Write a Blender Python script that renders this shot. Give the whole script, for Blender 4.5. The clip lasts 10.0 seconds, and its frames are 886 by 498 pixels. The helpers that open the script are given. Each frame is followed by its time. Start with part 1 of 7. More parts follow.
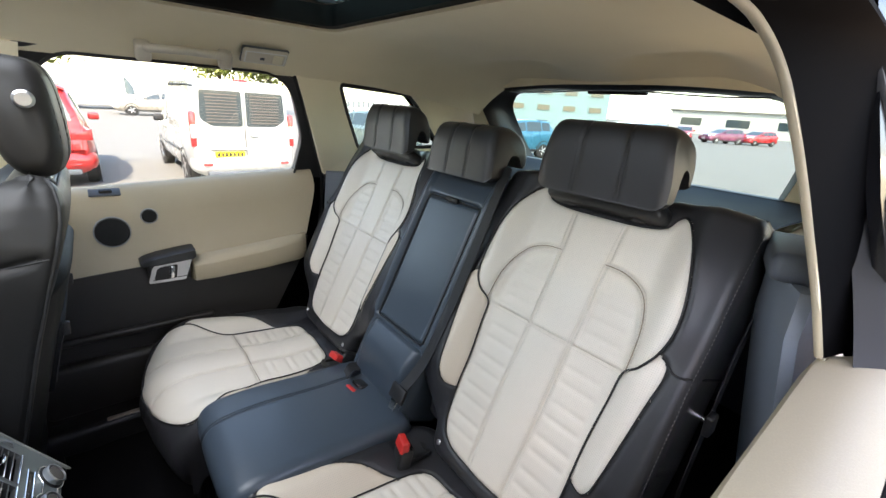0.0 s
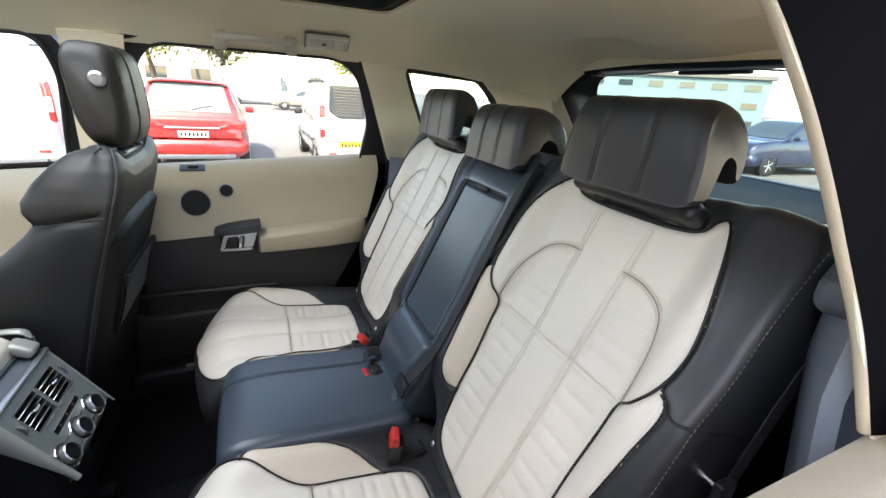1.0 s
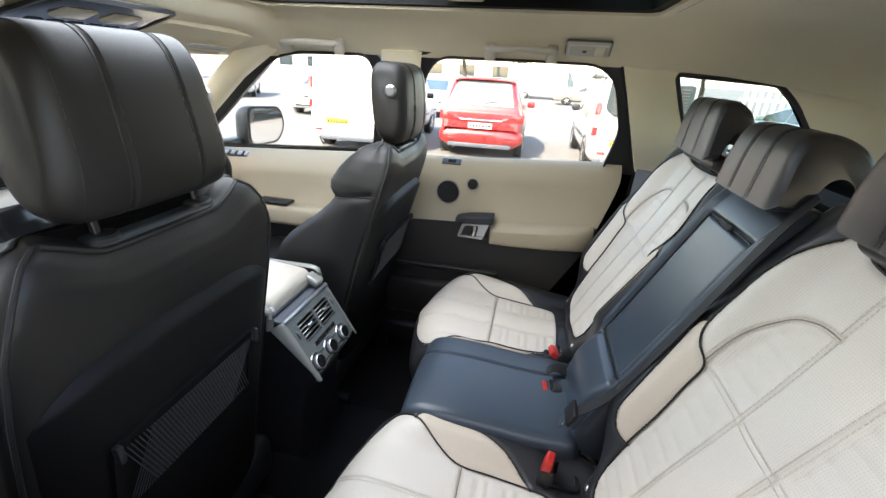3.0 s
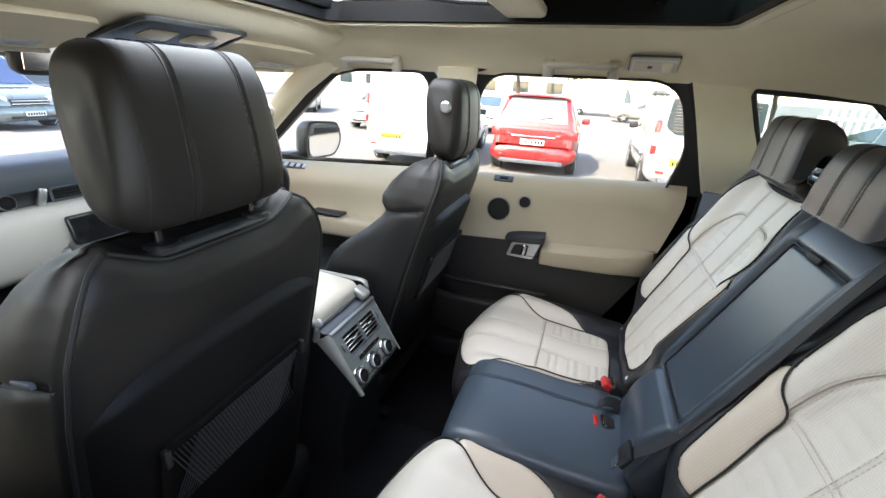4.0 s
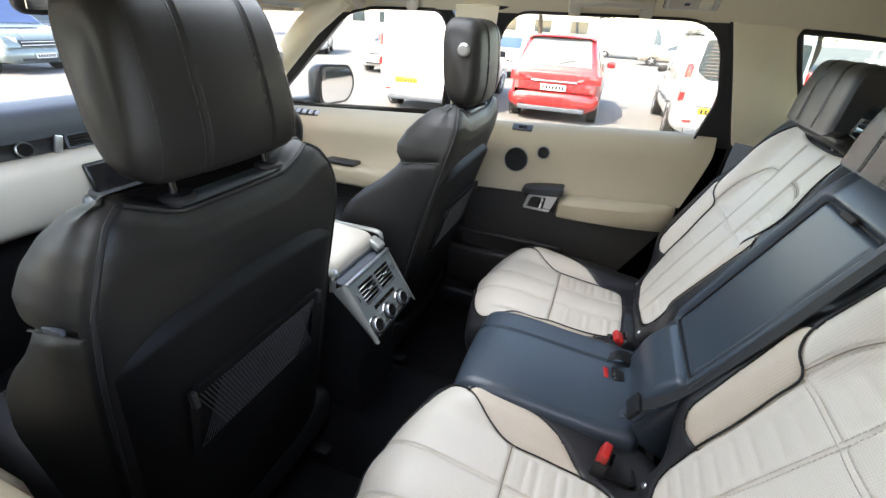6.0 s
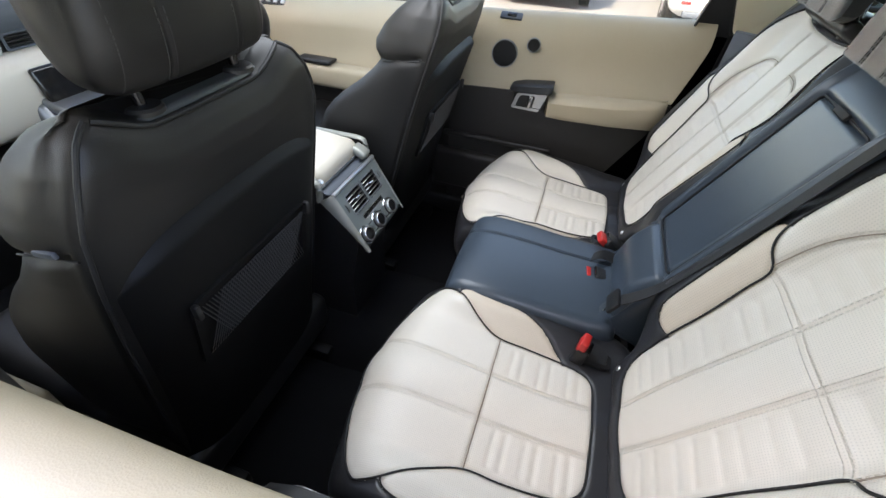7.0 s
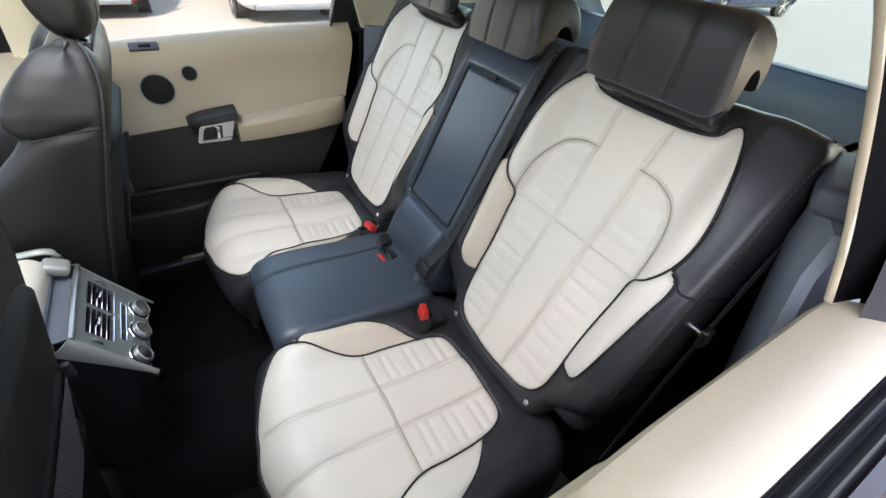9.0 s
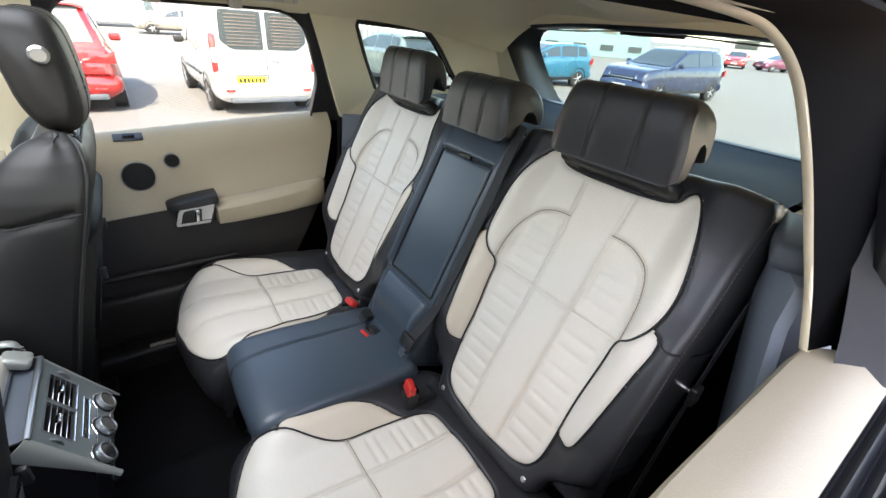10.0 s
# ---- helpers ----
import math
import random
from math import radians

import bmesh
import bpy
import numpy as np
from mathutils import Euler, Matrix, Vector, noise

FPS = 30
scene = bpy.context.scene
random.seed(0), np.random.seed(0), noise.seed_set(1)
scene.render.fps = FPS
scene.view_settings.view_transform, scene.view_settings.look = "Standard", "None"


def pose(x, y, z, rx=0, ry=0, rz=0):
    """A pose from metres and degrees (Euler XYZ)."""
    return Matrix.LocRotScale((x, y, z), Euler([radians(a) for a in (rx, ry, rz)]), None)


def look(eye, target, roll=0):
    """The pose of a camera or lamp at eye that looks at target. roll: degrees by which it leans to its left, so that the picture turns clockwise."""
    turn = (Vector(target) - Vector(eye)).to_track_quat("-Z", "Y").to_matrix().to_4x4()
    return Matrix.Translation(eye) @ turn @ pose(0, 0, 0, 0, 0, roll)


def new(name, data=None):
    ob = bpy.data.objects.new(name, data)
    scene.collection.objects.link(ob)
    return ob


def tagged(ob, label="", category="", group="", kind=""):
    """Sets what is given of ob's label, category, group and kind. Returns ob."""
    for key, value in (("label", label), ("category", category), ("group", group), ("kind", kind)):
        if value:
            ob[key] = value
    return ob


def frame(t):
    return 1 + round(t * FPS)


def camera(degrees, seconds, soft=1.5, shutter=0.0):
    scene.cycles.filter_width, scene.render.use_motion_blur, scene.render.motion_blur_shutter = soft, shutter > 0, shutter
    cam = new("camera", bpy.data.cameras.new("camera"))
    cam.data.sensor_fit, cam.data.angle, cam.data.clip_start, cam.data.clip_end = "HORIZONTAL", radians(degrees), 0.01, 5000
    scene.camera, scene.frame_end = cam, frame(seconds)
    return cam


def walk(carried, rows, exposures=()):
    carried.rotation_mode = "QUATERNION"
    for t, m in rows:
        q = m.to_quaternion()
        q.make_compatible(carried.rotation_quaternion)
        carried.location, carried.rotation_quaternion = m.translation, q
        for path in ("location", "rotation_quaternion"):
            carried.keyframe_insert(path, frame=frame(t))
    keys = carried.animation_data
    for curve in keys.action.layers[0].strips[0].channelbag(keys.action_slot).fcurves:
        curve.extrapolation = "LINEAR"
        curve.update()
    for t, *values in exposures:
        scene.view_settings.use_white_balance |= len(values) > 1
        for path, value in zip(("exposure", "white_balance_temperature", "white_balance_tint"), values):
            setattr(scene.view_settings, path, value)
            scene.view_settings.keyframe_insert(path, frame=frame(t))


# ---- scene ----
cam = camera(92.9, 10.0)
PATH = [
    (0, (0.061, -0.766, 1.529), (1.274, 0.689, 0.888), 4.0),
    (0.5, (0.193, -0.791, 1.505), (1.222, 0.787, 0.833), 3.7),
    (1, (0.262, -0.823, 1.509), (1.027, 0.891, 0.818), 3.8),
    (1.5, (0.301, -0.827, 1.525), (0.748, 0.987, 0.812), 3.8),
    (2, (0.327, -0.838, 1.543), (0.449, 1.019, 0.809), 3.7),
    (2.5, (0.35, -0.837, 1.545), (0.197, 1.006, 0.784), 3.5),
    (3, (0.356, -0.825, 1.548), (-0.004, 0.982, 0.77), 3.3),
    (4.5, (0.337, -0.799, 1.547), (-0.293, 0.975, 0.872), 3.1),
    (5, (0.336, -0.8, 1.547), (-0.318, 0.98, 0.912), 3.0),
    (5.5, (0.336, -0.797, 1.547), (-0.309, 0.956, 0.833), 3.1),
    (6, (0.337, -0.792, 1.549), (-0.261, 0.865, 0.604), 3.3),
    (6.2, (0.339, -0.788, 1.55), (-0.235, 0.819, 0.507), 3.4),
    (7.3, (0.315, -0.795, 1.563), (-0.014, 0.647, 0.217), 3.8),
    (7.5, (0.28, -0.802, 1.574), (0.066, 0.665, 0.232), 3.8),
    (8, (0.186, -0.791, 1.581), (0.435, 0.688, 0.258), 4.8),
    (8.5, (0.132, -0.781, 1.593), (0.78, 0.599, 0.299), 5.7),
    (9, (0.114, -0.773, 1.59), (0.988, 0.526, 0.345), 5.5),
    (9.5, (0.095, -0.768, 1.593), (1.098, 0.555, 0.478), 5.2),
    (10, (0.088, -0.775, 1.592), (1.151, 0.631, 0.648), 4.7),
]
EXPOSURES = [(0.0, 3.08, 7900, 18), (1.5, 3.2, 7900, 18), (3.0, 3.25, 7900, 18), (5.0, 3.2, 7900, 18), (8.0, 3.33, 7900, 18), (10.0, 3.22, 7900, 18)]
walk(cam, [(t, look(eye, target, roll)) for t, eye, target, roll in PATH], EXPOSURES)

# ---- world, sun ----
world = bpy.data.worlds.new("sky")
scene.world = world
world.use_nodes = True
wn = world.node_tree.nodes
sky = wn.new("ShaderNodeTexSky")
sky.sky_type = "NISHITA"
sky.sun_disc = False
SUN_FROM = Vector((-0.36, -0.60, 0.71)).normalized()
sky.sun_elevation = math.asin(SUN_FROM.z)
sky.sun_rotation = math.atan2(SUN_FROM.x, SUN_FROM.y)
wn["Background"].inputs["Strength"].default_value = 0.145
world.node_tree.links.new(sky.outputs["Color"], wn["Background"].inputs["Color"])
sun = new("sun", bpy.data.lights.new("sun", "SUN"))
sun.data.energy, sun.data.angle, sun.data.color = 2.1, radians(0.5), (1.0, 0.95, 0.88)
sun.matrix_world = look((0, 0, 20), Vector((0, 0, 20)) - SUN_FROM)
# area lamp added above the sunroof opening to strengthen its sky light
roof_sky = new("sunroof_sky", bpy.data.lights.new("sunroof_sky", "AREA"))
roof_sky.data.shape, roof_sky.data.size, roof_sky.data.size_y = "RECTANGLE", 0.52, 0.78
roof_sky.data.energy, roof_sky.data.color = 1.7, (0.82, 0.92, 1.0)
roof_sky.location = (-0.19, 0, 1.80)
# fill lamp added at the unseen near quarter window, aimed up to brighten the headliner
quarter_fill = new("quarter_window_sky", bpy.data.lights.new("quarter_window_sky", "AREA"))
quarter_fill.data.shape, quarter_fill.data.size, quarter_fill.data.size_y = "RECTANGLE", 0.36, 0.20
quarter_fill.data.energy, quarter_fill.data.color = 0.5, (1.0, 0.80, 0.70)
quarter_fill.matrix_world = look((1.04, -0.80, 1.47), (1.06, -0.35, 2.10))


# ---- materials ----
def mat(name, color, rough=0.5, metal=0.0, vary=0.12, scale=6.0, fine=300.0, bump=0.15, depth=0.0004,
        voronoi=False, spec=0.5, coat=0.0, sheen=0.0, island=False):
    """A surface with stains at a large scale, grain at a small one and a fine relief."""
    m = bpy.data.materials.new(name)
    m.use_nodes = True
    n, l = m.node_tree.nodes, m.node_tree.links
    b = n["Principled BSDF"]
    tc = n.new("ShaderNodeTexCoord")
    big = n.new("ShaderNodeTexNoise")
    big.inputs["Scale"].default_value, big.inputs["Detail"].default_value = scale, 5
    l.new(tc.outputs["Object"], big.inputs["Vector"])
    if voronoi:
        small = n.new("ShaderNodeTexVoronoi")
        small.inputs["Scale"].default_value = fine
        out = small.outputs["Distance"]
    else:
        small = n.new("ShaderNodeTexNoise")
        small.inputs["Scale"].default_value, small.inputs["Detail"].default_value = fine, 3
        out = small.outputs["Fac"]
    l.new(tc.outputs["Object"], small.inputs["Vector"])
    mix = n.new("ShaderNodeMix")
    mix.data_type = "RGBA"
    mix.inputs["A"].default_value = (*[c * (1 - vary) for c in color], 1)
    mix.inputs["B"].default_value = (*[min(1, c * (1 + vary)) for c in color], 1)
    l.new(big.outputs["Fac"], mix.inputs["Factor"])
    mix2 = n.new("ShaderNodeMix")
    mix2.data_type, mix2.blend_type = "RGBA", "MULTIPLY"
    mix2.inputs["Factor"].default_value = min(1.0, vary * 1.5)
    l.new(mix.outputs["Result"], mix2.inputs["A"])
    l.new(out, mix2.inputs["B"])
    l.new(mix2.outputs["Result"], b.inputs["Base Color"])
    rr = n.new("ShaderNodeMapRange")
    rr.inputs["To Min"].default_value, rr.inputs["To Max"].default_value = max(0.02, rough * 0.85), min(1, rough * 1.15)
    l.new(big.outputs["Fac"], rr.inputs["Value"])
    l.new(rr.outputs["Result"], b.inputs["Roughness"])
    b.inputs["Metallic"].default_value = metal
    b.inputs["Specular IOR Level"].default_value = spec
    b.inputs["Coat Weight"].default_value = coat
    b.inputs["Sheen Weight"].default_value = sheen
    if bump:
        bp = n.new("ShaderNodeBump")
        bp.inputs["Strength"].default_value, bp.inputs["Distance"].default_value = bump, depth
        l.new(out, bp.inputs["Height"])
        l.new(bp.outputs["Normal"], b.inputs["Normal"])
    return m


def perforated(name, color, rough, pitch=0.0034, swap="XY"):
    """Leather with rows of small punched holes."""
    m = mat(name, color, rough, vary=0.06, scale=9, fine=700, bump=0.2, voronoi=True)
    n, l = m.node_tree.nodes, m.node_tree.links
    b = n["Principled BSDF"]
    tc = n.new("ShaderNodeTexCoord")
    v = n.new("ShaderNodeTexVoronoi")
    v.inputs["Randomness"].default_value = 0.0
    v.inputs["Scale"].default_value = 1 / pitch
    l.new(tc.outputs["UV"], v.inputs["Vector"])
    ramp = n.new("ShaderNodeMapRange")
    ramp.inputs["From Min"].default_value, ramp.inputs["From Max"].default_value = 0.12, 0.26
    l.new(v.outputs["Distance"], ramp.inputs["Value"])
    src = b.inputs["Base Color"].links[0].from_socket
    mx = n.new("ShaderNodeMix")
    mx.data_type = "RGBA"
    mx.inputs["A"].default_value = (*[c * 0.78 for c in color], 1)
    l.new(src, mx.inputs["B"])
    l.new(ramp.outputs["Result"], mx.inputs["Factor"])
    l.new(mx.outputs["Result"], b.inputs["Base Color"])
    return m


def pane_mat(name, tint, gloss=0.0):
    m = bpy.data.materials.new(name)
    m.use_nodes = True
    n, l = m.node_tree.nodes, m.node_tree.links
    n.remove(n["Principled BSDF"])
    t, g, mx, f = (n.new("ShaderNodeBsdfTransparent"), n.new("ShaderNodeBsdfGlossy"), n.new("ShaderNodeMixShader"), n.new("ShaderNodeLayerWeight"))
    t.inputs["Color"].default_value = (*tint, 1)
    g.inputs["Roughness"].default_value = gloss
    f.inputs["Blend"].default_value = 0.5
    power, scaled = n.new("ShaderNodeMath"), n.new("ShaderNodeMath")
    power.operation, scaled.operation = "POWER", "MULTIPLY_ADD"
    power.inputs[1].default_value = 5.0
    scaled.inputs[1].default_value, scaled.inputs[2].default_value = 0.45, 0.025
    l.new(f.outputs["Facing"], power.inputs[0])
    l.new(power.outputs["Value"], scaled.inputs[0])
    l.new(scaled.outputs["Value"], mx.inputs["Fac"])
    l.new(t.outputs["BSDF"], mx.inputs[1])
    l.new(g.outputs["BSDF"], mx.inputs[2])
    l.new(mx.outputs["Shader"], n["Material Output"].inputs["Surface"])
    return m


IVORY = mat("ivory_leather", (0.71, 0.655, 0.57), 0.42, vary=0.05, scale=8, fine=520, bump=0.35, depth=0.0005, voronoi=True)
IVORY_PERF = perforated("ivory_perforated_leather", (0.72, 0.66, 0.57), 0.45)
SHADED_PERF = perforated("sand_perforated_leather", (0.67, 0.57, 0.455), 0.45)
BLACK_LEATHER = mat("black_leather", (0.0255, 0.0255, 0.0285), 0.38, vary=0.15, scale=9, fine=900, bump=0.3, depth=0.0004, voronoi=True)
# Darker, duller copy of the black leather; the front seats' shade is in it.
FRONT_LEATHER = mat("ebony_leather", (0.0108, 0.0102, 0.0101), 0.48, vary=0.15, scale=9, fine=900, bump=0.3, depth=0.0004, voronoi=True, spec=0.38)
BLIND_CLOTH = mat("load_cover_cloth", (0.030, 0.045, 0.070), 0.75, vary=0.1, fine=900, bump=0.3, spec=0.2)
# Slate trim made lighter; the light missing on the quarter panel is in its colour.
QUARTER_TRIM = mat("slate_quarter_plastic", (0.20, 0.225, 0.265), 0.5, vary=0.08, fine=700, bump=0.2, voronoi=True)
SHELL = mat("matt_black_shell", (0.0052, 0.0052, 0.0056), 0.6, vary=0.15, fine=700, bump=0.25, voronoi=True, spec=0.22)
# Black taken close to zero so that the colour holds the jamb's shadow.
JAMB = mat("matt_black_jamb", (0.0028, 0.0028, 0.0034), 0.9, vary=0.2, fine=400, spec=0.05)
FRAME_GREY = mat("grey_frame_paint", (0.016, 0.016, 0.018), 0.6, vary=0.06, fine=500, bump=0.1)
MOULDING = mat("grey_moulded_plastic", (0.10, 0.105, 0.105), 0.34, vary=0.06, fine=700, bump=0.1)
# Black leather of the middle seat with the blue sky sheen mixed into its colour.
SKY_SHEEN_LEATHER = mat("smooth_armrest_leather", (0.048, 0.066, 0.086), 0.34, vary=0.12, scale=7, fine=900, bump=0.2, depth=0.0003, voronoi=True)
# Several times paler than the seat leather: light on the upward shelf, coloured in.
SHELF_LEATHER = mat("smooth_shelf_leather", (0.055, 0.062, 0.066), 0.30, vary=0.12, scale=8, fine=900, bump=0.2, depth=0.0003, voronoi=True)
PIPING = mat("black_piping", (0.010, 0.010, 0.011), 0.65, vary=0.1, bump=0.2)
THREAD_LIGHT = mat("pale_thread", (0.66, 0.61, 0.53), 0.7, vary=0.1, fine=1500)
THREAD_GREY = mat("grey_thread", (0.17, 0.165, 0.16), 0.7, vary=0.1, fine=1500)
SEAM_SHADOW = mat("tan_seam_thread", (0.33, 0.27, 0.21), 0.8, vary=0.1, fine=1500)
THREAD_DARK = mat("dark_thread", (0.020, 0.020, 0.021), 0.7, vary=0.1, fine=1500)
BEIGE = mat("beige_door_trim", (0.445, 0.375, 0.265), 0.55, vary=0.05, scale=5, fine=600, bump=0.35, depth=0.0005, voronoi=True)
CREAM = mat("cream_soft_trim", (0.56, 0.515, 0.44), 0.48, vary=0.04, scale=5, fine=600, bump=0.3, voronoi=True)
HEADLINER = mat("headliner_fabric", (0.82, 0.725, 0.53), 0.9, vary=0.07, scale=7, fine=900, bump=0.4, depth=0.0006, sheen=0.2)
PALE_PLASTIC = mat("pale_plastic", (0.52, 0.47, 0.39), 0.45, vary=0.03, fine=800, bump=0.15)
DARK_TRIM = mat("espresso_plastic", (0.024, 0.021, 0.019), 0.5, vary=0.1, fine=700, bump=0.35, voronoi=True)
BLACK_TRIM = mat("black_plastic", (0.015, 0.015, 0.016), 0.45, vary=0.15, fine=700, bump=0.25, voronoi=True)
SLATE_TRIM = mat("slate_trim", (0.070, 0.082, 0.100), 0.55, vary=0.1, fine=600, bump=0.3, voronoi=True)
GLOSS_BLACK = mat("gloss_black", (0.01, 0.01, 0.011), 0.12, vary=0.05, bump=0.0)
RUBBER = mat("rubber_seal", (0.014, 0.014, 0.015), 0.6, vary=0.15, fine=400)
CARPET = mat("black_carpet", (0.010, 0.010, 0.011), 1.0, vary=0.3, scale=12, fine=900, bump=0.8, depth=0.003, spec=0.1)
NET_CORD = mat("net_cord", (0.060, 0.060, 0.062), 0.6, vary=0.2, fine=900, bump=0.3)
WEBBING = mat("belt_webbing", (0.018, 0.018, 0.019), 0.7, vary=0.2, fine=900, bump=0.5)
SILVER = mat("satin_silver", (0.62, 0.63, 0.64), 0.32, metal=1.0, vary=0.05, fine=900, bump=0.05)
CHROME = mat("chrome", (0.80, 0.81, 0.82), 0.12, metal=1.0, vary=0.03, bump=0.0)
RED = mat("red_plastic", (0.62, 0.03, 0.025), 0.4, vary=0.06, bump=0.05)
MESH_CLOTH = mat("speaker_cloth", (0.012, 0.012, 0.013), 0.8, vary=0.2, fine=1200, bump=0.8, depth=0.001, voronoi=True)
BRONZE = mat("bronze_paint", (0.022, 0.007, 0.005), 0.38, metal=0.0, vary=0.05, bump=0.0, coat=0.3)
LAMP_LENS = mat("frosted_lens", (0.75, 0.68, 0.52), 0.25, vary=0.1, fine=200, bump=0.3, depth=0.002)
PALE_MARK = mat("pale_print", (0.72, 0.72, 0.70), 0.5, bump=0.0)
BLUE_MARK = mat("blue_print", (0.06, 0.09, 0.22), 0.5, bump=0.0)
ROOF_BLACK = mat("satin_black_roof_frame", (0.005, 0.005, 0.0055), 0.55, vary=0.1, fine=500, bump=0.1, spec=0.2)
GUNMETAL = mat("gunmetal", (0.24, 0.25, 0.26), 0.35, metal=0.8, vary=0.05, fine=900, bump=0.05)
CLEAR = pane_mat("clear_glass", (0.92, 0.95, 0.93))
TEAL = pane_mat("tinted_glass", (0.72, 0.80, 0.78))
ROOF_GLASS = pane_mat("dark_roof_glass", (0.34, 0.42, 0.38))
ROOF_FRONT = pane_mat("front_roof_glass", (0.86, 0.90, 0.92))


# ---- mesh helpers ----
def link_mesh(name, bm, material, parent=None, label="", smooth=True):
    me = bpy.data.meshes.new(name)
    bm.to_mesh(me)
    bm.free()
    if smooth:
        me.shade_smooth()
        me.set_sharp_from_angle(angle=radians(40))
    me.materials.append(material)
    ob = new(name, me)
    ob.parent = parent
    if label:
        ob["label"] = label
    return ob


def part(name, bm, material, parent, label="", smooth=True):
    return link_mesh(name, bm, material, parent, label, smooth)


def thing(name, label, category, group="", kind="", at=(0, 0, 0)):
    ob = new(name)
    ob.empty_display_size = 0.05
    ob.location = at
    return tagged(ob, label, category, group, kind)


def soft_box(size, center=(0, 0, 0), bevel=0.01, segments=3, turn=None, taper=(1, 1)):
    """A box with rounded edges; taper scales its top in x and y."""
    bm = bmesh.new()
    bmesh.ops.create_cube(bm, size=1)
    for v in bm.verts:
        k = taper if v.co.z > 0 else (1, 1)
        v.co = Vector((v.co.x * size[0] * k[0], v.co.y * size[1] * k[1], v.co.z * size[2]))
    if bevel:
        bmesh.ops.bevel(bm, geom=bm.edges[:], offset=bevel, segments=segments, affect="EDGES", profile=0.5)
    m = Matrix.Translation(center)
    if turn is not None:
        m = m @ turn
    bm.transform(m)
    return bm


def loft(rings, closed=True, caps=True):
    """A skin over rings of equally many points."""
    bm = bmesh.new()
    rows = [[bm.verts.new(p) for p in ring] for ring in rings]
    n = len(rows[0])
    for a, b in zip(rows, rows[1:]):
        for i in range(n if closed else n - 1):
            j = (i + 1) % n
            bm.faces.new((a[i], a[j], b[j], b[i]))
    if caps and closed:
        bm.faces.new(rows[0][::-1])
        bm.faces.new(rows[-1])
    bmesh.ops.recalc_face_normals(bm, faces=bm.faces[:])
    return bm


def smooth_line(points, per=6, closed=False):
    """A rounded line through points (Catmull-Rom)."""
    pts = [Vector(p) for p in points]
    n, out = len(pts), []
    for i in range(n if closed else n - 1):
        if closed:
            p0, p1, p2, p3 = (pts[(i + k) % n] for k in (-1, 0, 1, 2))
        else:
            p0, p1, p2, p3 = pts[max(i - 1, 0)], pts[i], pts[i + 1], pts[min(i + 2, n - 1)]
        for k in range(per):
            t = k / per
            out.append(0.5 * ((2 * p1) + (p2 - p0) * t + (2 * p0 - 5 * p1 + 4 * p2 - p3) * t * t + (3 * p1 - p0 - 3 * p2 + p3) * t ** 3))
    if not closed:
        out.append(pts[-1])
    return out


def tube(points, radius, sides=8, closed=False, flat=1.0, up=(0, 0, 1)):
    """A round (or flattened) bar along a line."""
    pts = [Vector(p) for p in points]
    rings, n = [], len(pts)
    for i, p in enumerate(pts):
        d = (pts[(i + 1) % n] - pts[i - 1]) if closed else (pts[min(i + 1, n - 1)] - pts[max(i - 1, 0)])
        d.normalize()
        side = d.cross(Vector(up))
        side = side.normalized() if side.length > 1e-4 else d.orthogonal().normalized()
        top = side.cross(d)
        rings.append([p + side * radius * math.cos(a) + top * radius * flat * math.sin(a) for a in (2 * math.pi * k / sides for k in range(sides))])
    if closed:
        rings.append(rings[0])
        bm = loft(rings, caps=False)
        bmesh.ops.remove_doubles(bm, verts=bm.verts[:], dist=1e-6)
        return bm
    return loft(rings)


def disc(center, axis, radius, depth, sides=32, rim=0.0, hole=0.0):
    """A round plate, or a ring where hole is given, along axis."""
    axis = Vector(axis).normalized()
    turn = axis.to_track_quat("Z", "Y").to_matrix()
    prof = [(hole, 0), (radius, 0), (radius, depth - rim), (radius - rim, depth), (hole + (rim if hole else 0), depth)]
    rings = [[Vector(center) + turn @ Vector((r * math.cos(a), r * math.sin(a), h)) for r, h in prof] for a in (2 * math.pi * k / sides for k in range(sides))]
    rings.append(rings[0])
    bm = loft(rings, closed=True, caps=False)
    bmesh.ops.remove_doubles(bm, verts=bm.verts[:], dist=1e-6)
    return bm


def joined(*bms):
    out = bmesh.new()
    for b in bms:
        me = bpy.data.meshes.new("tmp")
        b.to_mesh(me)
        b.free()
        out.from_mesh(me)
        bpy.data.meshes.remove(me)
    return out


def sheet(fn, us, vs, thick=0.0):
    """A surface fn(u, v) over a grid, given thickness along its normals."""
    bm = bmesh.new()
    rows = [[bm.verts.new(fn(u, v)) for u in us] for v in vs]
    for a, b in zip(rows, rows[1:]):
        for i in range(len(us) - 1):
            bm.faces.new((a[i], a[i + 1], b[i + 1], b[i]))
    if thick:
        bm.normal_update()
        bmesh.ops.solidify(bm, geom=bm.faces[:], thickness=thick)
    return bm


def ring_panel(outer, inner, fn, thick, per=5):
    """A flat frame between two closed outlines of equally many corners, laid on the surface fn(a, b)."""
    o = smooth_or_sharp(outer, per)
    i = smooth_or_sharp(inner, per)
    bm = bmesh.new()
    a = [bm.verts.new(fn(*p)) for p in o]
    b = [bm.verts.new(fn(*p)) for p in i]
    n = len(a)
    for k in range(n):
        j = (k + 1) % n
        bm.faces.new((a[k], a[j], b[j], b[k]))
    bm.normal_update()
    bmesh.ops.solidify(bm, geom=bm.faces[:], thickness=thick)
    return bm


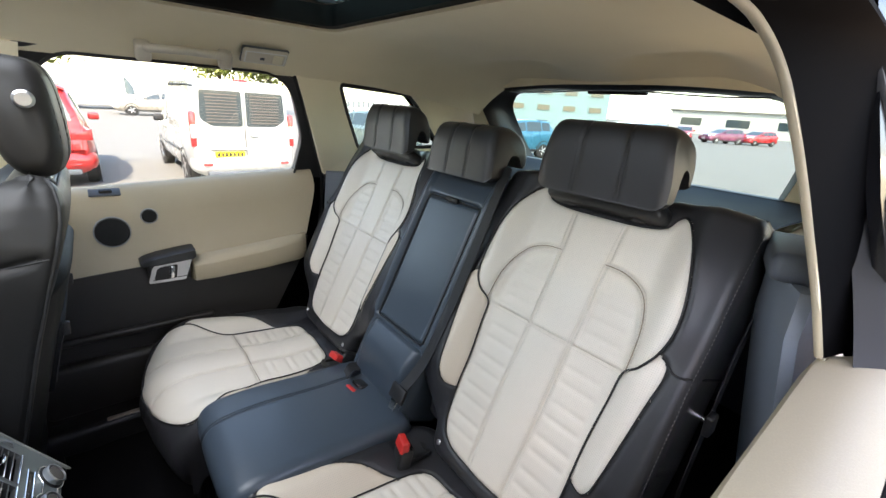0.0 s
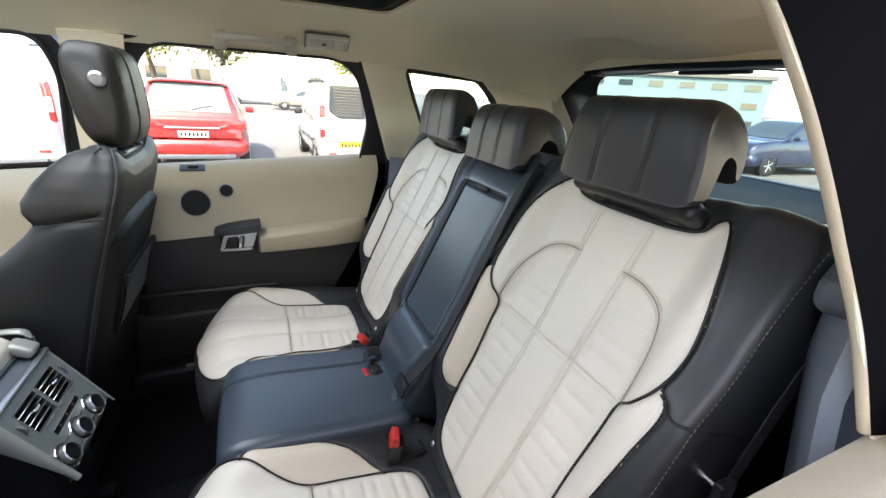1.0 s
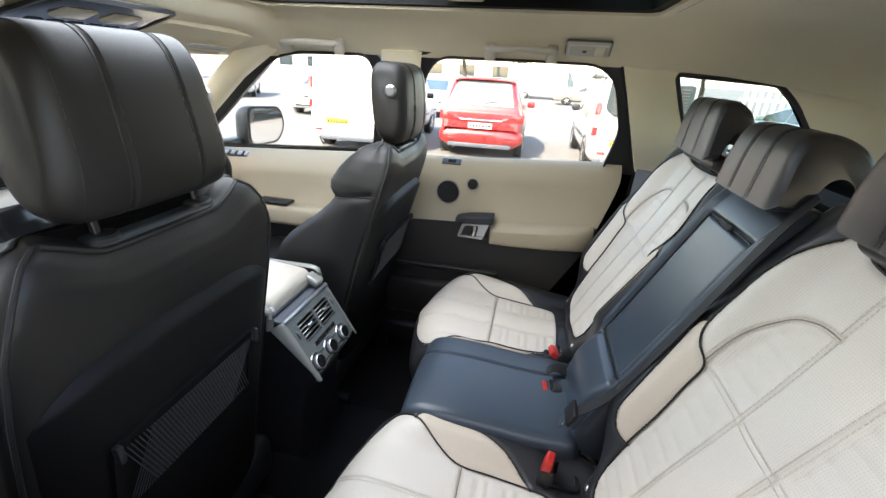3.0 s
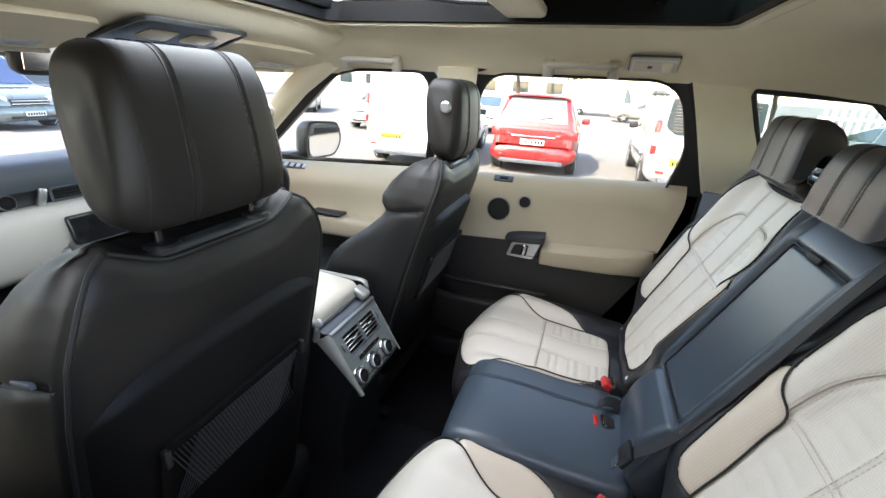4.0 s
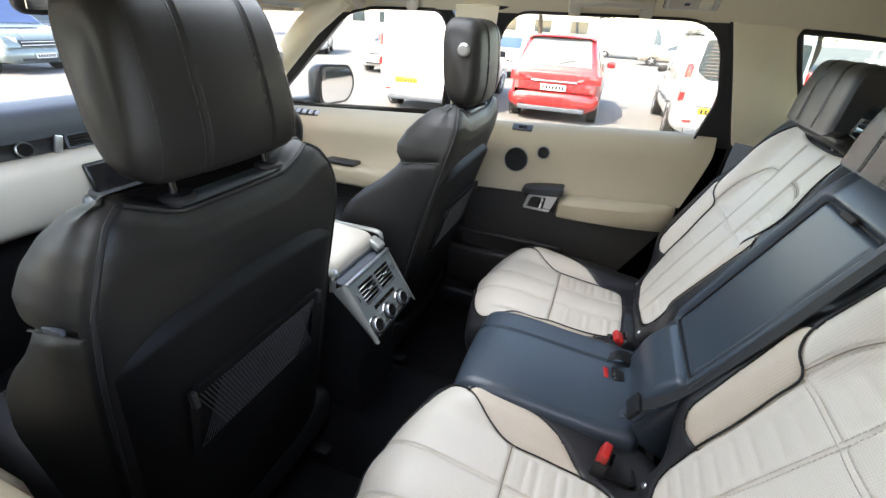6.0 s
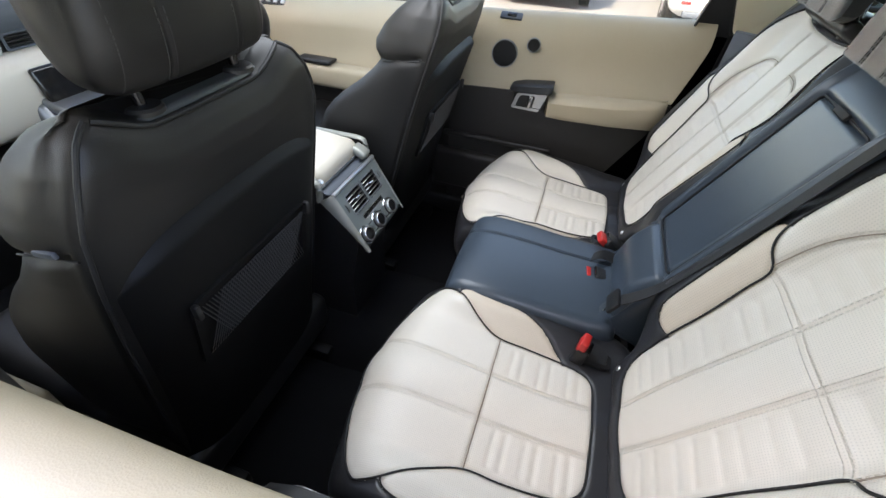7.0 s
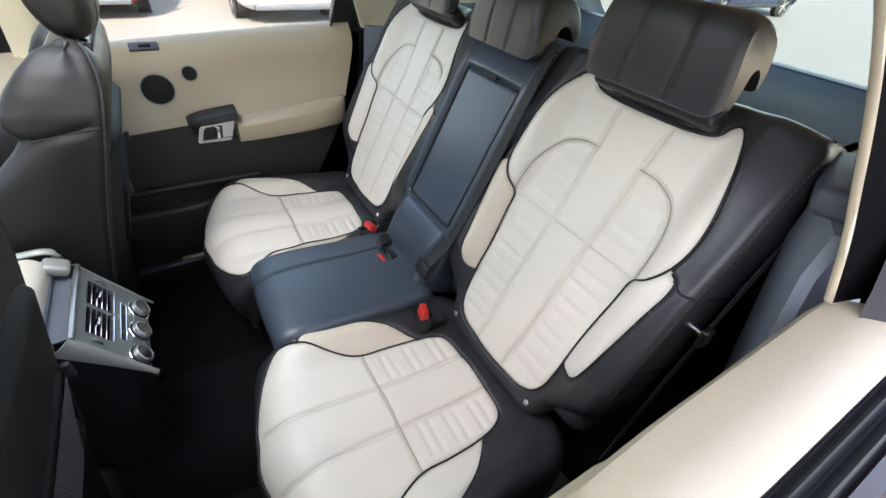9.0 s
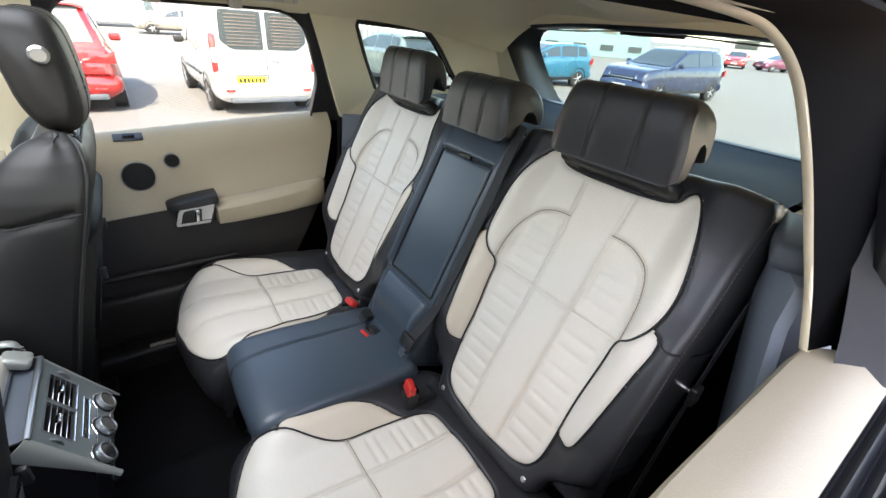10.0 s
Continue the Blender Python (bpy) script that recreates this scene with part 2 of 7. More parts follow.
def smooth_or_sharp(corners, per):
    """Corner list (a, b, radius) to an outline with rounded corners."""
    out, n = [], len(corners)
    for k in range(n):
        p, q, r = (Vector(corners[(k + d) % n][:2]) for d in (-1, 0, 1))
        rad = corners[k][2] if len(corners[k]) > 2 else 0.0
        u, v = (p - q), (r - q)
        c = min(rad, u.length * 0.45, v.length * 0.45)
        s, e = q + u.normalized() * c, q + v.normalized() * c
        for i in range(per + 1):
            t = i / per
            out.append((s * (1 - t) ** 2 + q * 2 * t * (1 - t) + e * t * t)[:])
    return out


def plate(corners, fn, thick, per=5):
    """A filled outline on the surface fn(a, b), with thickness."""
    o = smooth_or_sharp(corners, per)
    bm = bmesh.new()
    bm.faces.new([bm.verts.new(fn(*p)) for p in o])
    bm.normal_update()
    bmesh.ops.triangulate(bm, faces=bm.faces[:])
    bmesh.ops.solidify(bm, geom=bm.faces[:], thickness=thick)
    return bm


def mirrored(bm, side):
    if side < 0:
        bm.transform(Matrix.Diagonal((1, -1, 1, 1)))
        bmesh.ops.reverse_faces(bm, faces=bm.faces[:])
    return bm


# ---- upholstery: panels cut out of one padded surface ----
def poly_distance(P, poly, closed=True):
    """Distance from each point to a line, and the sign for a closed one (inside: plus)."""
    A = np.array([p[:2] for p in poly], float)
    B = np.roll(A, -1, axis=0)
    if not closed:
        A, B = A[:-1], B[:-1]
    d = np.full(len(P), 1e9)
    inside = np.zeros(len(P), bool)
    for a, b in zip(A, B):
        ab = b - a
        t = np.clip(((P - a) @ ab) / max(ab @ ab, 1e-12), 0, 1)
        d = np.minimum(d, np.linalg.norm(P - (a + t[:, None] * ab), axis=1))
        if closed:
            cross = (a[1] > P[:, 1]) != (b[1] > P[:, 1])
            xs = a[0] + (P[:, 1] - a[1]) / (b[1] - a[1] if b[1] != a[1] else 1e-12) * ab[0]
            inside ^= cross & (P[:, 0] < xs)
    return np.where(inside, d, -d) if closed else d


def upholster(parent, outline, panels, rest, height, place, step=0.004, skirt=0.05, down=None, seams=(), seam_depth=0.0035, seam_width=0.0032):
    """Panels (name, outline, material, label) and the rest (name, material, label) of one padded surface. height(P, edge): relief;
    place(u, v, h): its point in space."""
    out = np.array([p[:2] for p in outline])
    lo, hi = out.min(0) - step, out.max(0) + step
    us, vs = np.arange(lo[0], hi[0] + step, step), np.arange(lo[1], hi[1] + step, step)
    U, V = np.meshgrid(us, vs)
    P = np.stack([U.ravel(), V.ravel()], 1)
    shapes = [outline] + [p[1] for p in panels]
    for poly in shapes[::-1]:
        d = poly_distance(P, poly)
        e = 1e-4
        gx = (poly_distance(P + (e, 0), poly) - d) / e
        gy = (poly_distance(P + (0, e), poly) - d) / e
        near = np.abs(d) < step * 0.5
        P[near] -= (d[:, None] * np.stack([gx, gy], 1))[near]
    edge = poly_distance(P, outline)
    H = height(P, np.maximum(edge, 0))
    for line in seams:
        H -= seam_depth * np.exp(-(poly_distance(P, line, False) / seam_width) ** 2)
    covered = np.zeros(len(P), bool)
    for _, poly, _, _ in panels:
        d = poly_distance(P, poly)
        H -= np.where(covered, 0.0, seam_depth * np.exp(-(d / seam_width) ** 2))
        covered |= d > 0.0035
    nx, ny = len(us), len(vs)
    ids = np.arange(nx * ny).reshape(ny, nx)
    quads = np.stack([ids[:-1, :-1], ids[:-1, 1:], ids[1:, 1:], ids[1:, :-1]], -1).reshape(-1, 4)
    mid = P[quads].mean(1)
    keep = poly_distance(mid, outline) > 0
    owner = np.zeros(len(quads), int)
    for k, (_, poly, _, _) in enumerate(panels):
        owner[(poly_distance(mid, poly) > 0) & (owner == 0)] = k + 1
    XYZ = [place(u, v, h) for (u, v), h in zip(P, H)]
    made = []
    for k, (name, material, label) in enumerate([rest] + [(p[0], p[2], p[3]) for p in panels]):
        sel = quads[keep & (owner == k)]
        if not len(sel):
            continue
        used, inv = np.unique(sel, return_inverse=True)
        me = bpy.data.meshes.new(name)
        verts = [XYZ[i] for i in used]
        faces = inv.reshape(-1, 4).tolist()
        if k == 0 and skirt:
            count = {}
            for f in quads[keep].tolist():
                for a, b in zip(f, f[1:] + f[:1]):
                    count[(a, b)] = 1
            where = {int(g): i for i, g in enumerate(used)}
            for a, b in count:
                if (b, a) in count:
                    continue
                q = []
                for g, low in ((b, 0), (a, 0), (a, 1), (b, 1)):
                    key = (g, low)
                    if low or g not in where:
                        if key not in where:
                            w = Vector(XYZ[g])
                            if low:
                                w = w + (down(*P[g]) if down else Vector((0, 0, -skirt)))
                            where[key] = len(verts)
                            verts.append(w)
                        q.append(where[key])
                    else:
                        q.append(where[g])
                faces.append(q)
        me.from_pydata([tuple(v) for v in verts], [], faces)
        uv = me.uv_layers.new(name="UVMap")
        flat = np.zeros((len(verts), 2))
        flat[:len(used)] = P[used]
        loops = np.zeros(len(me.loops), int)
        me.loops.foreach_get("vertex_index", loops)
        uv.data.foreach_set("uv", flat[loops].ravel())
        me.shade_smooth()
        me.set_sharp_from_angle(angle=radians(50))
        me.materials.append(material)
        ob = new(name, me)
        ob.parent = parent
        if label:
            ob["label"] = label
        made.append(ob)
    return made, lambda p, extra=0.0: place(p[0], p[1], float(height(np.array([p[:2]], float), np.maximum(poly_distance(np.array([p[:2]], float), outline), 0))[0]) + extra)


def stitches(line, on, length=0.0045, gap=0.0025, radius=0.0007, lift=0.0004):
    """Short threads along a line on a padded surface."""
    bm = bmesh.new()
    pts = [Vector(p[:2]) for p in line]
    pos, seg = 0.0, 0
    total = []
    for a, b in zip(pts, pts[1:]):
        total.append((a, b, (b - a).length))
    s, where = 0.0, []
    full = sum(t[2] for t in total)

    def point(s):
        for a, b, n in total:
            if s <= n:
                return a + (b - a) * (s / max(n, 1e-9))
            s -= n
        return pts[-1]
    while s + length < full:
        p, q = Vector(on(point(s), lift)), Vector(on(point(s + length), lift))
        d = (q - p).normalized()
        e1 = d.orthogonal().normalized() * radius
        e2 = d.cross(e1)
        ring = [e1, e2, -e1, -e2]
        r0 = [bm.verts.new(p + c) for c in ring]
        r1 = [bm.verts.new(q + c) for c in ring]
        for k in range(4):
            bm.faces.new((r0[k], r0[(k + 1) % 4], r1[(k + 1) % 4], r1[k]))
        s += length + gap
    return bm


def flip(points):
    return [(-p[0], p[1]) for p in points]


# ---- rear seats ----
RECLINE = radians(25.3)
BACK_UP = Vector((math.sin(RECLINE), 0, math.cos(RECLINE)))
BACK_OUT = Vector((-math.cos(RECLINE), 0, math.sin(RECLINE)))
BACK_FOOT = Vector((0.531, 0, 0.859))
NEAR_SEAT, FAR_SEAT = -0.362, 0.350


def ease(x, a, b):
    t = np.clip((x - a) / (b - a), 0, 1)
    return t * t * (3 - 2 * t)


def roll_off(edge, r):
    e = np.clip(r - edge, 0, r)
    return r - np.sqrt(np.maximum(r * r - e * e, 0))


def both_sides(half):
    """An outline from its right half, bottom to top."""
    return half + [(-u, w) for u, w in half[::-1]]


def rounded(half, per=5):
    return [p[:2] for p in smooth_line([(u, w, 0) for u, w in both_sides(half)], per, True)]


def back_place(u, w, h):
    return BACK_FOOT + Vector((0, u, 0)) + BACK_UP * w + BACK_OUT * h


def rear_headrest(parent, half, foot, size, rake=0.0, seams=0.045):
    """A hooked headrest: front pad, rounded top and a lip behind; foot is its lower front edge."""
    sx, sz = size
    prof = [(0.012, 0.0), (-0.004, 0.018), (0.008, 0.10), (0.045, 0.40), (0.10, 0.72), (0.19, 0.93), (0.34, 1.0), (0.56, 0.98), (0.78, 0.86), (0.93, 0.66),
            (1.0, 0.42), (0.985, 0.27), (0.93, 0.22), (0.87, 0.28), (0.80, 0.42), (0.66, 0.50), (0.52, 0.44), (0.42, 0.26), (0.34, 0.06), (0.26, 0.0)]
    prof = smooth_line([(a, b, 0) for a, b in prof], 3, True)
    mid = Vector((0.42, 0.52, 0))
    rings = []
    for k in range(41):
        y = -1 + 2 * k / 40
        q = abs(y)
        shrink = 1 - 0.16 * max(0, (q - 0.80) / 0.20) ** 2.2 if q < 1 else 0.80
        groove = 0.0022 * sum(math.exp(-((y * half - s * seams) / 0.0028) ** 2) for s in (-1, 1))
        ring = []
        for p in prof:
            c = mid + (p - mid) * shrink
            front = 1.0 if c.x < 0.4 else 0.0
            w = half * (1.0 - 0.10 * ease(np.float64(c.y), 0.25, 1.0) * (1 - ease(np.float64(c.x), 0.3, 0.9)))
            ring.append(Vector((foot[0] + c.x * sx + groove * front, y * w, foot[1] + c.y * sz - groove * (1 if c.y > 0.6 else 0))))
        rings.append(ring)
    pad = part("headrest", loft(rings), BLACK_LEATHER, parent)
    # stitched double seams over the pad
    for s in (-1, 1):
        for o in (-0.0035, 0.0035):
            idx = [i for i, p in enumerate(prof) if p.x < 0.62 and p.y > 0.02 and not (p.x > 0.25 and p.y < 0.55)]
            line = [Vector((foot[0] + prof[i].x * sx - 0.0004, s * seams + o, foot[1] + prof[i].y * sz + 0.0004)) for i in idx]
            bm = bmesh.new()
            for a, b in zip(line, line[1:]):
                n = max(1, round((b - a).length / 0.007))
                for j in range(n):
                    p, q = a.lerp(b, (j + 0.15) / n), a.lerp(b, (j + 0.8) / n)
                    d = (q - p).normalized()
                    e1 = Vector((0, 0.0007, 0))
                    e2 = d.cross(e1).normalized() * 0.0007
                    r0 = [bm.verts.new(p + c) for c in (e1, e2, -e1, -e2)]
                    r1 = [bm.verts.new(q + c) for c in (e1, e2, -e1, -e2)]
                    for m in range(4):
                        bm.faces.new((r0[m], r0[(m + 1) % 4], r1[(m + 1) % 4], r1[m]))
            part("stitching", bm, THREAD_DARK, pad)
    for s in (-1, 1):
        base = Vector((foot[0] + sx * 0.62, s * half * 0.55, foot[1] - 0.03))
        part("post", tube([base, base + Vector((0.0, 0, sz * 0.5 + 0.03))], 0.006, 12), CHROME, pad, "chrome headrest post")
        part("collar", disc(base - Vector((0, 0, 0.002)), (0, 0, 1), 0.016, 0.014, 20, 0.004), BLACK_TRIM, pad)
    return pad


def outer_rear_seat(outer):
    """outer: which side of the seat is next to the door."""
    # door side takes plain ivory; inner side a tan copy with its shade coloured in
    bolster = lambda s: (IVORY_PERF, "ivory perforated leather bolster") if s == outer else (SHADED_PERF, "sand perforated leather bolster")
    seat = thing("car_seat", "ivory and black leather outboard rear seat with black headrest", "car seat", "rear seats", at=(0, 0, 0))
    # backrest
    outline = rounded([(0.07, -0.030), (0.145, -0.022), (0.168, 0.030), (0.205, 0.058), (0.240, 0.10), (0.250, 0.20), (0.252, 0.36), (0.252, 0.52), (0.251, 0.575), (0.243, 0.603), (0.222, 0.613), (0.12, 0.616), (0.04, 0.616)])
    main = rounded([(0.055, 0.006), (0.108, 0.016), (0.134, 0.046), (0.141, 0.10), (0.142, 0.19), (0.148, 0.27), (0.152, 0.315), (0.175, 0.336), (0.194, 0.368), (0.201, 0.412),
                    (0.196, 0.465), (0.181, 0.520), (0.160, 0.563), (0.143, 0.583), (0.129, 0.579), (0.112, 0.560), (0.05, 0.552)])
    strip = [(0.124, 0.155), (0.138, 0.126), (0.156, 0.117), (0.174, 0.120), (0.188, 0.146), (0.198, 0.215), (0.207, 0.290), (0.214, 0.342), (0.206, 0.363), (0.176, 0.366), (0.150, 0.335), (0.132, 0.285), (0.126, 0.20)]
    strip = [p[:2] for p in smooth_line([(u, w, 0) for u, w in strip], 4, True)]
    quilt = [p[:2] for p in smooth_line([(0.050, 0.466, 0), (0.088, 0.462, 0), (0.123, 0.439, 0), (0.146, 0.388, 0), (0.152, 0.320, 0)], 5)] + [(0.050, 0.320)]
    ribs = [0.050, 0.078, 0.116, 0.144, 0.182, 0.210, 0.248, 0.276, 0.345, 0.372, 0.400, 0.424]

    def height(P, edge):
        u, w = np.abs(P[:, 0]), P[:, 1]
        h = 0.034 * ease(u, 0.125, 0.190) * ease(w, 0.05, 0.16) * (1 - 0.35 * ease(w, 0.46, 0.60)) - 0.014 * ease(u, 0.170, 0.235) * ease(w, 0.34, 0.43)
        for sgn in (-1, 1):
            h -= 0.0045 * ease(poly_distance(P, [(sgn * a, b) for a, b in quilt]), 0.0, 0.012)
        h -= 0.006 * ease(w, 0.10, 0.40) + 0.004 * ease(w, 0.50, 0.62)
        h += 0.004 * np.cos(np.clip(u / 0.047, 0, 1) * math.pi / 2)
        side = ease(u, 0.050, 0.060) * (1 - ease(u, 0.122, 0.134))
        arc = np.clip((0.45 - w) / 0.02, 0, 1)
        for r in ribs:
            h -= 0.0022 * np.exp(-((w - r) / 0.0048) ** 2) * side * arc
        h -= 0.014 * np.exp(-((u / 0.105) ** 8)) * ease(w, 0.548, 0.57)
        return h - roll_off(edge, 0.022)

    seam_lines = [[(-0.150, 0.314), (0.150, 0.314)]]
    arc = [p[:2] for p in smooth_line([(0.047, 0.470, 0), (0.088, 0.466, 0), (0.127, 0.443, 0), (0.150, 0.390, 0), (0.156, 0.318, 0)], 6)]
    for s in (-1, 1):
        seam_lines.append([(s * 0.042, 0.012), (s * 0.047, 0.12), (s * 0.046, 0.314), (s * 0.048, 0.44), (s * 0.052, 0.548)])
        seam_lines.append([(s * u, w) for u, w in arc])
    back = part("backrest", soft_box((0.10, 0.46, 0.58), BACK_FOOT + BACK_UP * 0.30 - BACK_OUT * 0.075, 0.03, 3, pose(0, 0, 0, 0, math.degrees(RECLINE), 0)), BLACK_LEATHER, seat)
    _, on = upholster(back, outline,
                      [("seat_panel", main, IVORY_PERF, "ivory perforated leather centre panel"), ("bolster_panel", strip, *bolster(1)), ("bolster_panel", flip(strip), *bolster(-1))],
                      ("side_cover", BLACK_LEATHER, "black leather"), height, back_place, 0.0038, 0.10, lambda u, w: BACK_OUT * -0.10, seam_lines, 0.0036, 0.0040)
    part("piping", tube([on(p, -0.0002) for p in main], 0.0019, 6, True), PIPING, back)
    # tan tubes draw the pinched shadow along the arched seams
    for line in (seam_lines[2], seam_lines[4]):
        part("seam", tube([on(p, 0.0002) for p in line], 0.0010, 6), SEAM_SHADOW, back)
    free = [p for p, d in zip(strip, poly_distance(np.array([q[:2] for q in strip]), main)) if d < 0.001]
    for line in (free, flip(free)):
        part("piping", tube([on(p, -0.0006) for p in line], 0.0013, 6), PIPING, back)
    for line in seam_lines:
        fine = [p[:2] for p in smooth_line([(a, b, 0) for a, b in line], 10)]
        for o in (-0.0042, 0.0042):
            off = []
            for i, p in enumerate(fine):
                a, b = Vector(fine[max(i - 1, 0)]), Vector(fine[min(i + 1, len(fine) - 1)])
                d = (b - a).normalized()
                off.append((p[0] - d.y * o, p[1] + d.x * o))
            part("stitching", stitches(off, on), THREAD_LIGHT, back)
    # black cover seam on each flank, with pale stitching
    for s in (-1, 1):
        line = [(s * 0.2465, 0.13 + 0.46 * k / 46) for k in range(47)]
        part("stitching", stitches(line, on, 0.0035, 0.0035, 0.0005, 0.0003), THREAD_GREY, back)
        part("mounting_bolt", disc(back_place(s * 0.130, 0.0, -0.004), BACK_OUT, 0.006, 0.006, 14, 0.002), SILVER, back, "small metal bolt")
        side_seam = [on((s * 0.209, 0.360)), on((s * 0.225, 0.350)), on((s * 0.243, 0.354)), back_place(s * 0.2535, 0.362, -0.02), back_place(s * 0.2535, 0.366, -0.10)]
        part("piping", tube(smooth_line(side_seam, 5), 0.002, 6), PIPING, back)
    # headrest socket
    part("headrest_socket", soft_box((0.075, 0.235, 0.03), back_place(0, 0.575, -0.012), 0.012, 3, pose(0, 0, 0, 0, 30, 0)), BLACK_TRIM, back)
    rear_headrest(seat, 0.126, (0.727, 1.394), (0.092, 0.128))
    # cushion
    prof = smooth_line([(0.135, 0, 0.615), (0.082, 0, 0.665), (0.054, 0, 0.735), (0.060, 0, 0.795), (0.098, 0, 0.836), (0.160, 0, 0.849), (0.30, 0, 0.834), (0.42, 0, 0.822), (0.535, 0, 0.825), (0.585, 0, 0.836)], 14)
    arc_len = np.concatenate([[0], np.cumsum([(b - a).length for a, b in zip(prof, prof[1:])])])
    PX, PZ = np.array([p.x for p in prof]), np.array([p.z for p in prof])
    TX, TZ = np.gradient(PX, arc_len), np.gradient(PZ, arc_len)
    total = arc_len[-1]

    def at(x):
        """Arc length at a depth x on the upper side."""
        i = int(np.argmin(PX))
        return float(np.interp(x, PX[i:], arc_len[i:]))

    def cushion_place(u, s, h):
        x, z = np.interp(s, arc_len, PX), np.interp(s, arc_len, PZ)
        tx, tz = np.interp(s, arc_len, TX), np.interp(s, arc_len, TZ)
        n = math.hypot(tx, tz)
        bow = 0.040 * (abs(u) / 0.25) ** 2.2 * float(1 - ease(np.float64(x), 0.08, 0.30))
        return Vector((x - tz / n * h + bow, u, z + tx / n * h))

    outline = rounded([(0.10, 0.012), (0.17, 0.016), (0.215, 0.04), (0.238, 0.11), (0.247, 0.19), (0.251, at(0.20)), (0.252, at(0.35)), (0.251, at(0.45)), (0.246, at(0.53)), (0.20, at(0.572)), (0.12, at(0.575)), (0.04, at(0.575))])
    front = rounded([(0.06, at(0.061)), (0.11, at(0.065)), (0.152, at(0.073)), (0.181, at(0.082)), (0.204, at(0.095)), (0.218, at(0.113)), (0.217, at(0.135)), (0.204, at(0.172)), (0.166, at(0.238)), (0.140, at(0.297)),
                     (0.138, at(0.36)), (0.133, at(0.43)), (0.122, at(0.472)), (0.098, at(0.493)), (0.04, at(0.497))])
    moon = [(0.202, at(0.168)), (0.220, at(0.176)), (0.228, at(0.22)), (0.222, at(0.30)), (0.196, at(0.362)), (0.162, at(0.408)), (0.130, at(0.434)), (0.120, at(0.41)), (0.122, at(0.355)), (0.126, at(0.295)), (0.150, at(0.235)), (0.182, at(0.185))]
    moon = [p[:2] for p in smooth_line([(u, w, 0) for u, w in moon], 4, True)]
    cross = at(0.300)
    ribs_x = [at(x) for x in (0.335, 0.356, 0.391, 0.412, 0.447, 0.468)]

    def height2(P, edge):
        u, s = np.abs(P[:, 0]), P[:, 1]
        h = 0.026 * ease(u, 0.14, 0.20) * ease(s, at(0.08), at(0.20)) * (1 - 0.6 * ease(s, at(0.40), at(0.52)))
        h += 0.006 * np.cos(np.clip(u / 0.047, 0, 1) * math.pi / 2) * ease(s, 0.10, 0.2) - 0.004 * (np.clip(u / 0.14, 0, 1)) ** 2
        side = ease(u, 0.050, 0.060) * (1 - ease(u, 0.116, 0.128))
        for r in ribs_x:
            h -= 0.0028 * np.exp(-((s - r) / 0.0048) ** 2) * side
        return h - roll_off(edge, 0.030)

    seam_lines = [[(-0.140, cross), (0.140, cross)]]
    for s in (-1, 1):
        seam_lines.append([(s * 0.060, at(0.072)), (s * 0.055, at(0.10)), (s * 0.050, at(0.20)), (s * 0.048, cross), (s * 0.046, at(0.495))])
    base = part("cushion", soft_box((0.38, 0.44, 0.16), (0.325, 0, 0.70), 0.03, 3), BLACK_LEATHER, seat)
    _, on2 = upholster(base, outline,
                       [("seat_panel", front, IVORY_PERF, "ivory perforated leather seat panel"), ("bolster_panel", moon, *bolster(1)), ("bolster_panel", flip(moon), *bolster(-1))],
                       ("side_cover", BLACK_LEATHER, "black leather"), height2, cushion_place, 0.0038, 0.09, None, seam_lines, 0.0036, 0.0040)
    part("piping", tube([on2(p, -0.0002) for p in front], 0.0018, 6, True), PIPING, base)
    # tan tube draws the shadow line of the cross seam
    part("seam", tube([on2((-0.138 + 0.276 * k / 40, cross), 0.0002) for k in range(41)], 0.0010, 6), SEAM_SHADOW, base)
    free = [p for p, d in zip(moon, poly_distance(np.array([q[:2] for q in moon]), front)) if d < 0.001]
    for line in (free, flip(free)):
        part("piping", tube([on2(p, -0.0006) for p in line], 0.0013, 6), PIPING, base)
    for line in seam_lines:
        fine = [p[:2] for p in smooth_line([(a, b, 0) for a, b in line], 10)]
        for o in (-0.0042, 0.0042):
            off = []
            for i, p in enumerate(fine):
                a, b = Vector(fine[max(i - 1, 0)]), Vector(fine[min(i + 1, len(fine) - 1)])
                d = (b - a).normalized()
                off.append((p[0] - d.y * o, p[1] + d.x * o))
            part("stitching", stitches(off, on2), THREAD_LIGHT, base)
    part("plinth", soft_box((0.36, 0.45, 0.16), (0.335, 0, 0.545), 0.02, 2), BLACK_TRIM, base, "black plastic seat base")
    return seat


for y, outer in ((FAR_SEAT, 1), (NEAR_SEAT, -1)):
    outer_rear_seat(outer).location = (0, y, 0)


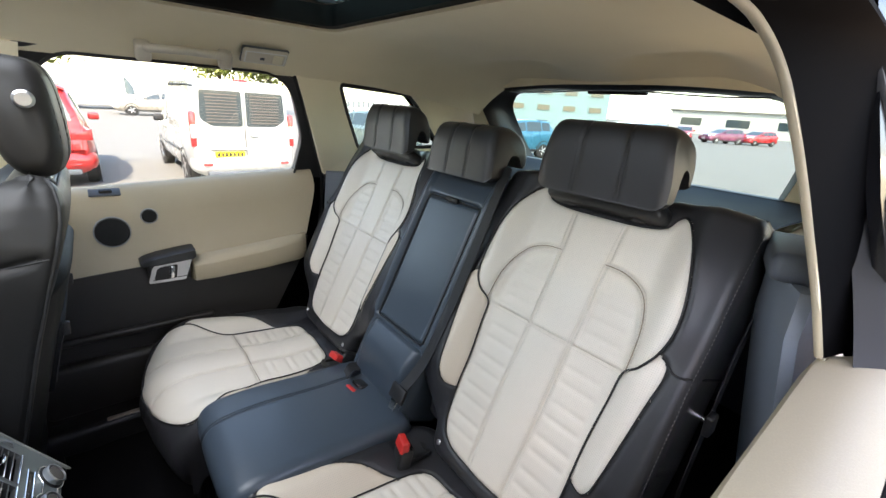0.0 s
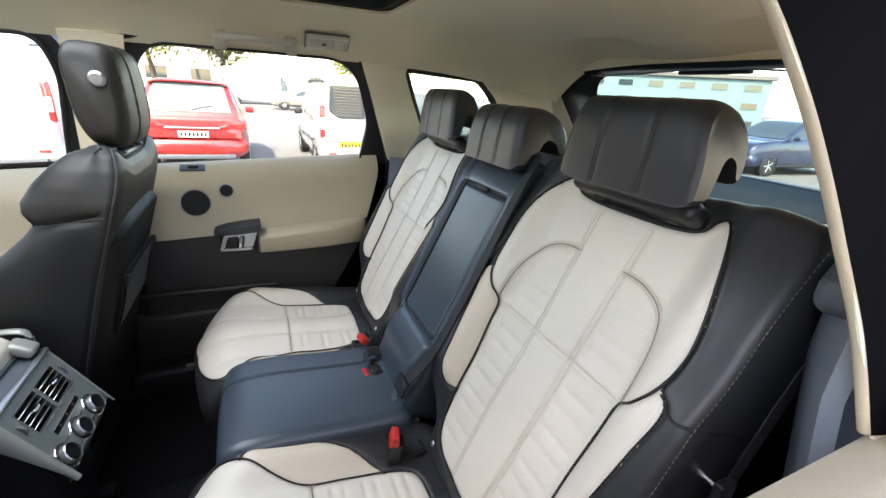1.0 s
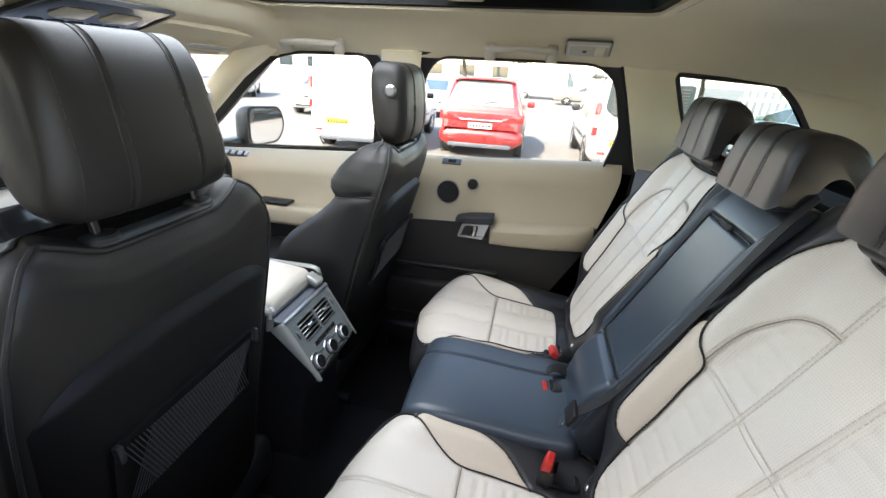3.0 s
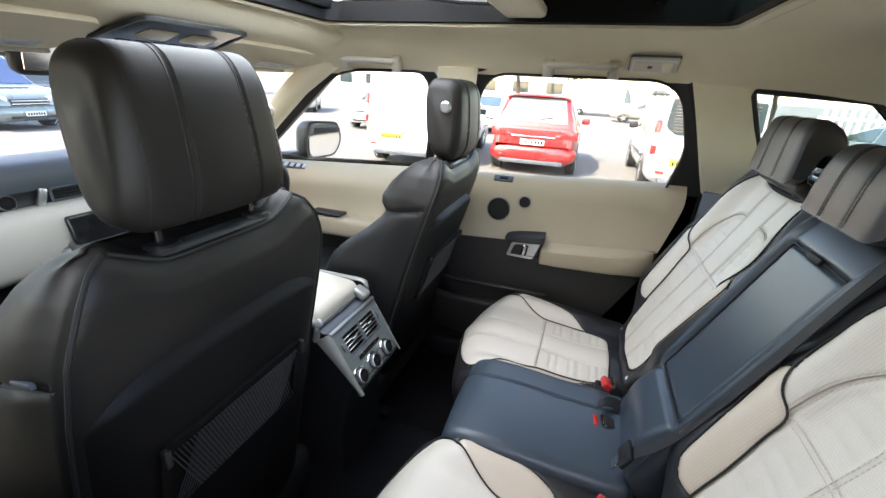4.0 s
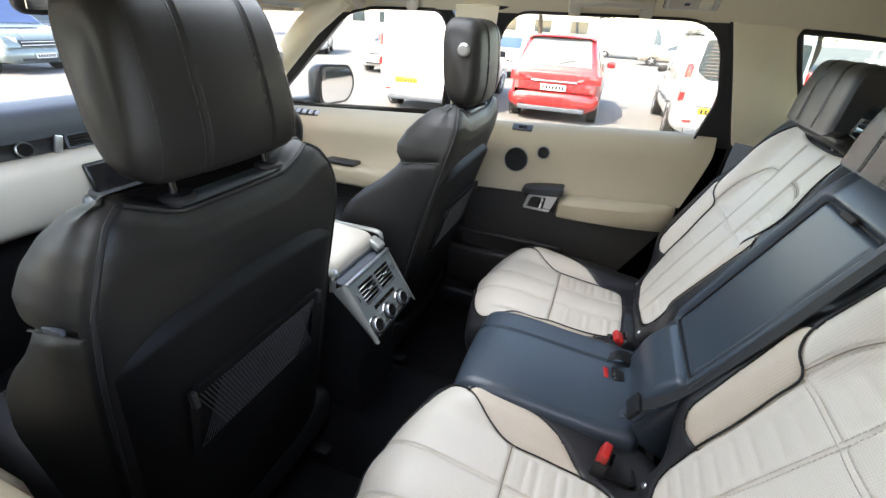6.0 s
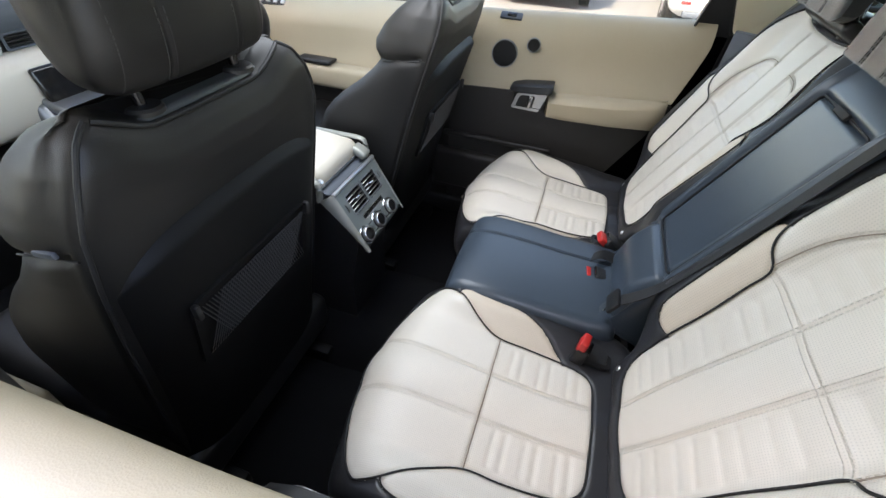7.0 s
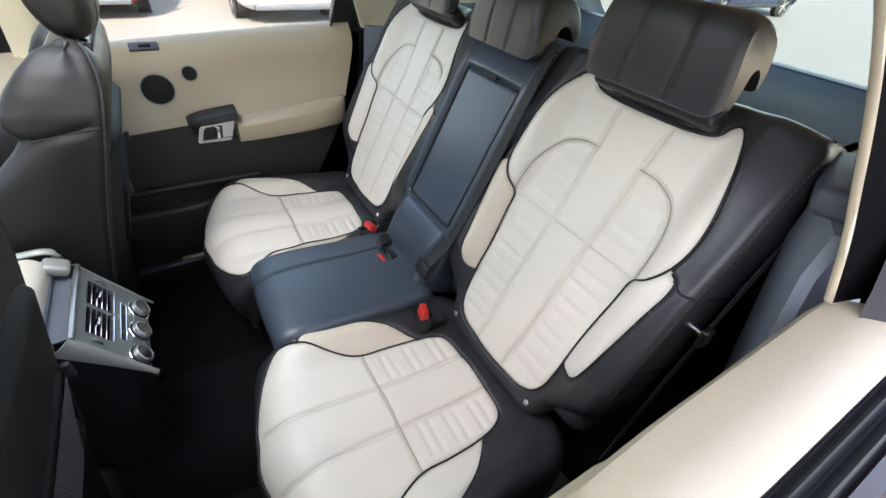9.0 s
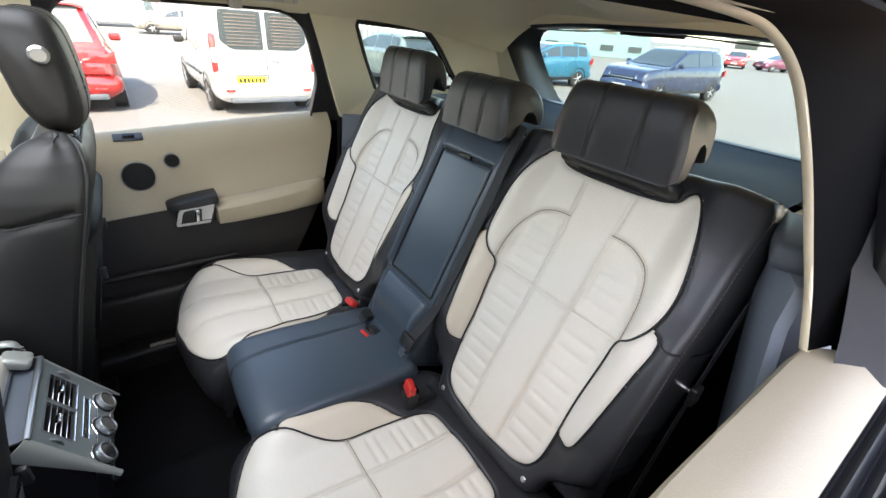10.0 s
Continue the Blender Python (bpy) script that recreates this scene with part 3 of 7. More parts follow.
def middle_rear_seat():
    seat = thing("car_seat", "black leather middle rear seat with folded armrest and headrest", "car seat", "rear seats")
    rect = lambda u, a, b, r=0.02: smooth_or_sharp([(u, a, r), (u, b, r), (-u, b, r), (-u, a, r)], 5)
    outline = rect(0.128, -0.03, 0.585, 0.03)
    fold = rect(0.096, 0.150, 0.492, 0.012)
    pad = rect(0.104, -0.012, 0.140, 0.02)

    def height(P, edge):
        u, w = np.abs(P[:, 0]), P[:, 1]
        h = 0.022 + 0.010 * ease(u, 0.098, 0.112) * ease(w, 0.13, 0.17) - 0.018 * ease(w, 0.49, 0.60)
        h += 0.020 * np.exp(-((w - 0.075) / 0.06) ** 2) * (1 - ease(u, 0.08, 0.115))
        return h - roll_off(edge, 0.02)

    back = part("backrest", soft_box((0.09, 0.235, 0.56), BACK_FOOT + BACK_UP * 0.29 - BACK_OUT * 0.06, 0.02, 3, pose(0, 0, 0, 0, math.degrees(RECLINE), 0)), BLACK_LEATHER, seat)
    _, on = upholster(back, outline, [("armrest_panel", fold, SKY_SHEEN_LEATHER, "folded smooth black leather armrest"), ("lumbar_pad", pad, SKY_SHEEN_LEATHER, "")], ("side_cover", SKY_SHEEN_LEATHER, ""),
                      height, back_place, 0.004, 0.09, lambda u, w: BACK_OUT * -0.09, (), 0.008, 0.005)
    part("piping", tube([on(p, -0.002) for p in fold], 0.0022, 6, True), PIPING, back)
    part("pull_tab", soft_box((0.008, 0.045, 0.012), on((0, 0.492), 0.004), 0.003, 2, pose(0, 0, 0, 0, 25, 0)), WEBBING, back, "black armrest pull tab")
    rear_headrest(seat, 0.116, (0.716, 1.374), (0.132, 0.120), seams=0.036)
    prof = smooth_line([(0.225, 0, 0.660), (0.180, 0, 0.72), (0.148, 0, 0.80), (0.146, 0, 0.848), (0.178, 0, 0.873), (0.26, 0, 0.877), (0.40, 0, 0.866), (0.535, 0, 0.862)], 12)
    arc_len = np.concatenate([[0], np.cumsum([(b - a).length for a, b in zip(prof, prof[1:])])])
    PX, PZ = np.array([p.x for p in prof]), np.array([p.z for p in prof])
    TX, TZ = np.gradient(PX, arc_len), np.gradient(PZ, arc_len)
    end = float(arc_len[-1])

    def place(u, s, h):
        x, z = np.interp(s, arc_len, PX), np.interp(s, arc_len, PZ)
        tx, tz = np.interp(s, arc_len, TX), np.interp(s, arc_len, TZ)
        n = math.hypot(tx, tz)
        return Vector((x - tz / n * h, u, z + tx / n * h))

    def height2(P, edge):
        u = np.abs(P[:, 0])
        return 0.006 * np.cos(np.clip(u / 0.16, 0, 1) * math.pi / 2) - roll_off(edge, 0.028)

    base = part("cushion", soft_box((0.34, 0.24, 0.15), (0.35, 0, 0.755), 0.03, 3), BLACK_LEATHER, seat)
    outline = smooth_or_sharp([(0.143, 0.01, 0.03), (0.153, 0.25, 0.05), (0.150, end - 0.005, 0.03), (-0.150, end - 0.005, 0.03), (-0.153, 0.25, 0.05), (-0.143, 0.01, 0.03)], 5)
    seam = [(0.060, 0.16), (0.060, end - 0.03)]
    _, on2 = upholster(base, outline, [], ("seat_cover", SKY_SHEEN_LEATHER, ""), height2, place, 0.0045, 0.07, None, [seam], 0.003, 0.003)
    for o in (-0.004, 0.004):
        part("stitching", stitches([(0.060 + o, 0.16), (0.060 + o, end - 0.03)], on2), THREAD_DARK, base)
    part("plinth", soft_box((0.33, 0.24, 0.22), (0.365, 0, 0.57), 0.02, 2), BLACK_TRIM, base, "black plastic seat base")
    return seat


middle_rear_seat()


def buckle(at, tilt, yaw, flat=False):
    b = thing("seat_belt_buckle", "black seat belt buckle with red release button", "buckle", "rear seat belt buckles")
    b.matrix_basis = Matrix.Translation(at) @ pose(0, 0, 0, 0, tilt, yaw)
    part("housing", soft_box((0.030, 0.044, 0.075), (0, 0, -0.036), 0.007, 3, taper=(0.9, 0.95)), BLACK_TRIM, b)
    part("release_button", soft_box((0.020, 0.038, 0.026), (-0.006, 0, 0.006), 0.004, 3, taper=(0.8, 0.94)), RED, b, "red release button")
    part("slot", soft_box((0.006, 0.030, 0.004), (0.010, 0, 0.001), 0.001, 1), GLOSS_BLACK, b)
    part("stalk", soft_box((0.014, 0.034, 0.07), (0.004, 0, -0.10), 0.004, 2), WEBBING, b)
    return b


buckle((0.468, -0.200, 0.858), 10, -14)
buckle((0.486, 0.147, 0.880), -55, 8)
buckle((0.467, 0.018, 0.864), -70, 6)
# tidy pockets round the buckles
for x, y, z in ((0.490, -0.186, 0.832), (0.492, 0.172, 0.838)):
    pk = thing("buckle_pocket", "black plastic buckle pocket sunk into the cushion edge", "seat trim", "buckle pockets")
    part("rim", ring_panel([(-0.036, -0.034, 0.014), (0.036, -0.034, 0.014), (0.036, 0.034, 0.014), (-0.036, 0.034, 0.014)],
                           [(-0.028, -0.026, 0.010), (0.028, -0.026, 0.010), (0.028, 0.026, 0.010), (-0.028, 0.026, 0.010)],
                           lambda a, b: Vector((x + a, y + b, z - 0.15 * a)), 0.008), BLACK_TRIM, pk)


def ribbon(line, width, across, thick=0.0016):
    across = Vector(across).normalized()
    return sheet(lambda u, v: Vector(line[int(v)]) + across * (width * (u - 0.5)), (0, 0.25, 0.5, 0.75, 1), range(len(line)), thick)


belt = thing("seat_belt", "black webbing seat belt lying along the middle seat", "seat belt")
path = smooth_line([back_place(-0.122, 0.60, 0.020), back_place(-0.137, 0.50, 0.034), back_place(-0.139, 0.30, 0.032), back_place(-0.134, 0.14, 0.034), back_place(-0.120, 0.05, 0.052)], 8)
part("webbing", ribbon(path, 0.032, (0.25, 1, 0.1)), WEBBING, belt)
part("tongue", soft_box((0.010, 0.050, 0.035), back_place(-0.120, 0.045, 0.056), 0.004, 2, pose(0, 0, 0, 0, 25, 0)), BLACK_TRIM, belt)
part("tongue_plate", soft_box((0.003, 0.022, 0.028), back_place(-0.120, 0.020, 0.058), 0.001, 1, pose(0, 0, 0, 0, 25, 0)), CHROME, belt, "steel tongue")
belt2 = thing("seat_belt", "short black webbing of a lap belt beside the middle seat", "seat belt")
path = smooth_line([(0.520, 0.085, 0.868), (0.490, 0.075, 0.884), (0.470, 0.058, 0.893), (0.455, 0.046, 0.890)], 6)
part("webbing", ribbon(path, 0.036, (0.2, 1, 0)), WEBBING, belt2)


# ---- car shell ----
def belt_z(x):
    return 1.225 + 0.055 * x


def side_y(z):
    """Half width of the glass at a height."""
    return 0.765 - 0.347 * (z - 1.245) if z > 1.245 else 0.765


def glass_fn(side, out=0.0):
    return lambda x, z: Vector((x, side * (side_y(z) + out), z))


floor = thing("floor", "black carpeted car floor with raised middle tunnel", "floor", kind="structure")
part("carpet", sheet(lambda y, x: Vector((x, y, 0.455 + 0.10 * max(0, 1 - (abs(y) / 0.19) ** 4) + 0.012 * noise.noise((x * 9, y * 9, 0)))),
                     np.linspace(-0.80, 0.80, 65), np.linspace(-1.35, 0.62, 50), 0.02), CARPET, floor)
part("heel_board", sheet(lambda y, z: Vector((0.24 - 0.1 * (z - 0.455), y, z)), np.linspace(-0.78, 0.78, 20), np.linspace(0.455, 0.64, 6), 0.02), CARPET, floor)
part("boot_floor", soft_box((0.95, 1.5, 0.04), (1.09, 0, 0.66), 0.01), CARPET, floor)
part("underbody", soft_box((2.9, 1.56, 0.05), (0.1, 0, 0.40), 0.01), BLACK_TRIM, floor)

# roof lining with the sunroof opening
SUN_X0, SUN_X1, SUN_Y = -0.46, 0.612, 0.415


def roof_z(x, y):
    q = max(0.0, abs(y) - 0.36) / 0.28
    z = 1.708 - (0.118 if y > 0 else 0.092) * min(q, 1.2) ** 2.0
    if x > 0.62:
        t = (x - 0.62) / 0.70
        z -= 0.085 * t * t
        for c in (-0.27, 0.27):
            z += 0.034 * math.exp(-((x - 1.185) / 0.075) ** 2 - ((y - c) / 0.15) ** 4)
    if x < -0.46:
        t = min(1.0, (-0.46 - x) / 0.05)
        z -= (0.058 * t * t * (3 - 2 * t) + 0.28 * min(0.16, max(0, -0.50 - x)) + 0.08 * max(0, -0.66 - x)) * (1 - 0.75 * min(1, q) ** 2)
    return z


ceiling = thing("ceiling", "cream fabric headliner round a wide sunroof opening", "headliner", kind="structure")
bm = bmesh.new()
xs = sorted(set(list(np.linspace(-0.98, SUN_X0, 12)) + list(np.linspace(SUN_X0, SUN_X1, 24)) + list(np.linspace(SUN_X1, 1.30, 44))))
ys = sorted(set([round(v, 4) for v in list(np.linspace(-0.645, -SUN_Y, 9)) + list(np.linspace(-SUN_Y, SUN_Y, 19)) + list(np.linspace(SUN_Y, 0.645, 9))]))
grid = {}
for i, x in enumerate(xs):
    for j, y in enumerate(ys):
        yy = y
        if x > 1.0:
            yy = y * (1 - 0.14 * (x - 1.0) / 0.3)
        grid[i, j] = bm.verts.new((x, yy, roof_z(x, y) + 0.0012 * noise.noise((x * 5, y * 5, 3))))
for i in range(len(xs) - 1):
    for j in range(len(ys) - 1):
        cx, cy = (xs[i] + xs[i + 1]) / 2, (ys[j] + ys[j + 1]) / 2
        if SUN_X0 < cx < SUN_X1 and abs(cy) < SUN_Y:
            continue
        bm.faces.new((grid[i, j], grid[i + 1, j], grid[i + 1, j + 1], grid[i, j + 1]))
part("lining", bm, HEADLINER, ceiling)
part("outer_roof", sheet(lambda y, x: Vector((x, y, roof_z(x, y * 0.93) + 0.075)), list(np.linspace(-0.70, -0.46, 8)), np.linspace(-0.98, 1.36, 20), 0.01), BRONZE, ceiling)
part("outer_roof", sheet(lambda y, x: Vector((x, y, roof_z(x, y * 0.93) + 0.075)), list(np.linspace(0.46, 0.70, 8)), np.linspace(-0.98, 1.36, 20), 0.01), BRONZE, ceiling)
part("outer_roof", sheet(lambda y, x: Vector((x, y, roof_z(x, y * 0.93) + 0.075)), list(np.linspace(-0.46, 0.46, 12)), np.linspace(0.64, 1.36, 10), 0.01), BRONZE, ceiling)
part("outer_roof", sheet(lambda y, x: Vector((x, y, roof_z(x, y * 0.93) + 0.075)), list(np.linspace(-0.46, 0.46, 12)), np.linspace(-0.98, -0.48, 6), 0.01), BRONZE, ceiling)

sunroof = thing("sunroof", "panoramic sunroof with black frame and dark tinted rear glass", "sunroof", kind="structure")


def roof_ring(o, i, z0, z1, material, name, per=6, r=0.05):
    rings = []
    for d, z in ((o, z0), (i, z0), (i, z1), (o, z1)):
        rings.append([Vector((a, b, z)) for a, b in smooth_or_sharp([(SUN_X0 - d, -SUN_Y - d, r), (SUN_X1 + d, -SUN_Y - d, r), (SUN_X1 + d, SUN_Y + d, r), (SUN_X0 - d, SUN_Y + d, r)], per)])
    rings.append(rings[0])
    bm = loft(rings, caps=False)
    bmesh.ops.remove_doubles(bm, verts=bm.verts[:], dist=1e-6)
    return part(name, bm, material, sunroof)


roof_ring(0.012, -0.010, 1.694, 1.701, HEADLINER, "lip")
roof_ring(0.030, -0.030, 1.703, 1.752, ROOF_BLACK, "frame")
part("rear_glass", plate([(0.19, -0.40, 0.03), (0.60, -0.40, 0.03), (0.60, 0.40, 0.03), (0.19, 0.40, 0.03)], lambda x, y: Vector((x, y, 1.765)), 0.005), ROOF_GLASS, sunroof, "dark tinted glass")
part("front_glass", plate([(-0.46, -0.40, 0.03), (0.08, -0.40, 0.03), (0.08, 0.40, 0.03), (-0.46, 0.40, 0.03)], lambda x, y: Vector((x, y, 1.770)), 0.005), ROOF_FRONT, sunroof, "tinted glass")
part("roof_beam", soft_box((0.125, 0.90, 0.03), (0.135, 0, 1.768), 0.004), ROOF_BLACK, sunroof)
part("cross_bar", soft_box((0.105, 0.86, 0.030), (0.135, 0, 1.728), 0.012), HEADLINER, sunroof, "cream fabric cross bar")
part("blind_rail", soft_box((0.022, 0.80, 0.010), (0.440, 0, 1.748), 0.003), ROOF_BLACK, sunroof)
part("blind", soft_box((0.24, 0.78, 0.006), (0.315, 0, 1.756), 0.002, 1), ROOF_BLACK, sunroof, "black roller blind")
for s in (-1, 1):
    part("lift_arm", tube([(-0.10, s * 0.345, 1.752), (-0.02, s * 0.340, 1.742), (0.06, s * 0.335, 1.738)], 0.007, 8), BLACK_TRIM, sunroof)
part("wind_deflector", soft_box((0.02, 0.78, 0.03), (-0.425, 0, 1.745), 0.006), ROOF_BLACK, sunroof)


def rear_door(number, side, lowered):
    f = glass_fn(side)
    d = thing("door_%d" % number, "beige and dark brown rear door trim under a black window frame", "car door", kind="structure")
    zb = lambda x: belt_z(x) + 0.004
    out = 0.0 if side > 0 else 0.070
    prof = [(0.772, 0.000), (0.768, 0.022), (0.752, 0.020), (0.736, 0.008), (0.721, -0.012), (0.709, -0.036), (0.700, -0.062), (0.692, -0.10), (0.683, -0.16), (0.668, -0.205)]
    if side < 0:
        prof = [(0.782, 0.000), (0.778, 0.016), (0.768, 0.021), (0.750, 0.017), (0.738, 0.004), (0.730, -0.022), (0.727, -0.055), (0.726, -0.10), (0.726, -0.16), (0.728, -0.205)]

    def upper(k, x):
        y, dz = prof[int(k)]
        scoop = 0.016 * math.exp(-((x - 0.42) / 0.22) ** 4) * math.exp(-((dz + 0.11) / 0.06) ** 2)
        if side < 0:
            y -= 0.012 * float(ease(np.float64(x), 0.1, 0.45)) if dz < 0.01 else 0
        x -= max(0, x - 0.3) / 0.36 * 0.052 * (max(0, -dz - 0.03) / 0.175) ** 1.2
        return Vector((x, side * (y + scoop), belt_z(x) + dz + (0.05 * max(0, x - 0.45) if dz < -0.19 else 0)))

    part("upper_panel", sheet(upper, range(len(prof)), np.linspace(-0.105, 0.662 if side > 0 else 0.700, 46), 0.012), BEIGE, d, "beige soft upper panel")
    # dark lower panel, cut back by the wheel arch
    def lower(k, x):
        t = k / 8
        z = belt_z(x) - 0.205 - t * 0.56
        y = 0.662 + out * 0.9 - 0.012 * math.sin(t * 3.1) + (0.05 - 0.5 * out) * max(0, t - 0.55)
        xx = x - max(0, (x - 0.0)) * (0.03 + 0.50 * max(0.0, t - 0.04))
        return Vector((xx, side * y, z))
    part("lower_panel", sheet(lower, range(9), np.linspace(-0.105, 0.632, 30), 0.014), DARK_TRIM, d, "dark brown lower panel")
    part("door_pocket", soft_box((0.46, 0.045, 0.16), (0.07, side * (0.640 + out), 0.70), 0.018), DARK_TRIM, d)
    part("map_pocket_rim", soft_box((0.40, 0.02, 0.018), (0.08, side * (0.635 + out), 0.845), 0.006), DARK_TRIM, d)
    # armrest pad
    rings = []
    for x, a, b, c in ((0.232, 0.655, 0.640, 0.0), (0.240, 0.655, 0.612, 0.0), (0.30, 0.655, 0.604, 0.002), (0.45, 0.655, 0.606, 0.006), (0.57, 0.655, 0.622, 0.010), (0.598, 0.655, 0.645, 0.012)):
        lo, hi = 0.972 + c, 1.040 + c + 0.05 * (x - 0.23)
        rings.append([Vector((x, side * (y + out), z)) for y, z in ((a, lo), (b + 0.008, lo), (b, lo + 0.012), (b, hi - 0.018), (b + 0.012, hi - 0.004), (b + 0.03, hi), (a, hi + 0.002))])
    part("armrest", loft(rings), BEIGE, d, "beige padded armrest")
    # handle: black wedge with silver bezel and lever
    h = part("door_handle", soft_box((0.104, 0.050, 0.056), (0.176, side * (0.632 + out), 1.018), 0.008, 3), BLACK_TRIM, d, "black handle pod")
    rings = []
    for x, lo, hi, y in ((0.108, 1.046, 1.054, 0.612), (0.116, 1.042, 1.060, 0.603), (0.150, 1.044, 1.069, 0.598), (0.200, 1.047, 1.075, 0.597), (0.240, 1.050, 1.079, 0.598), (0.246, 1.054, 1.077, 0.602)):
        rings.append([Vector((x, side * (yy + out), z)) for yy, z in ((0.662, lo), (y + 0.004, lo), (y, lo + 0.004), (y + 0.003, hi - 0.004), (y + 0.012, hi), (0.662, hi))])
    part("pull_cap", loft(rings), BLACK_TRIM, h)
    fn = lambda x, z: Vector((x, side * (0.606 + out + 0.05 * (1.02 - z)), z))
    part("bezel", ring_panel([(0.120, 0.990, 0.008), (0.213, 0.988, 0.006), (0.234, 1.048, 0.004), (0.136, 1.044, 0.014)],
                             [(0.134, 0.998, 0.008), (0.190, 0.996, 0.008), (0.197, 1.040, 0.008), (0.146, 1.037, 0.012)], fn, 0.010), SILVER, h, "satin silver bezel")
    part("lever", soft_box((0.016, 0.014, 0.042), fn(0.180, 1.018) + Vector((0, side * 0.001, 0)), 0.006, 3, pose(0, 0, 0, 0, 6, 0)), CHROME, h, "chrome lever")
    part("recess", soft_box((0.056, 0.006, 0.046), fn(0.166, 1.018) + Vector((0, side * 0.010, 0)), 0.002, 1), GLOSS_BLACK, h)
    # speakers
    for name, x, z, r, y in (("speaker", 0.061, 1.132, 0.040, 0.694), ("tweeter", 0.152, 1.168, 0.019, 0.699)):
        ax = Vector((0, -side, 0.12))
        sp = part(name, disc((x, side * (y + out * 0.5), z), ax, r, 0.010, 36, 0.003), MESH_CLOTH, d, "round black speaker grille")
        part("ring", disc((x, side * (y + out * 0.5), z), ax, r + 0.003, 0.012, 36, 0.001, r - 0.0005), GUNMETAL, sp, "thin silver ring")
    part("window_switch", soft_box((0.072, 0.026, 0.008), (0.060, side * (0.734 + out * 0.2), belt_z(0.06) + 0.008), 0.003, 2, pose(0, 0, 0, side * 36, 0, 0)), SLATE_TRIM, d, "grey window switch plate")
    part("rocker", soft_box((0.030, 0.014, 0.010), (0.062, side * (0.732 + out * 0.2), belt_z(0.06) + 0.011), 0.003, 2, pose(0, 0, 0, side * 36, 0, 0)), GLOSS_BLACK, d)
    # window frame with its fixed dark corner
    if side > 0:
        o = [(-0.135, 1.180, 0.01), (0.735, 1.200, 0.01), (0.670, 1.42, 0.03), (0.590, 1.606, 0.05), (-0.045, 1.610, 0.06), (-0.110, 1.50, 0.10)]
        i = [(-0.085, 1.196, 0.01), (0.592, 1.216, 0.01), (0.624, 1.39, 0.03), (0.562, 1.590, 0.10), (0.000, 1.590, 0.06), (-0.058, 1.47, 0.10)]
    else:
        o = [(-0.135, 1.180, 0.01), (0.860, 1.250, 0.01), (0.840, 1.45, 0.03), (0.720, 1.655, 0.05), (-0.110, 1.655, 0.05), (-0.132, 1.50, 0.05)]
        i = [(-0.105, 1.196, 0.01), (0.740, 1.262, 0.01), (0.760, 1.40, 0.10), (0.690, 1.612, 0.12), (-0.075, 1.618, 0.06), (-0.105, 1.47, 0.06)]
    part("window_frame", ring_panel(o, i, f, 0.022), BLACK_TRIM if side > 0 else JAMB, d, "black window frame")
    if side > 0:
        part("seal", tube([f(*p) + Vector((0, -side * 0.010, 0)) for p in smooth_or_sharp(i, 6)[12:-3]], 0.004, 8), RUBBER, d)
    else:
        rings = []
        line = smooth_line([(0.646, 1.215, 0), (0.646, 1.262, 0), (0.682, 1.315, 0), (0.701, 1.375, 0), (0.699, 1.435, 0), (0.688, 1.49, 0), (0.650, 1.56, 0), (0.590, 1.618, 0)], 4)
        for p in line:
            y0 = side_y(p.y) - 0.002
            rings.append([Vector((p.x + a, side * (y0 + b), p.y)) for a, b in ((0, 0), (0.003, 0.004), (0.014, 0.040), (0.018, 0.043), (0.20, 0.050), (0.20, 0.006), (0.006, -0.001))])
        part("frame_cover", loft(rings), FRAME_GREY, d, "dark grey frame cover")
    if not lowered:
        part("pane", plate(i, glass_fn(side, 0.012), 0.004), CLEAR, d, "clear window glass")
    else:
        part("pane", plate([(-0.08, 1.20, 0.01), (0.60, 1.222, 0.01), (0.60, 1.243, 0.003), (-0.08, 1.226, 0.003)], glass_fn(side, 0.012), 0.004), CLEAR, d, "lowered window glass")
    part("waist_seal", sheet(lambda u, x: Vector((x, side * (0.782 + 0.046 * u), belt_z(x) + (0.010 if side < 0 else -0.012) - 0.006 * math.cos(u * 18.85))), np.linspace(0, 1, 25), np.linspace(-0.1, 0.70, 12), 0.012), RUBBER, d)
    skin = [(0.829, 0.012), (0.842, 0.008), (0.858, -0.02), (0.885, -0.12), (0.895, -0.30), (0.880, -0.55), (0.84, -0.75)]
    part("outer_skin", sheet(lambda k, x: Vector((x, side * skin[int(k)][0], belt_z(x) + skin[int(k)][1] - (0.03 if side > 0 else 0))), range(len(skin)), np.linspace(-0.14, 0.68, 10), 0.01), BRONZE, d, "dark bronze painted skin")
    return d


rear_door(1, 1, False)
rear_door(2, -1, True)


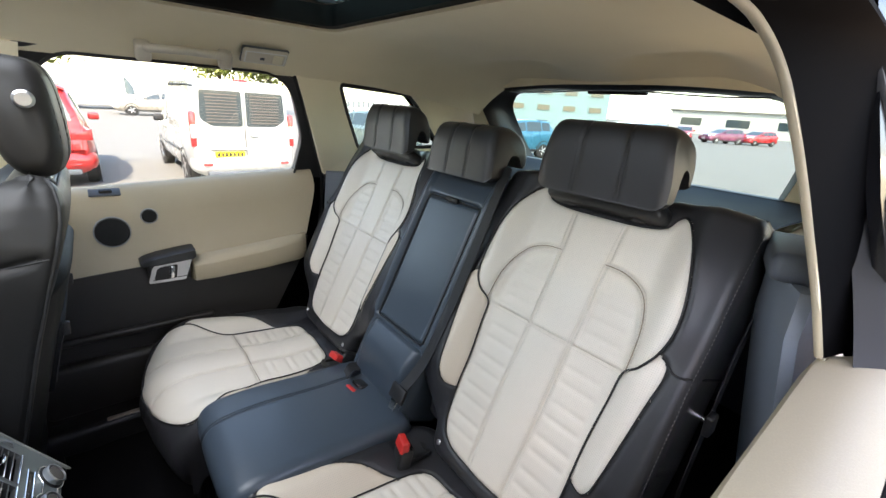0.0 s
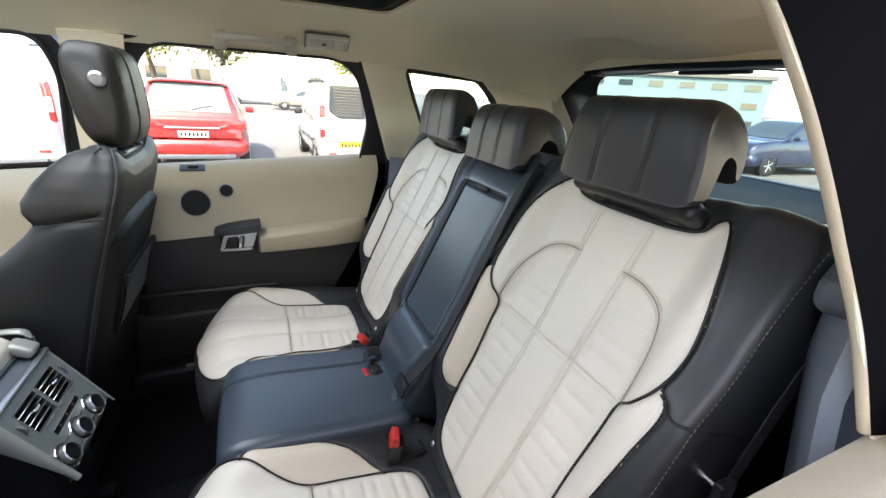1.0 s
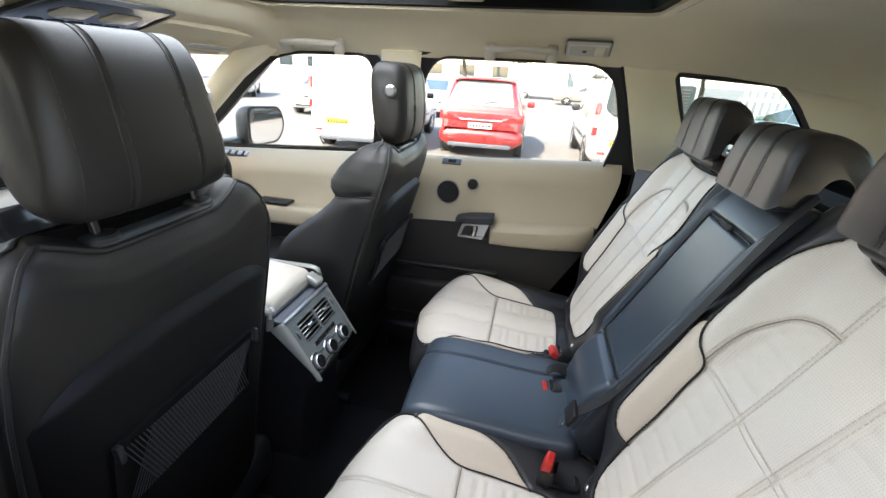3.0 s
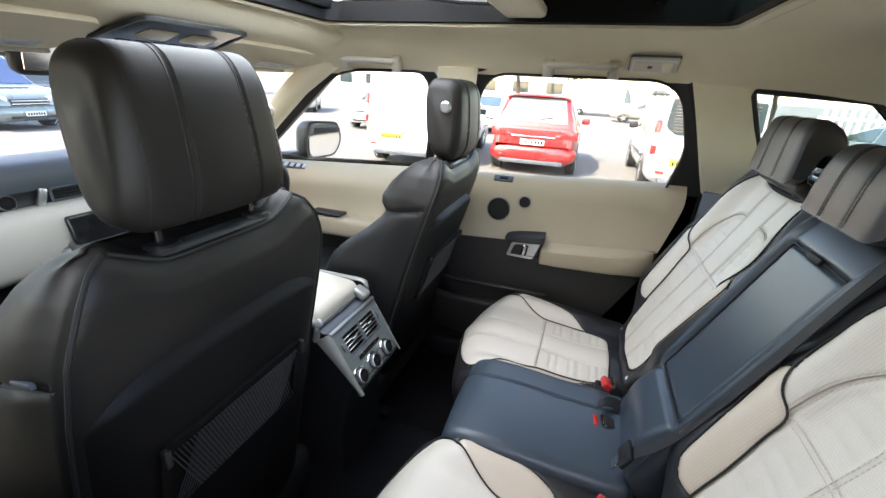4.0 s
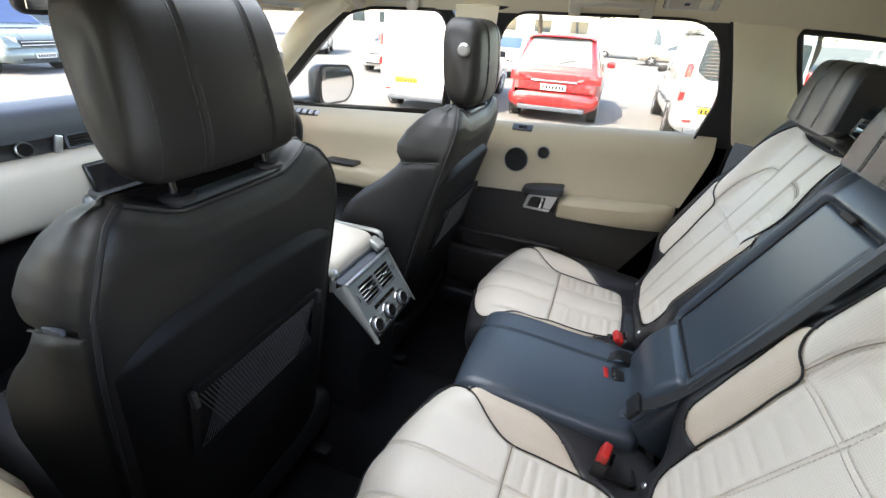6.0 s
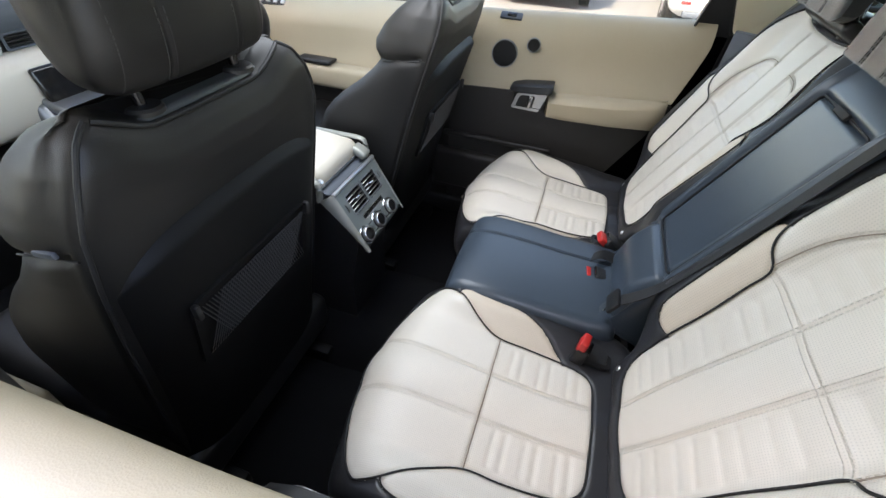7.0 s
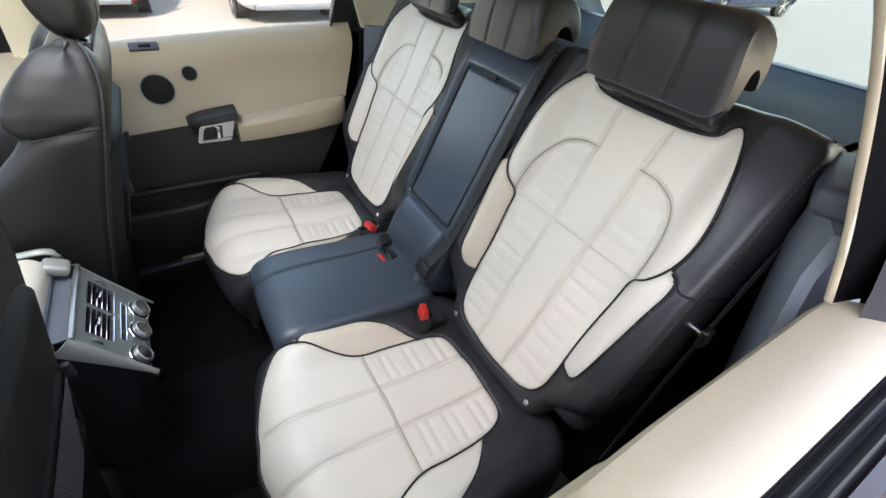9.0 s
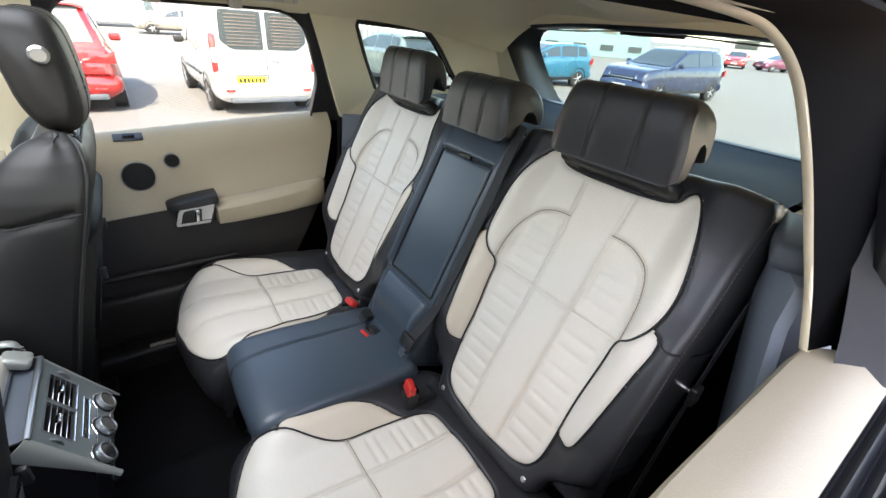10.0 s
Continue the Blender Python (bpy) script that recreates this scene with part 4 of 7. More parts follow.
def front_door(number, side):
    f = glass_fn(side)
    d = thing("door_%d" % number, "beige front door trim under a black window frame", "car door", kind="structure")
    prof = [(0.772, 0.000), (0.770, 0.026), (0.756, 0.020), (0.734, 0.004), (0.710, -0.014), (0.692, -0.036), (0.682, -0.062), (0.672, -0.10), (0.664, -0.16), (0.655, -0.215)]

    def upper(k, x):
        y, dz = prof[int(k)]
        scoop = 0.030 * math.exp(-((x + 0.60) / 0.24) ** 4) * math.exp(-((dz + 0.13) / 0.055) ** 2)
        return Vector((x, side * (y + scoop), belt_z(x) + dz))
    if side < 0:
        prof = [(0.782, 0.000), (0.778, 0.016), (0.768, 0.021), (0.750, 0.017), (0.738, 0.004), (0.730, -0.022), (0.727, -0.055), (0.726, -0.10), (0.726, -0.16), (0.728, -0.215)]
    out = 0.0 if side > 0 else 0.075
    part("upper_panel", sheet(upper, range(len(prof)), np.linspace(-1.05, -0.205, 46), 0.012), BEIGE, d, "beige soft upper panel")
    part("lower_panel", sheet(lambda k, x: Vector((x, side * (0.655 + out - 0.01 * math.sin(k * 0.4) + 0.004 * k), belt_z(x) - 0.215 - 0.07 * k)), range(9), np.linspace(-1.05, -0.205, 20), 0.014), DARK_TRIM, d)
    part("armrest", soft_box((0.52, 0.075, 0.080), (-0.50, side * (0.630 + out), 0.985), 0.020, 4), BEIGE, d, "beige padded armrest")
    part("switch_panel", soft_box((0.14, 0.06, 0.012), (-0.63, side * (0.625 + out), 1.034), 0.004), BLACK_TRIM, d)
    part("switch_plate", soft_box((0.14, 0.034, 0.008), (-0.86, side * 0.737, belt_z(-0.86) + 0.004), 0.003, 2, pose(0, 0, 0, side * 36, 0, 0)), BLACK_TRIM, d)
    for k in range(4):
        part("switch", soft_box((0.018, 0.02, 0.006), (-0.91 + 0.032 * k, side * 0.736, belt_z(-0.86) + 0.009), 0.002, 2, pose(0, 0, 0, side * 36, 0, 0)), SILVER, d)
    sp = part("speaker", disc((-0.90, side * 0.684, 1.10), (0, -side, 0.1), 0.042, 0.010, 32, 0.003), MESH_CLOTH, d, "round black speaker grille")
    part("ring", disc((-0.90, side * 0.684, 1.10), (0, -side, 0.1), 0.046, 0.012, 32, 0.002, 0.041), SILVER, sp)
    o = [(-1.17, 1.110, 0.01), (-0.165, 1.175, 0.01), (-0.165, 1.50, 0.05), (-0.20, 1.608, 0.06), (-0.580, 1.602, 0.10), (-1.10, 1.225, 0.05)]
    i = [(-1.10, 1.135, 0.01), (-0.262, 1.195, 0.01), (-0.205, 1.50, 0.07), (-0.225, 1.585, 0.09), (-0.565, 1.580, 0.10), (-1.06, 1.210, 0.02)]
    part("window_frame", ring_panel(o, i, f, 0.03), BLACK_TRIM, d, "black window frame")
    part("seal", tube([f(*p) + Vector((0, -side * 0.014, 0)) for p in smooth_or_sharp(i, 6)[12:-10]], 0.005, 8), RUBBER, d)
    part("pane", plate(i, glass_fn(side, 0.012), 0.004), CLEAR, d, "clear window glass")
    skin = [(0.800, 0.028), (0.822, 0.022), (0.850, -0.02), (0.885, -0.12), (0.895, -0.30), (0.880, -0.55), (0.84, -0.75)]
    part("outer_skin", sheet(lambda k, x: Vector((x, side * skin[int(k)][0], belt_z(x) + skin[int(k)][1])), range(len(skin)), np.linspace(-1.15, -0.15, 10), 0.01), BRONZE, d)


front_door(3, 1)
front_door(4, -1)


def pillars(side):
    up = lambda z: z + (0.032 if side < 0 else 0)
    b = thing("trim", "cream fabric-covered middle pillar between the side windows", "pillar trim", kind="structure")
    def cover(u, z):
        mid, wide = -0.108 - 0.13 * (1.60 - z), 0.135 + 0.1 * max(0, z - 1.56)
        x0, x1 = mid - wide / 2, mid + wide / 2
        if side < 0:
            x1 = float(np.interp(z, (1.19, 1.45, 1.502, 1.543, 1.561, 1.582, 1.60, 1.63), (-0.095, -0.080, -0.068, -0.044, -0.028, -0.010, 0.006, 0.034)))
        if u > 1:
            return Vector((x1 + 0.046 * (u - 1), side * (side_y(z) - 0.020 + 0.036 * (u - 1)), z))
        return Vector((x0 + u * (x1 - x0), side * (side_y(z) - 0.020 - 0.014 * math.sin(math.pi * u)), z))
    part("upper_cover", sheet(cover, list(np.linspace(0, 1, 9)) + ([] if side > 0 else [1.3, 1.7, 2.0]), np.linspace(1.19, 1.60 if side > 0 else 1.63, 24), 0.012 if side > 0 else -0.008), HEADLINER, b, "cream pillar cover")
    part("lower_cover", sheet(lambda u, z: Vector((-0.155 + (u - 0.5) * (0.12), side * (0.735 - 0.02 * math.sin(math.pi * u)), z)), np.linspace(0, 1, 9), np.linspace(0.50, 1.20, 10), 0.012), DARK_TRIM, b)
    # rear quarter: cream panel with a window
    q = thing("trim", "cream rear quarter panel round a small side window", "pillar trim", kind="structure")

    def quarter(x, z):
        y = 0.745 - 0.26 * (z - 1.30) - 0.031 * (1 - float(ease(np.float64(x), 0.69, 0.80))) - 0.55 * max(0, x - 1.08) ** 1.5
        return Vector((x, side * y, z))
    o = [(0.705, 1.262, 0.005), (1.46, 1.300, 0.02), (1.40, 1.40, 0.02), (1.27, 1.60, 0.03), (0.95, 1.625, 0.02), (0.572, 1.625, 0.01), (0.628, 1.475, 0.02)]
    if side < 0:
        o[0], o[5], o[6] = (0.690, 1.262, 0.005), (0.494, 1.615, 0.03), (0.604, 1.475, 0.05)
    i = [(0.850, 1.352, 0.02), (1.235, 1.362, 0.02), (1.190, 1.400, 0.02), (1.098, 1.513, 0.03), (1.035, 1.563, 0.03), (0.742, 1.577, 0.02), (0.800, 1.455, 0.02)]
    part("panel", ring_panel(o, i, lambda x, z: quarter(x, z) + Vector((0, min(side, 0) * 0.0035, 0)), 0.012 if side > 0 else 0.0035), HEADLINER, q, "cream fabric panel")
    gasket = [quarter(*p) + Vector((0, side * 0.004, 0)) for p in smooth_or_sharp(i, 6)]
    part("gasket", tube(gasket, 0.008, 8, True), RUBBER, q)
    part("pane", plate(i, lambda x, z: quarter(x, z) + Vector((0, side * 0.022, 0)), 0.004), TEAL, q, "tinted quarter glass")
    part("lower_panel", sheet(lambda u, z: Vector((0.70 + 0.10 * max(0, 1.05 - z) + u * 0.85, side * (0.694 - 0.058 * ease(np.float64(u), 0.0, 0.12) + 0.16 * max(0, 1.28 - z) - 0.25 * max(0, u - 0.7)), z)), np.linspace(0, 1, 20), np.linspace(0.55, 1.345 if side < 0 else 1.275, 14), 0.015), QUARTER_TRIM, q, "slate grey lower panel")
    part("ledge", soft_box((0.38, 0.14, 0.022), (1.09, side * 0.640, 1.325), 0.008), PALE_PLASTIC, q, "pale load cover ledge")
    part("belt_guide", soft_box((0.03, 0.02, 0.05), (0.806, side * 0.632, 1.30), 0.006), BLACK_TRIM, q)
    # door aperture seal
    if side > 0:
      part("aperture_seal", tube([Vector((0.690, side * 0.740, 1.05)), Vector((0.712, side * 0.752, 1.255)), Vector((0.640, side * 0.685, 1.46)), Vector((0.582, side * 0.650, up(1.595))), Vector((0.50, side * 0.632, up(1.622))),
                                Vector((0.10, side * 0.632, up(1.626))), Vector((-0.06, side * 0.635, up(1.60)))], 0.011, 8), RUBBER, q)
    part("outer_panel", sheet(lambda k, x: Vector((x, side * (0.80 + 0.09 * math.sin(k * 0.6) - 0.22 * max(0, x - 1.1)), 1.285 - 0.13 * k)), range(6), np.linspace(0.69, 1.55, 12), 0.01), BRONZE, q)
    ro = [(0.74, 1.262, 0.005), (1.50, 1.300, 0.02), (1.44, 1.40, 0.02), (1.30, 1.64, 0.03), (0.95, 1.665, 0.02), (0.62, 1.665, 0.03), (0.68, 1.50, 0.03)]
    # rolled front edge and the dark body jamb behind the door
    edge = smooth_line([quarter(x, z) for x, z in ((0.675, 1.285), (0.655, 1.36), (0.624, 1.425), (0.596, 1.48), (0.564, 1.53), (0.524, 1.575), (0.470, 1.602), (0.40, 1.613), (0.20, 1.620))], 5)
    if side < 0:
      part("edge_roll", tube(edge, 0.0045, 10), BEIGE, q, "rolled cream front edge")
      part("door_jamb", sheet(lambda u, k: edge[int(k)] + Vector((-0.001 + 0.17 * u, side * (0.0045 + 0.052 * u), 0)), (0, 0.5, 1), range(len(edge)), 0.004), JAMB, q, "black body jamb")
    part("lower_jamb", sheet(lambda u, z: Vector((0.40 + 0.16 * max(0, z - 0.75) / 0.5 * 1.6 + 0.30 * u, side * (0.748 + 0.03 * u), z)), (0, 0.5, 1), np.linspace(0.45, 1.245, 9), 0.01), JAMB, q, "black body jamb")
    if side < 0:
      part("trim_cap", soft_box((0.16, 0.075, 0.040), (0.800, side * 0.650, 1.362), 0.014, 4, pose(0, 0, 0, 0, 0, side * -18)), SLATE_TRIM, q, "rounded slate cap")
    part("outer_frame", ring_panel(ro, i, lambda x, z: quarter(x, z) + Vector((0, side * 0.045, 0)), 0.012), GLOSS_BLACK, q, "gloss black outer pillar")
    part("sill", soft_box((1.9, 0.165, 0.139), (-0.20, side * 0.7325, 0.480), 0.02), BLACK_TRIM, q)
    part("tread_plate", soft_box((0.100, 0.032, 0.006), (0.012, side * 0.670, 0.552), 0.002, 1), PALE_PLASTIC, q, "pale silver tread plate")
    # front pillar
    a = thing("trim", "cream windscreen pillar cover", "pillar trim", kind="structure")
    part("cover", tube([Vector((-0.57, side * 0.605, 1.620)), Vector((-0.74, side * 0.630, 1.515)), Vector((-0.91, side * 0.668, 1.385)), Vector((-1.13, side * 0.705, 1.195))], 0.042, 14), HEADLINER, a)


pillars(1)
pillars(-1)

# ---- tailgate ----
tail = thing("tailgate", "black framed tailgate with tinted rear window", "tailgate", kind="structure")


def tail_fn(y, z):
    return Vector((1.335 + 0.47 * (1.556 - z) - 0.10 * (y / 0.6) ** 2 * 0.3, y, z))


def tail_glass(y, z):
    return Vector((1.43 + 0.89 * (1.57 - z) - 0.03 * (y / 0.5) ** 2, y, z))


wide = both_sides([(0.36, 1.225), (0.62, 1.24), (0.615, 1.42), (0.60, 1.565), (0.52, 1.640), (0.22, 1.662)])
rim = both_sides([(0.36, 1.285), (0.470, 1.300), (0.513, 1.42), (0.556, 1.560), (0.500, 1.606), (0.22, 1.628)])
pane = both_sides([(0.36, 1.318), (0.490, 1.325), (0.500, 1.42), (0.490, 1.545), (0.430, 1.597), (0.20, 1.612)])
radii = (0.05, 0.03, 0.08, 0.05, 0.08, 0.20)
wide, rim, pane = ([(y, z, r) for (y, z), r in zip(line, radii + radii[::-1])] for line in (wide, rim, pane))
part("pillar_trim", ring_panel(wide, rim, tail_fn, 0.012), HEADLINER, tail, "cream trim round the rear window")
o, i = smooth_or_sharp(rim, 5), smooth_or_sharp(pane, 5)
rings = [[tail_fn(*p) + Vector((0.006, 0, 0)) for p in o], [tail_fn(*p) + Vector((-0.012, 0, 0)) for p in o]]
for k in range(1, 7):
    t = k / 6
    rings.append([tail_fn(*p).lerp(tail_glass(*q), t) + Vector((-0.012 * (1 - t), 0, 0)) - (Vector((0, p[0], p[1] - 1.46)).normalized() * 0.018 * math.sin(math.pi * min(1, t * 1.3) ** 0.6) if t < 0.76 else Vector()) for p, q in zip(o, i)])
part("frame", loft(rings, caps=False), BLACK_TRIM, tail, "black plastic window surround")
part("pane", plate(pane, lambda y, z: tail_glass(y, z) + Vector((0.004, 0, 0)), 0.004), TEAL, tail, "tinted rear window")
part("lower_trim", sheet(lambda y, z: tail_fn(y, 1.25) + Vector((0.02 + 0.1 * (1.25 - z), 0, z - 1.25)), np.linspace(-0.66, 0.66, 10), np.linspace(0.55, 1.26, 8), 0.03), SLATE_TRIM, tail)
part("spoiler", soft_box((0.16, 1.1, 0.03), (1.42, 0, 1.665), 0.01), BRONZE, tail)
part("trim_line", tube([tail_fn(y, 1.604 + 0.006 * math.cos(y * 9)) + Vector((0.030, 0, 0)) for y in np.linspace(-0.42, 0.42, 25)], 0.0025, 6), SILVER, tail, "thin silver line")
part("high_brake_light", soft_box((0.02, 0.20, 0.010), tail_fn(0, 1.604) + Vector((0.05, 0, 0)), 0.005), BLACK_TRIM, tail)

cover = thing("load_cover", "dark slate roll-out load cover behind the rear seats", "load cover")
part("blind", sheet(lambda y, x: Vector((x, y, 1.352 + 0.004 * math.sin(x * 14))), np.linspace(-0.575, 0.575, 8), np.linspace(0.86, 1.40, 14), 0.004), BLIND_CLOTH, cover)
part("cassette", tube([(0.845, -0.57, 1.352), (0.845, 0.57, 1.352)], 0.024, 14), BLIND_CLOTH, cover)
part("pull_bar", soft_box((0.05, 1.12, 0.016), (1.405, 0, 1.352), 0.006), BLACK_TRIM, cover)

# seat-back upper edge mouldings behind the outer seats
for s, y in ((-1, NEAR_SEAT), (1, FAR_SEAT)):
    e = thing("seat_back_moulding", "black moulded top edge of the rear seat back", "seat trim", "seat back mouldings")
    part("moulding", soft_box((0.060, 0.485, 0.022), back_place(y, 0.606, -0.075), 0.009, 3, pose(0, 0, 0, 0, 20, 0)), MOULDING, e)
    part("groove", soft_box((0.004, 0.46, 0.006), back_place(y, 0.6175, -0.072), 0.001, 1, pose(0, 0, 0, 0, 20, 0)), BLACK_TRIM, e)
    pin = thing("seat_latch_pin", "small steel latch pin beside the rear seat back", "latch", "latch pins")
    part("pin", tube([(0.700, s * 0.606, 1.118), (0.700, s * 0.630, 1.118)], 0.005, 10), CHROME, pin)
    part("bracket", soft_box((0.026, 0.012, 0.034), (0.705, s * 0.634, 1.112), 0.004), BLACK_TRIM, pin)
    sb = thing("seat_belt", "black webbing of an outboard rear seat belt", "seat belt", "outboard belts")
    part("webbing", ribbon(smooth_line([(0.805, s * 0.628, 1.28), (0.772, s * 0.625, 1.20), (0.694, s * 0.627, 1.02), (0.608, s * 0.634, 0.82)], 6), 0.026, (1, 0, -0.4)), WEBBING, sb)


# ---- front seats ----
def front_seat(at, tilt, label, inner, drop=0.0):
    seat = thing("front_seat", label, "car seat", "front seats")
    seat.matrix_basis = Matrix.Translation(at) @ Matrix.Translation((0, 0, 0.75)) @ pose(0, 0, 0, 0, tilt, 0) @ Matrix.Translation((0, 0, -0.75))

    def back_x(z):
        return float(np.interp(z, (0.50, 0.75, 0.95, 1.06, 1.15, 1.25, 1.290, 1.320, 1.345, 1.362), (-0.130, -0.092, -0.056, -0.036, -0.016, 0.006, 0.013, 0.014, 0.008, -0.002)))

    def half(z):
        return float(np.interp(z, (0.50, 0.75, 0.95, 1.12, 1.19, 1.258, 1.288, 1.320, 1.345, 1.362), (0.214, 0.230, 0.233, 0.231, 0.229, 0.223, 0.214, 0.200, 0.182, 0.158)))

    def front_x(z):
        """Front edge of the side bolster: a lower lobe, a crease, a shoulder lobe."""
        return float(np.interp(z, (0.50, 0.62, 0.80, 0.95, 1.05, 1.10, 1.15, 1.19, 1.212, 1.235, 1.255, 1.29, 1.32, 1.345, 1.362),
                               (-0.17, -0.22, -0.31, -0.330, -0.288, -0.242, -0.185, -0.148, -0.133, -0.148, -0.148, -0.130, -0.106, -0.080, -0.054)))
    rings = []
    for z in list(np.linspace(0.50, 1.14, 20)) + list(np.linspace(1.15, 1.28, 27)) + list(np.linspace(1.287, 1.362, 15)):
        b, h, f = back_x(z), half(z), front_x(z)
        t = min(0.105, max(0.064, (b - f) * 0.80))
        m = (b + f) / 2
        pts = [(b, 0), (b, h * 0.45), (b - 0.001, h * 0.80), (b - 0.006, h * 0.945), (b - 0.017, h * 0.992), (b - 0.032, h * 1.005), (m, h * 1.035), (f + 0.030, h * 1.01), (f + 0.009, h * 0.965), (f, h * 0.90),
               (f + 0.005, h * 0.82), ((f + 0.01 + b - t) / 2, h * 0.72), (b - t, h * 0.5), (b - t, 0)]
        full = pts + [(x, -y) for x, y in pts[-2:0:-1]]
        lift = float(ease(np.float64(z), 1.20, 1.362))
        ring = []
        for p in smooth_line([(x, y, 0) for x, y in full], 3, True):
            side = float(ease(np.float64(abs(p.y)), 0.90 * h, 0.98 * h))
            pinch = 0.008 * side * math.exp(-((z - 1.211 - 0.20 * (p.x - f)) / 0.0065) ** 2) * (1 if p.x < b - 0.03 else 0)
            ring.append(Vector((p.x, p.y - math.copysign(pinch, p.y), z + lift * (0.032 * float(ease(np.float64(abs(p.y)), 0.08, 0.17)) - 0.029))))
        rings.append(ring)
    top = rings[-1]
    mx = sum(p.x for p in top) / len(top)
    for k, (a, b, c) in enumerate(((0.88, 0.985, 0.003), (0.60, 0.96, 0.0048), (0.08, 0.90, 0.0052))):
        rings.append([Vector((mx + (p.x - mx) * a, p.y * b, p.z + c)) for p in top])
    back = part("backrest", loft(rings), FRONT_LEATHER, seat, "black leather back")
    # piped seams of the cover: down both rear corners and across the top
    for s in (-1, 1):
        line = [ring[3 * 3 + 1] if s > 0 else ring[-(3 * 3 + 1)] for ring in rings[6:-3]]
        part("piping", tube([p + Vector((0.0006, s * 0.0006, 0)) for p in line], 0.0030, 8), PIPING, back)
        seam = []
        for k in range(13):
            x = -0.118 + 0.105 * k / 12
            z = 1.211 + 0.20 * (x + 0.134)
            seam.append(Vector((x, s * (half(z) * 1.03 - 0.007), z)))
        part("seam", tube(seam, 0.0016, 6), PIPING, back)
    line = [rings[-4][k] + Vector((0.0008, 0, 0.001)) for k in list(range(-9, 10))]
    part("piping", tube(line, 0.0030, 8), PIPING, back)
    # hard rear shell with its net pocket
    shell_top = lambda y: 1.226 - 0.044 * (abs(y) / 0.226) ** 4
    shell = part("rear_shell", sheet(lambda u, v: Vector((back_x(0.56 + v * (shell_top(u * 0.226) - 0.56)) + 0.018 - 0.034 * abs(u) ** 7 - 0.021 * float(ease(np.float64(v), 0.955, 1.0)), u * 0.226, 0.56 + v * (shell_top(u * 0.226) - 0.56))),
                                     np.linspace(-1, 1, 37), list(np.linspace(0, 0.94, 22)) + list(np.linspace(0.950, 1.0, 9)), 0.006), SHELL, back, "black moulded rear shell")
    net = part("net_pocket", ring_panel([(-0.150, 0.930, 0.01), (0.150, 0.930, 0.01), (0.145, 1.078, 0.02), (-0.145, 1.078, 0.02)],
                                        [(-0.136, 0.944, 0.006), (0.136, 0.944, 0.006), (0.133, 1.066, 0.012), (-0.133, 1.066, 0.012)],
                                        lambda y, z: Vector((back_x(z) + 0.024, y, z)), 0.008), SHELL, back, "black net pocket")
    bm = bmesh.new()
    for k in range(44):
        for d in (-1, 1):
            y0 = -0.135 + 0.27 * k / 43
            z0, z1 = 0.946, 1.064
            y1 = y0 + d * 0.05
            if abs(y1) > 0.135:
                continue
            p, q = Vector((back_x(z0) + 0.026, y0, z0)), Vector((back_x(z1) + 0.026, y1, z1))
            e1, e2 = Vector((0.0009, 0, 0)), Vector((0, 0.0011, 0))
            r0 = [bm.verts.new(p + c) for c in (e1, e2, -e1, -e2)]
            r1 = [bm.verts.new(q + c) for c in (e1, e2, -e1, -e2)]
            for m in range(4):
                bm.faces.new((r0[m], r0[(m + 1) % 4], r1[(m + 1) % 4], r1[m]))
    part("netting", bm, NET_CORD, net)
    for s in (-1, 1):
        part("clip", soft_box((0.012, 0.010, 0.028), (back_x(1.06) + 0.030, s * 0.142, 1.066), 0.003, 2), BLACK_TRIM, net)
    if inner > 0:
        part("cover_strap", soft_box((0.036, 0.006, 0.008), (-0.050, -half(1.243) * 1.035 + 0.001, 1.240), 0.002, 2, pose(0, 0, 0, 0, -10, 0)), SLATE_TRIM, back, "small grey cover strap")
    # headrest
    cx, cz = -0.028, 1.472 - drop
    hx, hy, hz, r = 0.049, 0.124, 0.102, 0.034
    lean = 0.15

    def section(y, inset):
        groove = 0.0022 * sum(math.exp(-((abs(y) - c) / 0.003) ** 2) for c in (0.051,))
        ring = []
        for j in range(44):
            t = 2 * math.pi * j / 44
            ex, ez = math.copysign(abs(math.cos(t)) ** 0.60, math.cos(t)), math.copysign(abs(math.sin(t)) ** 0.48, math.sin(t))
            ring.append(Vector((cx + ex * (hx - inset * 0.6 - groove) * (1 - 0.26 * max(0.0, -ez) ** 2) - lean * hz * ez - 0.014 * (y / hy) ** 2, y * (1 - 0.07 * ez), cz + ez * (hz - inset - groove * 0.6))))
        return ring

    def dome(scale, y):
        core = section(y, r)
        mid = sum(core, Vector()) / len(core)
        return [mid + (p - mid) * scale for p in core]
    side = [dome(0.04, hy + 0.0060), dome(0.3, hy + 0.0054), dome(0.6, hy + 0.0036), dome(0.85, hy + 0.0012)]
    for k in range(9):
        th = math.pi / 2 * k / 8
        side.append(section(hy - r + r * math.cos(th), r * (1 - math.sin(th))))
    rings = side + [section(y, 0.0) for y in np.linspace(hy - r, -hy + r, 81)[1:-1]] + [[Vector((p.x, -p.y, p.z)) for p in ring] for ring in side[::-1]]
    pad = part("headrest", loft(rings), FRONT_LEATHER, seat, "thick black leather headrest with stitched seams")
